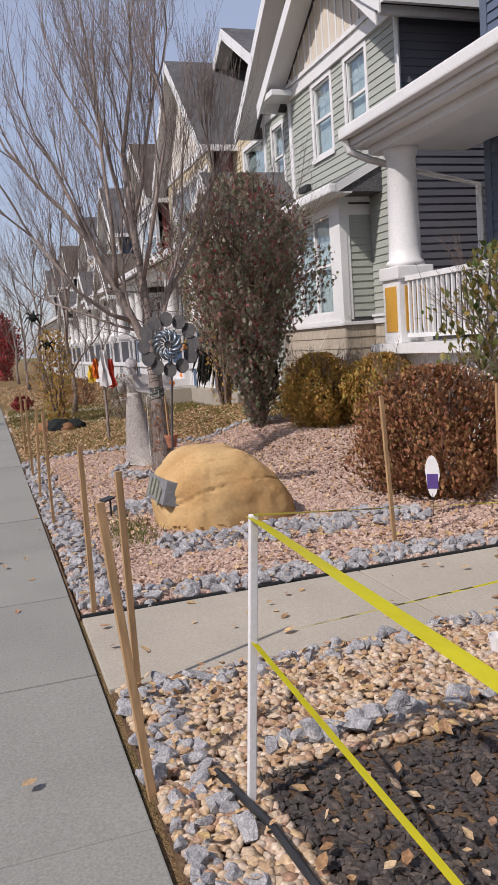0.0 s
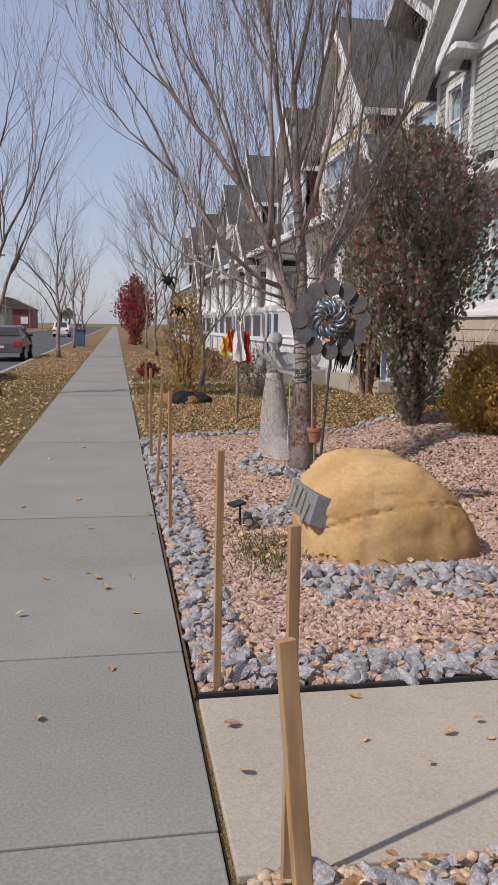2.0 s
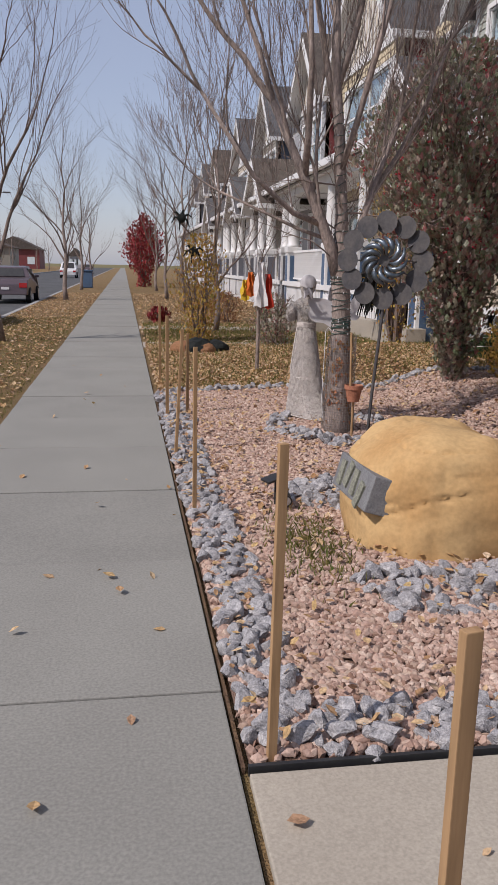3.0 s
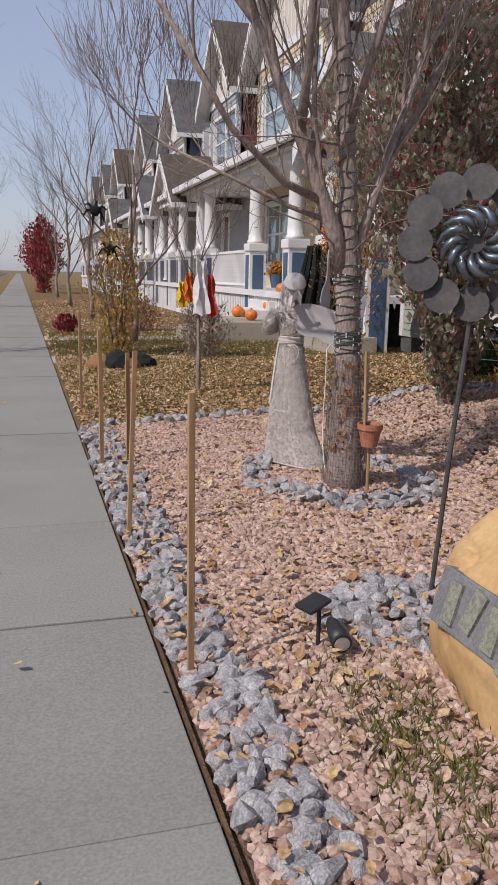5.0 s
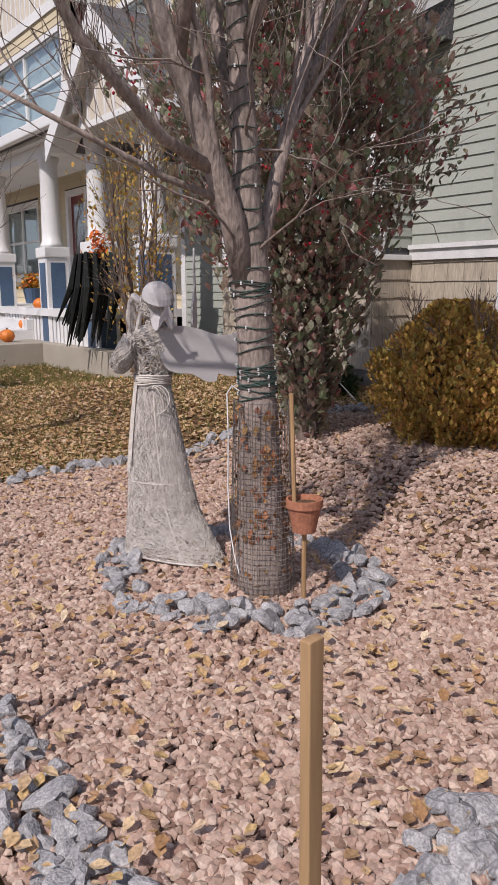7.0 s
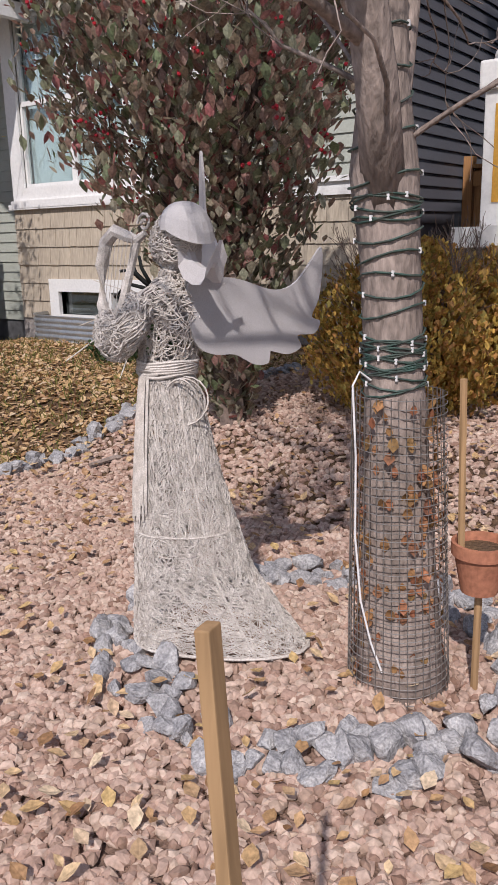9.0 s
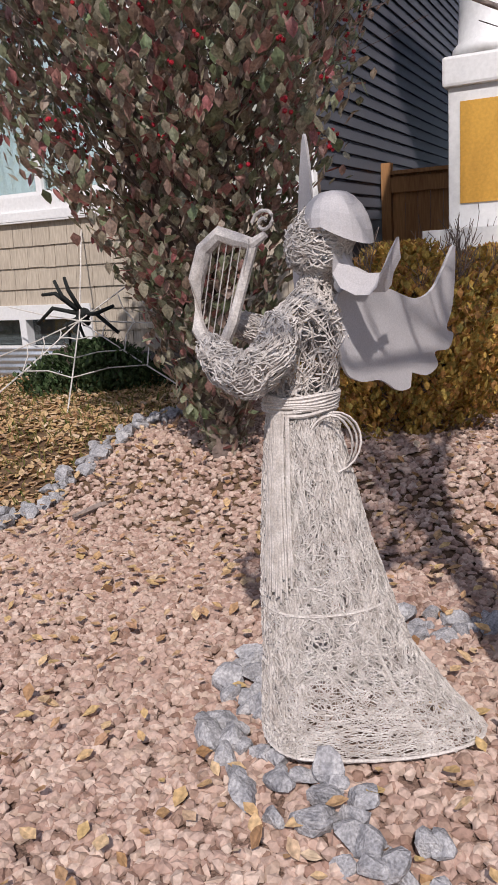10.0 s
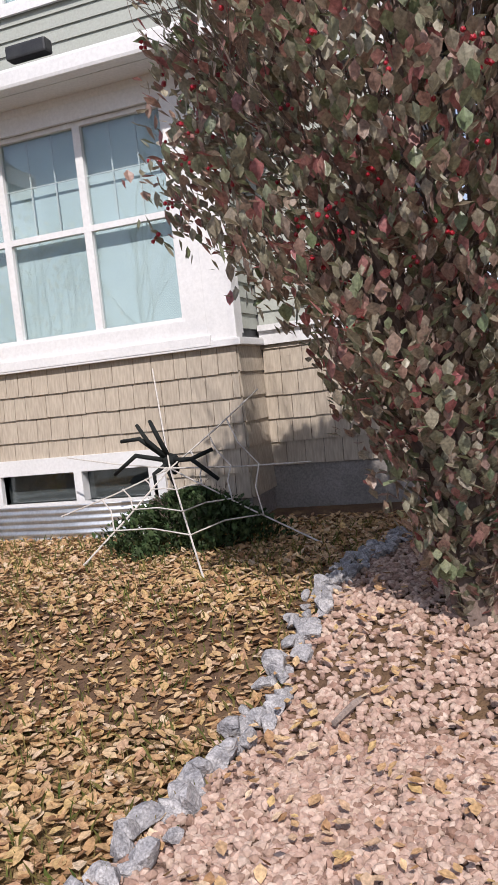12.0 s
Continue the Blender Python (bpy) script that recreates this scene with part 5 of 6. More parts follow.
# ---------- shrubs ----------
def shrub(name, x, y, n, mat, label, profile, leaf, stems=7, seed=1, bend=0.4, berries=0, hollow=0.35, leafshape=True, stem_mat=None, bare_tips=0, tilt=0.0):
    """profile: rows of height and radius."""
    q = np.random.default_rng(seed)
    base_z = float(rise(x, y))
    t = thing(name, label, "shrub", (x, y, base_z))
    zs, rs = np.array(profile).T
    st = Shape()
    for i in range(stems):
        a = i / stems * 6.28 + q.uniform(-0.3, 0.3)
        top = zs[-1] * q.uniform(0.7, 0.98)
        pts = []
        for s in np.linspace(0, 1, 7):
            z = top * s
            rr = np.interp(z, zs, rs) * 0.55 * (0.3 + 0.7 * s)
            pts.append((x + rr * math.cos(a) + 0.03 * q.normal(), y + rr * math.sin(a) + 0.03 * q.normal(), z - 0.02 + base_z))
            pts[-1] = (pts[-1][0], pts[-1][1] + tilt * z, pts[-1][2])
        st.tube(pts, np.linspace(0.028, 0.006, 7) * (zs[-1] / 3 + 0.3), 6)
        for j in (2, 3, 4, 5):
            d = np.array([math.cos(a + q.normal() * 0.8) * 0.6, math.sin(a + q.normal() * 0.8) * 0.6, 0.8])
            grow(st, np.array(pts[j]), d / np.linalg.norm(d), min(np.interp(pts[j][2] - base_z, zs, rs) * 0.8, 0.22 * zs[-1]), 0.008, 2, q, 0.5, 0.3)
    for i in range(bare_tips):
        a = q.uniform(0, 6.28)
        z = zs[-1] * q.uniform(0.62, 0.92)
        rr = np.interp(z, zs, rs) * q.uniform(0.3, 0.85)
        d = np.array([math.cos(a) * 0.35, math.sin(a) * 0.35, 1.0])
        grow(st, np.array([x + rr * math.cos(a), y + tilt * z + rr * math.sin(a), z + base_z]), d / np.linalg.norm(d), q.uniform(0.5, 0.95), 0.006, 1, q, 0.3, 0.4)
    tagged(part("stem_cluster", st, stem_mat or M_twig, t), kind="stuff")
    z = q.uniform(0, zs[-1], n * 3)
    keep = q.uniform(0, rs.max(), n * 3) < np.interp(z, zs, rs)
    z = z[keep][:n]
    k = len(z)
    a = q.uniform(0, 6.28, k)
    lump = 1 + 0.20 * np.sin(3 * a + 2.2 * z * 2) + 0.16 * np.sin(7 * a + 5 * z) + 0.10 * np.sin(11 * a - 9 * z)
    rr = np.interp(z, zs, rs) * (hollow + (1 - hollow) * np.sqrt(q.uniform(0, 1, k))) * lump * q.uniform(0.92, 1.06, k)
    xyz = np.column_stack([x + rr * np.cos(a), y + tilt * z + rr * np.sin(a), z + base_z])
    P = poses(xyz, a + np.pi / 2 + q.normal(0, 0.7, k), q.normal(-1.0 if leafshape else 0, 0.5, k), leaf * q.uniform(0.6, 1.3, k))
    part("foliage", Shape().many(LEAF_V, LEAF_F, P), mat, t)
    if berries:
        v, f_ = ico(1)
        i = q.integers(0, k, berries * 4)
        i = i[(xyz[i, 2] > base_z + zs[-1] * 0.35)][:berries]
        base = xyz[i] + q.normal(0, 0.015, (len(i), 3))
        base = np.repeat(base, 3, 0) + q.normal(0, 0.018, (len(i) * 3, 3))
        part("berries", Shape().many(v, f_, poses(base, np.zeros(len(base)), np.zeros(len(base)), 0.011 * q.uniform(0.7, 1.2, len(base)))), M_berry, t, "red berries")["kind"] = "stuff"
    return t


shrub("berry_shrub", 3.46, 11.96, 17500, M_shrubleaf, "tall upright shrub with purple-green leaves and red berries",
      [(0.03, 0.10), (0.35, 0.22), (0.8, 0.36), (1.3, 0.58), (1.9, 0.92), (2.5, 1.08), (3.1, 0.92), (3.75, 0.30)], 0.066, 14, 3, berries=380, bare_tips=34, tilt=0.08)
shrub("golden_bush", 4.12, 11.12, 16000, M_goldleaf, "rounded golden bush turning orange brown", [(0.05, 0.34), (0.3, 0.54), (0.6, 0.58), (0.85, 0.42), (1.05, 0.15)], 0.038, 11, 4)
shrub("golden_bush", 4.9, 10.7, 12000, M_goldleaf, "broad golden green bush before the porch", [(0.05, 0.5), (0.3, 0.68), (0.6, 0.66), (0.85, 0.45), (1.0, 0.15)], 0.044, 9, 5)
shrub("rusty_bush", 3.55, 7.15, 17000, M_rustleaf, "dense rusty red barberry bush beside the path", [(0.03, 0.5), (0.3, 0.74), (0.65, 0.76), (0.95, 0.55), (1.18, 0.2)], 0.042, 12, 6)
shrub("rose_bush", 4.55, 7.4, 1800, M_roseleaf, "straggly rose bush with yellowing leaves by the porch", [(0.4, 0.35), (1.0, 0.6), (1.7, 0.65), (2.3, 0.3)], 0.075, 8, 7, hollow=0.2)
shrub("low_juniper", 5.2, 14.1, 6500, M_juniper, "low spreading dark green juniper under the window", [(0.02, 0.55), (0.14, 0.58), (0.28, 0.40), (0.40, 0.1)], 0.042, 6, 8)
shrub("small_shrub", 1.15, 19.2, 2600, M_goldleaf, "thin young shrub with a few yellow-green leaves", [(0.4, 0.35), (1.0, 0.55), (1.7, 0.45), (2.1, 0.2)], 0.055, 6, 9, hollow=0.1)
shrub("purple_bush", 2.55, 18.6, 2000, M_shrubleaf, "small dark purple bush beside the steps", [(0.05, 0.35), (0.4, 0.45), (0.8, 0.35), (1.0, 0.1)], 0.045, 6, 10)
shrub("rusty_bush", 2.4, 25.0, 1800, M_rustleaf, "small rusty bush on the lawn", [(0.05, 0.4), (0.4, 0.5), (0.8, 0.2)], 0.04, 6, 11)
shrub("vine", 4.35, 16.6, 1500, M_goldleaf, "tall sparse shrub with yellowing leaves by the porch", [(0.1, 0.25), (1.0, 0.5), (2.2, 0.7), (3.2, 0.4)], 0.055, 9, 12, hollow=0.1)

# ---------- street trees ----------
bare_tree(-2.75, 19.0, 7.5, 21, "bare street tree on the grass verge", 7, 3, 0.10)
bare_tree(-2.7, 37.0, 6.5, 22, "bare street tree with spreading crown on the verge", 8, 3, 0.10)
bare_tree(-2.7, 50.0, 6.2, 23, "bare street tree farther down the verge", 6, 3, 0.09)
bare_tree(-2.7, 62.0, 6.0, 24, "bare street tree far down the verge", 6, 2, 0.09)
bare_tree(1.75, 21.5, 6.2, 25, "slender bare tree on a front lawn", 7, 3, 0.065)
bare_tree(1.6, 30.0, 6.5, 26, "slender bare tree on a front lawn farther on", 7, 3, 0.07)
bare_tree(1.5, 39.0, 6.5, 27, "bare tree on a distant front lawn", 7, 3, 0.08)
bare_tree(1.5, 50.0, 6.5, 28, "bare tree on a distant front lawn", 7, 2, 0.08)
bare_tree(1.5, 62.0, 6.5, 29, "bare tree on a distant front lawn", 7, 2, 0.08)
for i, yy in enumerate((58, 70, 84)):
    shrub("crimson_tree", 1.0 + 0.3 * i, yy, 2600, M_redtree, "small crimson-leaved tree far down the street", [(0.8, 0.5), (1.8, 1.3), (3.0, 1.4), (4.2, 0.7), (4.8, 0.2)], 0.16, 6, 40 + i, hollow=0.2)
# young tree with hanging decorations
view_fit((0.03, 1.0), (0.55, 1.0), (0.0, 1.05))
sapl = thing("sapling", "thin young tree hung with red, white and yellow cloth", "tree", (1.55, 14.07, 0))
s = Shape()
s.tube([(1.55, 14.07, -0.03), (1.56, 14.07, 0.5), (1.55, 14.08, 1.0), (1.57, 14.07, 1.5)], [0.03, 0.026, 0.02, 0.012], 8)
part("trunk", s, M_bark, sapl)
s = Shape()
q = np.random.default_rng(77)
for i in range(7):
    a = i * 0.9
    grow(s, np.array([1.555, 14.075, 0.75 + 0.11 * i]), np.array([math.cos(a) * 0.5, math.sin(a) * 0.5, 0.8]), 0.7, 0.009, 2, q, 0.4, 0.3)
part("crown", s, M_twig, sapl)


def cloth(x, y, z0, z1, w, mat, name, parent=None, label="", lean=0.0):
    rows, cols_ = 7, 5
    v = []
    for i in range(rows):
        t = i / (rows - 1)
        for j in range(cols_):
            u = j / (cols_ - 1) - 0.5
            v.append((x + u * w * (0.7 + 0.5 * t) + lean * t + 0.015 * math.sin(9 * t + 3 * j), y + 0.03 * math.sin(5 * u * 3 + 4 * t), z1 + (z0 - z1) * t + 0.02 * math.sin(j * 2.0) * t))
    f_ = [(i * cols_ + j, i * cols_ + j + 1, (i + 1) * cols_ + j + 1, (i + 1) * cols_ + j) for i in range(rows - 1) for j in range(cols_ - 1)]
    s = Shape().put(v, f_)
    ob = part(name, s, mat, parent, label)
    md = ob.modifiers.new("thick", "SOLIDIFY")
    md.thickness = 0.004
    return ob


M_redcloth = material("red_cloth", (0.55, 0.05, 0.03), (0.45, 0.04, 0.02), 6, 60, 0.8, 0.1)
M_yellowcloth = material("yellow_cloth", (0.65, 0.45, 0.04), (0.55, 0.30, 0.03), 6, 60, 0.8, 0.1)
M_orangecloth = material("orange_cloth", (0.65, 0.16, 0.03), (0.55, 0.12, 0.02), 6, 60, 0.8, 0.1)
M_blackcloth = material("black_cloth", (0.012, 0.014, 0.014), (0.02, 0.022, 0.02), 6, 60, 0.9, 0.2)
cloth(1.67, 13.98, 0.86, 1.32, 0.13, M_redcloth, "red_cloth", sapl, "red cloth strip")
cloth(1.56, 13.96, 0.88, 1.48, 0.17, M_white, "white_cloth", sapl, "white cloth strip")
cloth(1.42, 14.0, 1.02, 1.34, 0.12, M_orangecloth, "orange_cloth", sapl, "orange cloth strip")
cloth(1.34, 14.02, 0.96, 1.24, 0.10, M_yellowcloth, "yellow_cloth", sapl, "yellow cloth strip")

view_fit()

# ---------- wicker angel statue, one mesh ----------
ANG = np.array([1.39, 10.65, 0.07])
FWD = np.array([-0.25, 0.968, 0])
LEFT = np.array([-0.968, -0.25, 0])
FWD_TOP = np.array([0.20, 0.98, 0])  # the upper body is turned against the skirt to fit the harp to the view
LEFT_TOP = np.array([-0.98, 0.20, 0])


def ang(fw, lf, z):
    up_ = z if z < 0.87 else 0.87 + (z - 0.87) * 0.80
    ahead, across = (FWD, LEFT) if z < 0.875 else (FWD_TOP, LEFT_TOP)
    fw -= 0.18 * max(0.0, z - 0.87)  # she leans back, by an amount fitted to the camera's view
    return ANG + 0.90 * (ahead * fw + across * lf) + np.array([0, 0, up_])


ash = Shape()


def lattice(fun, count, length, rad, seed):
    """Short crooked strands laid over a surface fun(u, v)."""
    q = np.random.default_rng(seed)
    for _ in range(count):
        u, v = q.uniform(0, 1), q.uniform(0, 1)
        a = q.uniform(0, 6.28)
        pts = []
        for k_ in range(4):
            p = fun(u % 1.0, min(max(v, 0.0), 1.0))
            pts.append(p + q.normal(0, 0.0025, 3))
            a += q.normal(0, 0.5)
            u += math.cos(a) * length[0]
            v += math.sin(a) * length[1]
        ash.tube(pts, rad, 3, False)


def surface(rows):
    rows = np.array(rows)
    t = np.linspace(0, 1, len(rows))

    def fun(u, v):
        z, fr_, bk, hw, sh_ = [np.interp(v, t, rows[:, i]) for i in range(5)]
        a = u * 2 * math.pi
        c, s_ = math.cos(a), math.sin(a)
        return ang(fr_ * c if c > 0 else bk * c, hw * s_ + sh_, z)
    return fun


SKIRT = [(0.03, 0.15, 0.48, 0.20, 0), (0.12, 0.145, 0.39, 0.19, 0), (0.25, 0.135, 0.28, 0.175, 0), (0.39, 0.13, 0.225, 0.16, 0), (0.55, 0.12, 0.17, 0.14, 0), (0.72, 0.105, 0.125, 0.115, 0), (0.87, 0.085, 0.085, 0.09, 0)]
BODICE = [(0.87, 0.085, 0.085, 0.09, 0), (0.97, 0.095, 0.09, 0.10, 0), (1.08, 0.10, 0.09, 0.125, 0), (1.16, 0.075, 0.07, 0.13, 0), (1.21, 0.04, 0.04, 0.05, 0), (1.25, 0.035, 0.035, 0.04, 0)]
HEAD = [(1.245, 0.03, 0.03, 0.03, 0), (1.28, 0.075, 0.07, 0.065, 0), (1.33, 0.09, 0.085, 0.078, 0), (1.38, 0.085, 0.085, 0.075, 0), (1.43, 0.05, 0.05, 0.045, 0)]


def tube_surface(pts, rad):
    pts = np.array(pts)
    t = np.linspace(0, 1, len(pts))
    rad = np.array(rad)

    def fun(u, v):
        p = np.array([np.interp(v, t, pts[:, i]) for i in range(3)])
        d = np.array([np.interp(min(v + 0.05, 1), t, pts[:, i]) - np.interp(max(v - 0.05, 0), t, pts[:, i]) for i in range(3)])
        d /= np.linalg.norm(d) + 1e-9
        a_ = np.cross(d, [0.1, 0.2, 1.0])
        a_ /= np.linalg.norm(a_)
        b2 = np.cross(d, a_)
        rr = np.interp(v, t, rad)
        return p + (a_ * math.cos(u * 6.283) + b2 * math.sin(u * 6.283)) * rr
    return fun


lattice(surface(SKIRT), 12500, (0.018, 0.03), 0.0013, 1)
lattice(surface(BODICE), 1000, (0.04, 0.06), 0.0019, 2)
lattice(surface(HEAD), 700, (0.05, 0.08), 0.0018, 3)
ARM1 = ([ang(0.0, 0.12, 1.14), ang(-0.01, 0.165, 1.05), ang(0.05, 0.17, 0.985), ang(0.17, 0.12, 1.0), ang(0.28, 0.06, 1.05)], [0.042, 0.045, 0.050, 0.048, 0.034])
ARM2 = ([ang(0.0, -0.13, 1.14), ang(0.03, -0.18, 1.05), ang(0.14, -0.14, 1.03), ang(0.28, -0.02, 1.12)], [0.045, 0.045, 0.042, 0.03])
for arm_, n_ in ((ARM1, 900), (ARM2, 500)):
    lattice(tube_surface(*arm_), n_, (0.04, 0.05), 0.0019, 4)
    ash.tube(arm_[0], np.array(arm_[1]) * 0.8, 10)
# frame wires: hem, ring, front rib, back edge
hem = [surface(SKIRT)(u, 0.0) for u in np.linspace(0, 1, 49)]
ash.tube(hem, 0.005, 5, False)
ash.tube([surface(SKIRT)(u, 0.5) for u in np.linspace(0, 1, 49)], 0.0045, 5, False)
for u in (0.12, 0.38, 0.62, 0.88):
    ash.tube([surface(SKIRT)(u, v) for v in np.linspace(0, 1, 12)], 0.004, 5, False)
# twine sash with hanging tail
for i in range(7):
    ash.tube([ang(0.098 * math.cos(a), 0.10 * math.sin(a), 0.865 + 0.008 * i + 0.004 * math.sin(3 * a + i)) for a in np.linspace(0, 6.283, 33)], 0.005, 5, False)
q = np.random.default_rng(9)
for i in range(46):
    a = 1.1 + q.normal(0, 0.12)
    top = ang(0.10 * math.cos(a), 0.105 * math.sin(a), 0.87)
    w = q.normal(0, 0.035)
    zend = q.uniform(0.42, 0.55)
    pts = []
    for t in np.linspace(0, 1, 7):
        z = 0.87 + (zend - 0.87) * t
        row = [np.interp(z, [s_[0] for s_ in SKIRT], [s_[k_] for s_ in SKIRT]) for k_ in (1, 3)]
        aa = a + w * (0.3 + 2.5 * t)
        pts.append(ang((row[0] + 0.012) * math.cos(aa), (row[1] + 0.012) * math.sin(aa), z))
    ash.tube(pts, 0.0028, 4, False)
for k_ in range(3):
    ash.tube([ang(-0.09 - 0.05 * math.sin(t) * (1 + 0.2 * k_), 0.06 + 0.03 * math.cos(t + k_), 0.86 - 0.07 * (1 - math.cos(t))) for t in np.linspace(0, 6.28, 20)], 0.003, 4, False)
# bonnet and hair roll
CLOTH_FROM = len(ash.f)
cap_v = []
for i in range(7):
    e = math.pi / 2 * i / 6
    for j in range(20):
        a = j / 20 * 2 * math.pi
        rr = 0.080 * math.cos(e) + 0.010
        cap_v.append(ang(rr * math.cos(a) - 0.02 - 0.03 * (1 - math.sin(e)), rr * 0.95 * math.sin(a), 1.375 + 0.095 * math.sin(e) - 0.05 * (1 - math.sin(e)) * (math.cos(a) < 0) * -math.cos(a)))
ash.put(cap_v, [(i * 20 + j, i * 20 + (j + 1) % 20, (i + 1) * 20 + (j + 1) % 20, (i + 1) * 20 + j) for i in range(6) for j in range(20)])
hv = []
for i in range(8):
    t = i / 7
    for j in range(6):
        s_ = j / 5 - 0.5
        hv.append(ang(-0.07 - 0.16 * t + 0.02 * math.sin(8 * t), 0.048 * s_ * 2 * (1 - 0.3 * t), 1.33 - 0.09 * math.sin(t * 3.4) - 0.04 * t + 0.03 * math.cos(s_ * 6)))
ash.put(hv, [(i * 6 + j, i * 6 + j + 1, (i + 1) * 6 + j + 1, (i + 1) * 6 + j) for i in range(7) for j in range(5)])
CLOTH_TO = len(ash.f)
# harp
ash.tube([ang(0.25, 0.06, 1.00), ang(0.33, 0.05, 1.10), ang(0.36, 0.04, 1.25), ang(0.345, 0.035, 1.34), ang(0.30, 0.03, 1.38), ang(0.25, 0.02, 1.36), ang(0.20, 0.01, 1.345), ang(0.17, 0.0, 1.37)],
         [0.016, 0.019, 0.021, 0.021, 0.02, 0.018, 0.015, 0.009], 8)
ash.tube([ang(0.25, 0.06, 1.00), ang(0.22, 0.04, 1.12), ang(0.20, 0.01, 1.34)], [0.018, 0.014, 0.012], 8)
ash.tube([ang(0.18 + (0.038 - 0.0022 * i) * math.cos(i * 0.62), 0.0, 1.405 + (0.038 - 0.0022 * i) * math.sin(i * 0.62)) for i in range(16)], 0.0045, 6)
for i in range(6):
    ash.tube([ang(0.325 - 0.022 * i, 0.045, 1.08 + 0.0 * i), ang(0.32 - 0.024 * i, 0.03, 1.36)], 0.0016, 4)
# wings: scalloped plates with thickness


def wing(base, along, up, outline):
    base, along, up = np.array(base), np.array(along), np.array(up)
    nrm = np.cross(along, up)
    nrm /= np.linalg.norm(nrm)
    o = np.array(outline)
    fine = []
    for i in range(len(o)):  # rounded scallops through the corners
        p0, p1, p2, p3 = o[i - 1], o[i], o[(i + 1) % len(o)], o[(i + 2) % len(o)]
        for t in (0.0, 0.25, 0.5, 0.75):
            fine.append(0.5 * (2 * p1 + (p2 - p0) * t + (2 * p0 - 5 * p1 + 4 * p2 - p3) * t * t + (3 * p1 - p0 - 3 * p2 + p3) * t ** 3))
    k_ = len(fine)
    cen = np.mean(fine, 0)
    front = [base + along * a + up * b2 + nrm * 0.02 * math.sin(3 * a) for a, b2 in fine]
    back = [p - nrm * 0.008 for p in front]
    mid = base + along * cen[0] + up * cen[1] + nrm * 0.02 * math.sin(3 * cen[0])
    v = [*front, *back, mid, mid - nrm * 0.008]
    f_ = [(i, (i + 1) % k_, 2 * k_) for i in range(k_)] + [((i + 1) % k_ + k_, i + k_, 2 * k_ + 1) for i in range(k_)]
    f_ += [(i, i + k_, (i + 1) % k_ + k_, (i + 1) % k_) for i in range(k_)]
    ash.put(v, f_)


WING = [(0, 0.16), (0.08, 0.19), (0.18, 0.18), (0.30, 0.14), (0.38, 0.15), (0.45, 0.21), (0.50, 0.27), (0.505, 0.20), (0.49, 0.10), (0.46, 0.04), (0.495, 0.02), (0.47, -0.02), (0.40, -0.02), (0.415, -0.06), (0.36, -0.08),
        (0.28, -0.06), (0.285, -0.10), (0.23, -0.10), (0.16, -0.06), (0.08, -0.05), (0.02, 0.0)]
WING_FROM = len(ash.f)
wing(ang(-0.10, 0.0, 0.99), (0.93, -0.30, 0.0), (0, 0, 0.92), WING)
UPWING = [(-0.06, 0.0), (-0.08, 0.12), (-0.05, 0.2), (-0.085, 0.22), (-0.04, 0.3), (-0.015, 0.46), (0.01, 0.56), (0.03, 0.46), (0.04, 0.33), (0.09, 0.25), (0.16, 0.2), (0.2, 0.1), (0.18, 0.0), (0.1, -0.06), (0, -0.06)]
wing(ang(0.20, -0.30, 1.13), (-0.50, -0.78, 0.0), (0, 0, 0.78), UPWING)
ash_ob = solo("angel_statue", ash, M_wicker, "white wicker angel statue with harp standing by the tree", "statue", at=(1.39, 10.65, 0.05))
ash_ob.data.materials.append(M_wing)
for i in (*range(CLOTH_FROM, CLOTH_TO), *range(WING_FROM, len(ash.f))):
    ash_ob.data.polygons[i].material_index = 1

# ---------- garden ornaments ----------
spin = thing("wind_spinner", "dark metal flower wind spinner on a pole", "wind spinner", (1.26, 8.26, 0))
part("pole", Shape().tube([(1.26, 8.26, -0.05), (1.30, 8.24, 0.7), (1.36, 8.22, 1.55)], 0.011, 8), M_steel, spin)
HUB = Vector((1.32, 8.2, 1.54))
hm = Matrix.Translation(HUB) @ Vector((-0.45, -0.9, 0.0)).normalized().to_track_quat("Z", "Y").to_matrix().to_4x4()


def disc(r0, cx, cy, cz, tilt, m, n_=16, th=0.004):
    v = []
    for z in (0, th):
        for i in range(n_):
            a = i / n_ * 6.283
            v.append(tuple(m @ Vector((cx + r0 * math.cos(a), cy + r0 * math.sin(a), cz + z + tilt * math.cos(a) * r0 + 0.3 * r0 * 0.3))))
    return Shape().put(v, [tuple(range(n_))[::-1], tuple(range(n_, 2 * n_))] + [(i, (i + 1) % n_, n_ + (i + 1) % n_, n_ + i) for i in range(n_)])


for i in range(12):
    a = i / 12 * 6.283
    part("outer_petal", disc(0.072, 0.240 * math.cos(a), 0.240 * math.sin(a), -0.02, 0.35, hm), M_steel, spin)
    part("rib", Shape().tube([tuple(hm @ Vector((0.02 * math.cos(a), 0.02 * math.sin(a), -0.02))), tuple(hm @ Vector((0.2 * math.cos(a), 0.2 * math.sin(a), -0.02)))], 0.004, 5), M_steel, spin)
for i in range(12):
    a = i / 12 * 6.283 + 0.2
    pts = [tuple(hm @ Vector(((0.04 + 0.11 * t) * math.cos(a + 0.9 * t * t), (0.04 + 0.11 * t) * math.sin(a + 0.9 * t * t), 0.02 + 0.03 * math.sin(3 * t)))) for t in np.linspace(0, 1, 7)]
    s = Shape()
    s.smooth = True
    s.tube(pts, [0.004, 0.010, 0.015, 0.018, 0.018, 0.014, 0.006], 6)
    part("inner_petal", s, M_steelblue, spin, "polished steel petal")
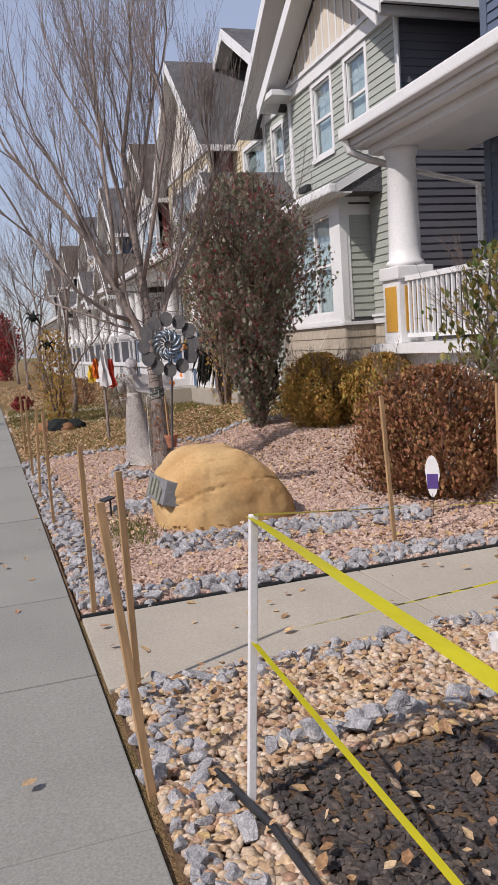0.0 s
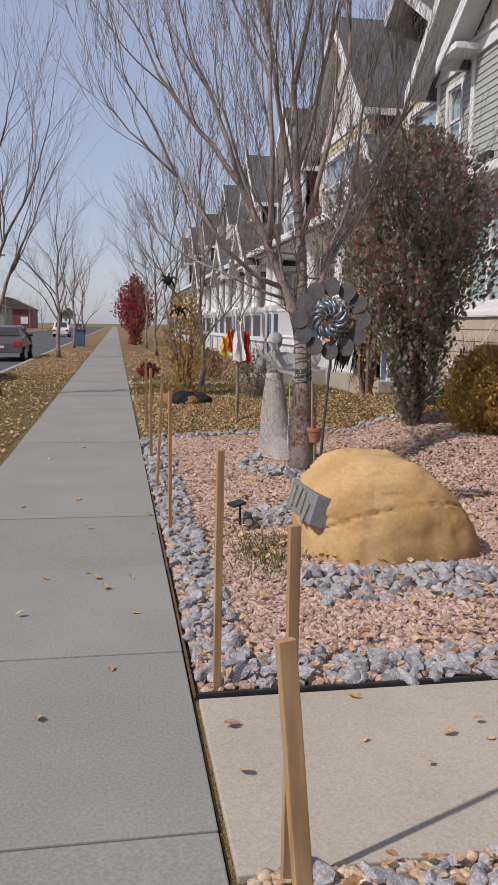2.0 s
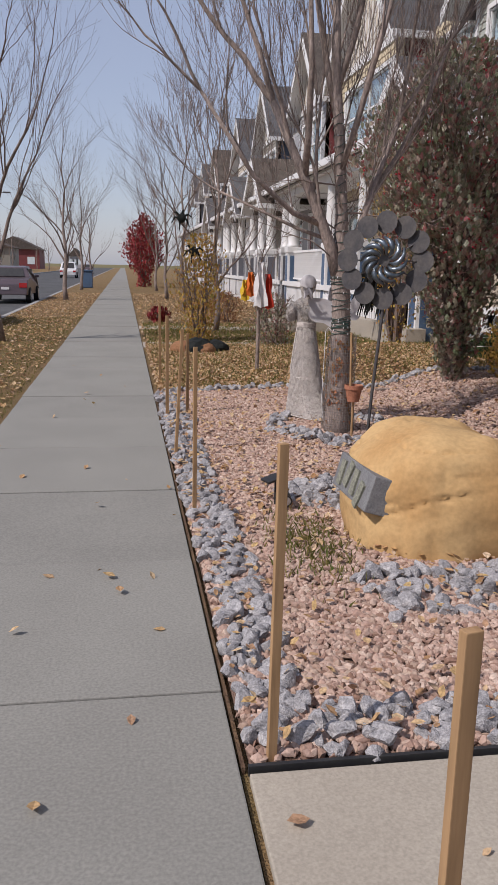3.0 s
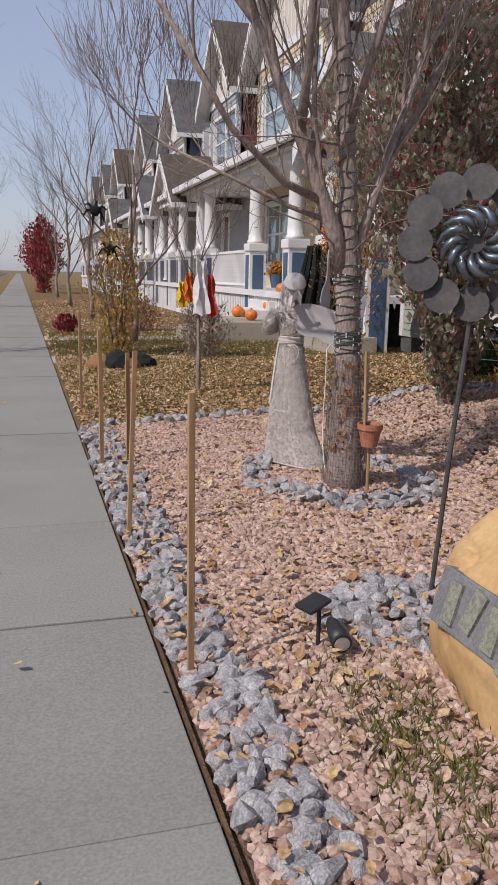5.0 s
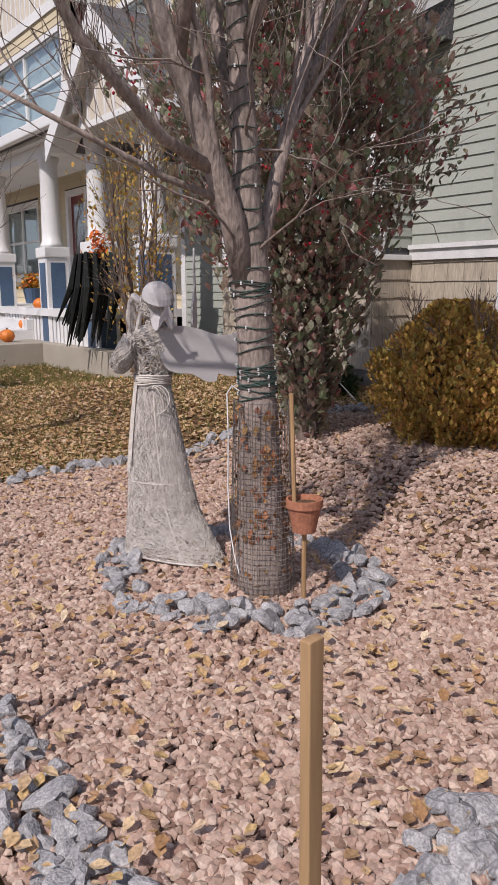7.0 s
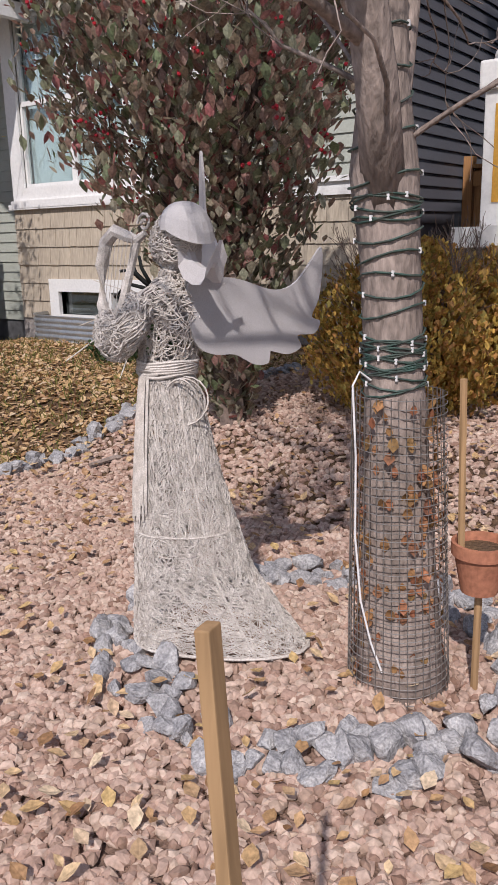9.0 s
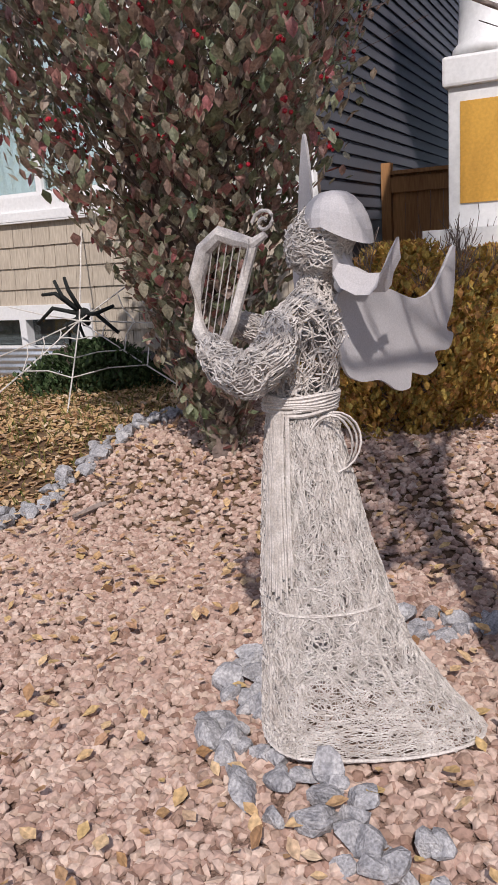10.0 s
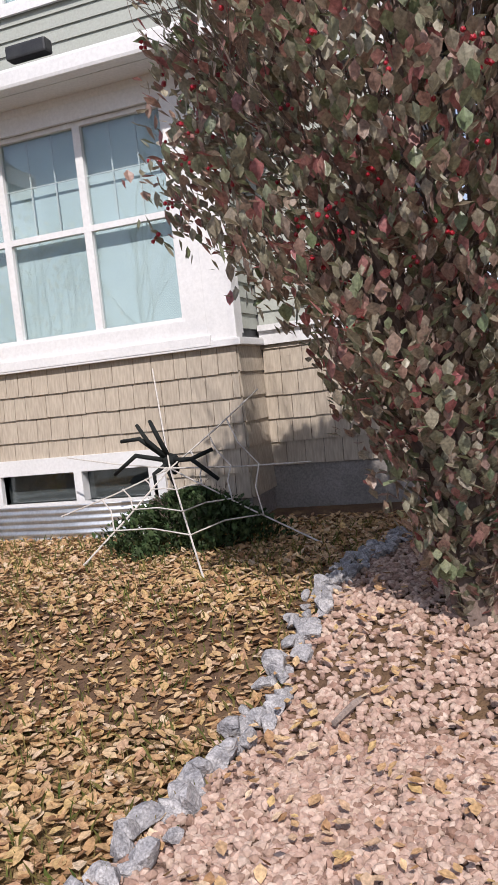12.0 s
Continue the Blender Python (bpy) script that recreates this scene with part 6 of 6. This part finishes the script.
part("hub", disc(0.035, 0, 0, 0.0, 0, hm), M_steel, spin)

solar = thing("solar_spotlight", "small black solar spotlight on a ground stake", "garden light", (0.66, 8.0, 0))
part("stake", Shape().tube([(0.60, 7.93, -0.05), (0.60, 7.93, 0.17)], 0.009, 8), M_black, solar)
panel_m = Matrix.Translation((0.575, 7.93, 0.175)) @ Euler((0.10, -0.16, 0.5)).to_matrix().to_4x4()
part("solar_panel", Shape().box(-0.06, 0.06, -0.042, 0.042, 0, 0.016, panel_m), M_black, solar, bevel=0.004)
hood = Shape()
hood.smooth = True
hood.tube([(0.640, 7.795, 0.075), (0.645, 7.85, 0.085), (0.648, 7.91, 0.10), (0.65, 7.94, 0.105)], [0.037, 0.036, 0.026, 0.012], 20)
part("lamp_head", hood, M_black, solar)
part("bezel", Shape().tube([(0.6395, 7.788, 0.0738), (0.640, 7.798, 0.0755)], 0.039, 20), M_black, solar)
part("lens", Shape().tube([(0.639, 7.785, 0.073), (0.6394, 7.7885, 0.0738)], 0.030, 20), M_metal, solar)

pot = thing("flower_pot", "terracotta pot held on a thin pole", "flower pot", (1.62, 9.75, 0))
part("pot", Shape().lathe([(0.05, 0.36), (0.072, 0.47), (0.08, 0.47), (0.08, 0.505), (0.070, 0.505), (0.066, 0.48), (0.02, 0.47)], (1.62, 9.75, 0), 24), M_terra, pot)
part("soil", Shape().lathe([(0.066, 0.482), (0.001, 0.488)], (1.62, 9.75, 0), 20), M_soil, pot)
part("pole", Shape().tube([(1.62, 9.75, -0.05), (1.62, 9.75, 0.37)], 0.011, 8), M_wood, pot)
part("upright", Shape().tube([(1.605, 9.80, 0.48), (1.595, 9.81, 0.95)], 0.010, 8), M_wood, pot)

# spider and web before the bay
# same stretch as the porch house, fitted to the camera's view
view_fit((5.14 - 1.2 * 4.95, 1.2), (11.19 - 1.127 * 10.72, 1.127), (0.0, 1.14))
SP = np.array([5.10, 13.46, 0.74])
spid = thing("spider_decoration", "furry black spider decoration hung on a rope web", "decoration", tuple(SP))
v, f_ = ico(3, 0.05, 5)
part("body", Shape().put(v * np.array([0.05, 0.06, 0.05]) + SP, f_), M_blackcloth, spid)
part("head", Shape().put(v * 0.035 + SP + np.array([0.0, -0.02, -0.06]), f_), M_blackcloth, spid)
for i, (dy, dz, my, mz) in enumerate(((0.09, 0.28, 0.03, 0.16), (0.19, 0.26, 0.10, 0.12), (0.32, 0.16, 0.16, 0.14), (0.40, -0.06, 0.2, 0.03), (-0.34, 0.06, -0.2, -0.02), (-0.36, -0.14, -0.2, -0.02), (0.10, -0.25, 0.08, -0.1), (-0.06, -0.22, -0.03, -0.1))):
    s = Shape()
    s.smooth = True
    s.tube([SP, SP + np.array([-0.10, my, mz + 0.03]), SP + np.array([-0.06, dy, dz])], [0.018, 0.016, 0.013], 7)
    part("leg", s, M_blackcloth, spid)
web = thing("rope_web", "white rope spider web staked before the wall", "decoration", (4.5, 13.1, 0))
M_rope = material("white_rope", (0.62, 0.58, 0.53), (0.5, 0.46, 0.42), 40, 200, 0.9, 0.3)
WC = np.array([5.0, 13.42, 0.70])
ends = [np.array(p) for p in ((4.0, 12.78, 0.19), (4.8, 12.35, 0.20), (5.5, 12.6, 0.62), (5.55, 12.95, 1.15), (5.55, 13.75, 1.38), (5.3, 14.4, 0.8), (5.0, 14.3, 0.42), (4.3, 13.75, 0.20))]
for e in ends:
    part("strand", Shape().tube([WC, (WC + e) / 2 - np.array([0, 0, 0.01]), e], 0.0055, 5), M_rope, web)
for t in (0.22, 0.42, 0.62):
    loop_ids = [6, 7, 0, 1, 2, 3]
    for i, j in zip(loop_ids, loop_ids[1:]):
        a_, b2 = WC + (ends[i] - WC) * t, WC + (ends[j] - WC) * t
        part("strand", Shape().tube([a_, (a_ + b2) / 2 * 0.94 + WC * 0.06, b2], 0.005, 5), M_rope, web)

view_fit()

# pile of dark bags on the far lawn
pile = thing("leaf_bags", "heap of dark sacks and rusty leaves by the path", "leaf pile", (0.95, 17.2, 0))
for i, (dx, dy, s_, mt) in enumerate(((0, 0, 0.3, M_blackcloth), (0.32, 0.1, 0.24, M_blackcloth), (-0.28, 0.02, 0.22, M_rustleaf), (0.1, -0.12, 0.2, M_rustleaf))):
    v, f_ = ico(3, 0.06, 80 + i)
    v[:, 2] = np.maximum(v[:, 2] * 0.75, -0.1)
    part("sack", Shape().put(v * s_ + np.array([0.95 + dx, 17.2 + dy, 0.02]), f_), mt, pile)

# steps, landing and pumpkins before the cream house
# scaled along with the row to fit the camera's view
view_fit((0.045, 1.1), (-0.27, 1.1), (0.0, 1.1))
steps = thing("front_steps", "pale concrete landing and steps with pumpkins nearby", "steps", (3.8, 19.5, 0), kind="structure")
part("landing", Shape().box(4.42, 4.78, 16.2, 19.95, -0.1, 0.36), M_path, steps, bevel=0.01)
part("landing", Shape().box(3.15, 4.78, 19.96, 22.2, -0.1, 0.36), M_path, steps, bevel=0.01)
part("step", Shape().box(2.66, 3.15, 20.15, 21.5, -0.1, 0.18), M_path, steps, bevel=0.01)
for i in range(3):
    part("step", Shape().box(4.25 + 0.28 * i, 4.9, 21.0, 22.6, 0.36 + 0.18 * i, 0.54 + 0.18 * i), M_trim, steps, bevel=0.01)


def pumpkin(x, y, z, s_):
    t = thing("pumpkin", "round orange pumpkin on the steps", "pumpkin", (x, y, z), "pumpkins")
    sh_ = Shape()
    sh_.smooth = True
    v, f_ = ico(3)
    a = np.arctan2(v[:, 1], v[:, 0])
    k_ = 1 - 0.08 * np.abs(np.sin(a * 5))
    v = v * np.column_stack([k_, k_, np.full(len(v), 0.8)])
    sh_.put(v * s_ + np.array([x, y, z + s_ * 0.78]), f_)
    part("rind", sh_, M_pumpkin, t)
    part("stem", Shape().tube([(x, y, z + s_ * 1.5), (x + 0.01, y, z + s_ * 1.75)], s_ * 0.12, 6), M_twig, t)


pumpkin(4.03, 20.6, 0.36, 0.14)
pumpkin(4.1, 21.9, 0.36, 0.15)
pumpkin(4.6, 21.3, 0.54, 0.12)
pumpkin(4.75, 20.85, 0.9, 0.13)
planter = thing("flower_planter", "grey planter with orange and yellow flowers", "planter", (4.75, 20.95, 0.9))
part("tub", Shape().lathe([(0.12, 1.0), (0.17, 1.28), (0.15, 1.28)], (4.85, 21.5, 0), 16), M_bluepanel, planter)
q = np.random.default_rng(3)
P = poses(np.column_stack([q.normal(4.85, 0.11, 260), q.normal(21.5, 0.11, 260), q.uniform(1.28, 1.55, 260)]), q.uniform(0, 6, 260), q.normal(0, 0.8, 260), np.full(260, 0.07))
flower_ob = part("flowers", Shape().many(LEAF_V, LEAF_F, P), palette("flowers", [(0.10, 0.16, 0.03), (0.6, 0.12, 0.02), (0.65, 0.35, 0.03), (0.12, 0.18, 0.04)]), planter)
tagged(flower_ob, kind="stuff")

# hanging black fringe decoration at the porch
view_fit((0.18, 1.1), (-0.05, 1.1), (-0.05, 1.22))
hang = thing("hanging_decoration", "black ragged hanging decoration with orange top on the porch", "decoration", (4.45, 17.85, 1.0))
q = np.random.default_rng(15)
for i in range(44):
    a = q.uniform(-1, 1)
    x, y = 4.25 + q.normal(0, 0.13), 17.25 + a * 0.34
    z0 = q.uniform(0.42, 0.75)
    s = Shape().tube([(x, y, 1.62), (x - 0.05, y + a * 0.15, 1.2), (x - 0.12, y + a * 0.35 + 0.3, z0)], [0.03, 0.055, 0.008], 5)
    part("rag", s, M_blackcloth, hang)
P = poses(np.column_stack([q.normal(4.3, 0.08, 160), q.normal(17.25, 0.11, 160), q.uniform(1.55, 1.9, 160)]), q.uniform(0, 6, 160), q.normal(0, 0.8, 160), np.full(160, 0.07))
tagged(part("orange_tuft", Shape().many(LEAF_V, LEAF_F, P), M_orangecloth, hang), kind="stuff")

view_fit()

# small things
sign = thing("yard_sign", "white and purple leaf-shaped sign on a wire", "sign", (2.95, 6.25, 0))
M_purple = material("purple_print", (0.10, 0.05, 0.22), (0.08, 0.04, 0.18), 8, 60, 0.5, 0)
sv = [(0.06 * math.sin(a) * (1.0 if math.cos(a) > 0 else 0.8), 0.0, 0.34 + 0.17 * math.cos(a)) for a in np.linspace(0, 6.283, 20, endpoint=False)]
sv = [(2.95 + x * 0.8, 6.25 - x * 0.6, z) for x, y, z in sv]
part("board", Shape().put(sv + [(x + 0.003, y + 0.004, z) for x, y, z in sv], [tuple(range(20)), tuple(range(20, 40))[::-1]] + [(i, 20 + i, 20 + (i + 1) % 20, (i + 1) % 20) for i in range(20)]), M_white, sign)
part("print_bar", Shape().put([(2.915, 6.272, 0.24), (2.985, 6.22, 0.24), (2.985, 6.22, 0.36), (2.915, 6.272, 0.36)], [(0, 1, 2, 3)]), M_purple, sign)
part("wire_leg", Shape().tube([(2.95, 6.252, 0.0), (2.95, 6.252, 0.2)], 0.003, 5), M_steel, sign)
solo("fallen_branch", Shape().tube([(2.7, 12.47, 0.04), (2.85, 12.42, 0.055), (3.02, 12.36, 0.045), (3.1, 12.37, 0.04)], [0.012, 0.016, 0.012, 0.006], 7), M_bark,
     "short broken branch lying on the gravel", "branch", at=(2.9, 12.4, 0.03))
for i, (hx, hy, hz) in enumerate(((0.75, 18.6, 2.35), (1.0, 18.9, 1.75))):
    hs = thing("hanging_spider", "black furry hanging spider in a young tree", "decoration", (hx, hy, hz), "hanging spiders")
    v, f_ = ico(2, 0.12, 90 + i)
    part("body", Shape().put(v * np.array([0.09, 0.07, 0.09]) + np.array([hx, hy, hz]), f_), M_blackcloth, hs)
    for k_ in range(6):
        a = k_ * 1.05 + 0.3
        part("leg", Shape().tube([(hx, hy, hz), (hx + 0.13 * math.cos(a), hy, hz + 0.10 * math.sin(a) + 0.04), (hx + 0.2 * math.cos(a), hy, hz + 0.19 * math.sin(a) - 0.04)], [0.025, 0.02, 0.01], 5), M_blackcloth, hs)
shrub("red_plant", 0.55, 24.5, 500, M_redtree, "low red plant beside the sidewalk", [(0.02, 0.2), (0.2, 0.3), (0.4, 0.15)], 0.08, 4, 61)
leaves_on("fallen_leaves", scatter(170, 0.02, 0.34, 5.4, 12.4), 0.04, 0.04, M_leaf_litter, "brown leaves caught between edging stones")

# ---------- street ----------
M_carpaint = material("mauve_car_paint", (0.16, 0.12, 0.13), (0.13, 0.10, 0.11), 1, 20, 0.3, 0, metal=0.5, amount=0.1)
M_carwhite = material("white_car_paint", (0.70, 0.70, 0.70), (0.62, 0.62, 0.62), 1, 20, 0.3, 0, amount=0.1)
M_tail = material("red_lens", (0.45, 0.02, 0.02), (0.35, 0.02, 0.02), 5, 20, 0.25, 0)
M_tyre = material("tyre_rubber", (0.02, 0.02, 0.02), (0.03, 0.03, 0.03), 5, 40, 0.85, 0.1)


def car(x, y, paint, label, tall=1.45):
    t = thing("parked_car", label, "car", (x, y, -0.13), "parked cars")
    prof = [(0.0, 0.35), (0.02, 0.75), (0.12, 0.95), (0.95, 1.02), (1.25, tall - 0.05), (1.7, tall), (2.7, tall), (3.3, 1.0), (4.3, 0.85), (4.5, 0.6), (4.5, 0.3)]
    ws = [0.82, 0.86, 0.86, 0.86, 0.68, 0.62, 0.62, 0.84, 0.82, 0.8, 0.8]
    v = [(x - w, y + a, b2 - 0.13) for (a, b2), w in zip(prof, ws)] + [(x + w, y + a, b2 - 0.13) for (a, b2), w in zip(prof, ws)]
    k_ = len(prof)
    f_ = [tuple(range(k_)), tuple(range(k_, 2 * k_))[::-1]] + [(i, k_ + i, k_ + (i + 1) % k_, (i + 1) % k_) for i in range(k_)]
    part("body", Shape().put(v, f_), paint, t, bevel=0.03)
    part("rear_window", Shape().put([(x - 0.64, y + 0.93, 0.92), (x + 0.64, y + 0.93, 0.92), (x + 0.56, y + 1.2, tall - 0.22), (x - 0.56, y + 1.2, tall - 0.22),
                                     (x - 0.64, y + 1.03, 0.92), (x + 0.64, y + 1.03, 0.92), (x + 0.56, y + 1.3, tall - 0.22), (x - 0.56, y + 1.3, tall - 0.22)],
                                    [(0, 1, 2, 3), (4, 7, 6, 5), (0, 4, 5, 1), (3, 2, 6, 7), (0, 3, 7, 4), (1, 5, 6, 2)]), M_black, t)
    for sg in (-1, 1):
        part("tail_light", Shape().box(x + sg * 0.68 - 0.15, x + sg * 0.68 + 0.15, y - 0.02, y + 0.08, 0.50, 0.68), M_tail, t, bevel=0.01)
        part("side_window", Shape().box(x + sg * 0.70 - 0.03, x + sg * 0.70 + 0.03, y + 1.35, y + 2.9, 0.95, tall - 0.25), M_black, t)
        part("mirror", Shape().box(x + sg * 0.92 - 0.08, x + sg * 0.92 + 0.08, y + 2.95, y + 3.05, 0.85, 0.97), paint, t, bevel=0.02)
        for yy in (0.8, 3.6):
            w = part("wheel", Shape().tube([(x + sg * 0.70, y + yy, 0.18), (x + sg * 0.88, y + yy, 0.18)], 0.31, 20), M_tyre, t)
            part("rim", Shape().tube([(x + sg * 0.875, y + yy, 0.18), (x + sg * 0.89, y + yy, 0.18)], 0.2, 16), M_metal, w)
    part("number_plate", Shape().box(x - 0.15, x + 0.15, y - 0.015, y + 0.03, 0.42, 0.52), M_white, t)
    return t


car(-4.9, 35.5, M_carpaint, "mauve grey sedan parked at the kerb")
car(-6.3, 92, M_carwhite, "white car farther down the road", 1.7)
car(-4.75, 21.5, M_carwhite, "pale car parked at the kerb", 1.5)
car(-6.0, 130, M_carpaint, "dark car far down the road")
bin_ = thing("refuse_bin", "dark blue wheeled refuse bin on the verge", "bin", (-2.55, 54, 0))
part("body", Shape().box(-2.85, -2.25, 53.7, 54.3, 0, 1.0), M_bluepanel, bin_, bevel=0.04)
part("lid", Shape().box(-2.9, -2.2, 53.65, 54.35, 1.0, 1.08), M_bluepanel, bin_, bevel=0.02)
lamp = thing("street_lamp", "tall dark street lamp beside the road", "street lamp", (-8.2, 88, 0))
part("pole", Shape().tube([(-13.2, 88, -0.1), (-13.2, 88, 8)], [0.09, 0.06], 8), M_steel, lamp)
part("arm", Shape().tube([(-13.2, 88, 7.9), (-12.0, 88, 8.2)], 0.04, 6), M_steel, lamp)
part("head", Shape().box(-12.1, -11.4, 87.85, 88.15, 8.12, 8.25), M_steel, lamp)
for i, (x0, x1, y0, z1, mt) in enumerate(((-34, -20, 150, 6.5, M_taupe), (-52, -37, 165, 7.5, M_grey), (-30, -19, 190, 7, M_red), (-75, -55, 180, 6, M_taupe), (-17, -13.5, 260, 6, M_grey))):
    bl = thing("far_building", "low dark house block far across the road", "house", ((x0 + x1) / 2, y0 + 5, 0))
    part("wall", Shape().box(x0, x1, y0, y0 + 12, -0.3, z1 * 0.6), mt, bl)
    xm = (x0 + x1) / 2
    part("roof", Shape().put([(x0 - 0.5, y0 - 0.5, z1 * 0.6), (x1 + 0.5, y0 - 0.5, z1 * 0.6), (xm, y0 - 0.5, z1), (x0 - 0.5, y0 + 12.5, z1 * 0.6), (x1 + 0.5, y0 + 12.5, z1 * 0.6), (xm, y0 + 12.5, z1)],
                             [(0, 1, 2), (3, 5, 4), (0, 3, 4, 1), (1, 4, 5, 2), (2, 5, 3, 0)]), M_roof_brown, bl)
    for j in range(3):
        wx = x0 + (x1 - x0) * (j + 0.5) / 3
        part("window", Shape().box(wx - 0.8, wx + 0.8, y0 - 0.05, y0 + 0.02, 1.0, 2.6), M_sky_blind, bl)
for i in range(10):
    bare_tree(-14.5 - (i % 3) * 4, 60 + i * 17, 7.0, 100 + i, "bare tree across the road", 6, 2, 0.1, "bare trees across the road")
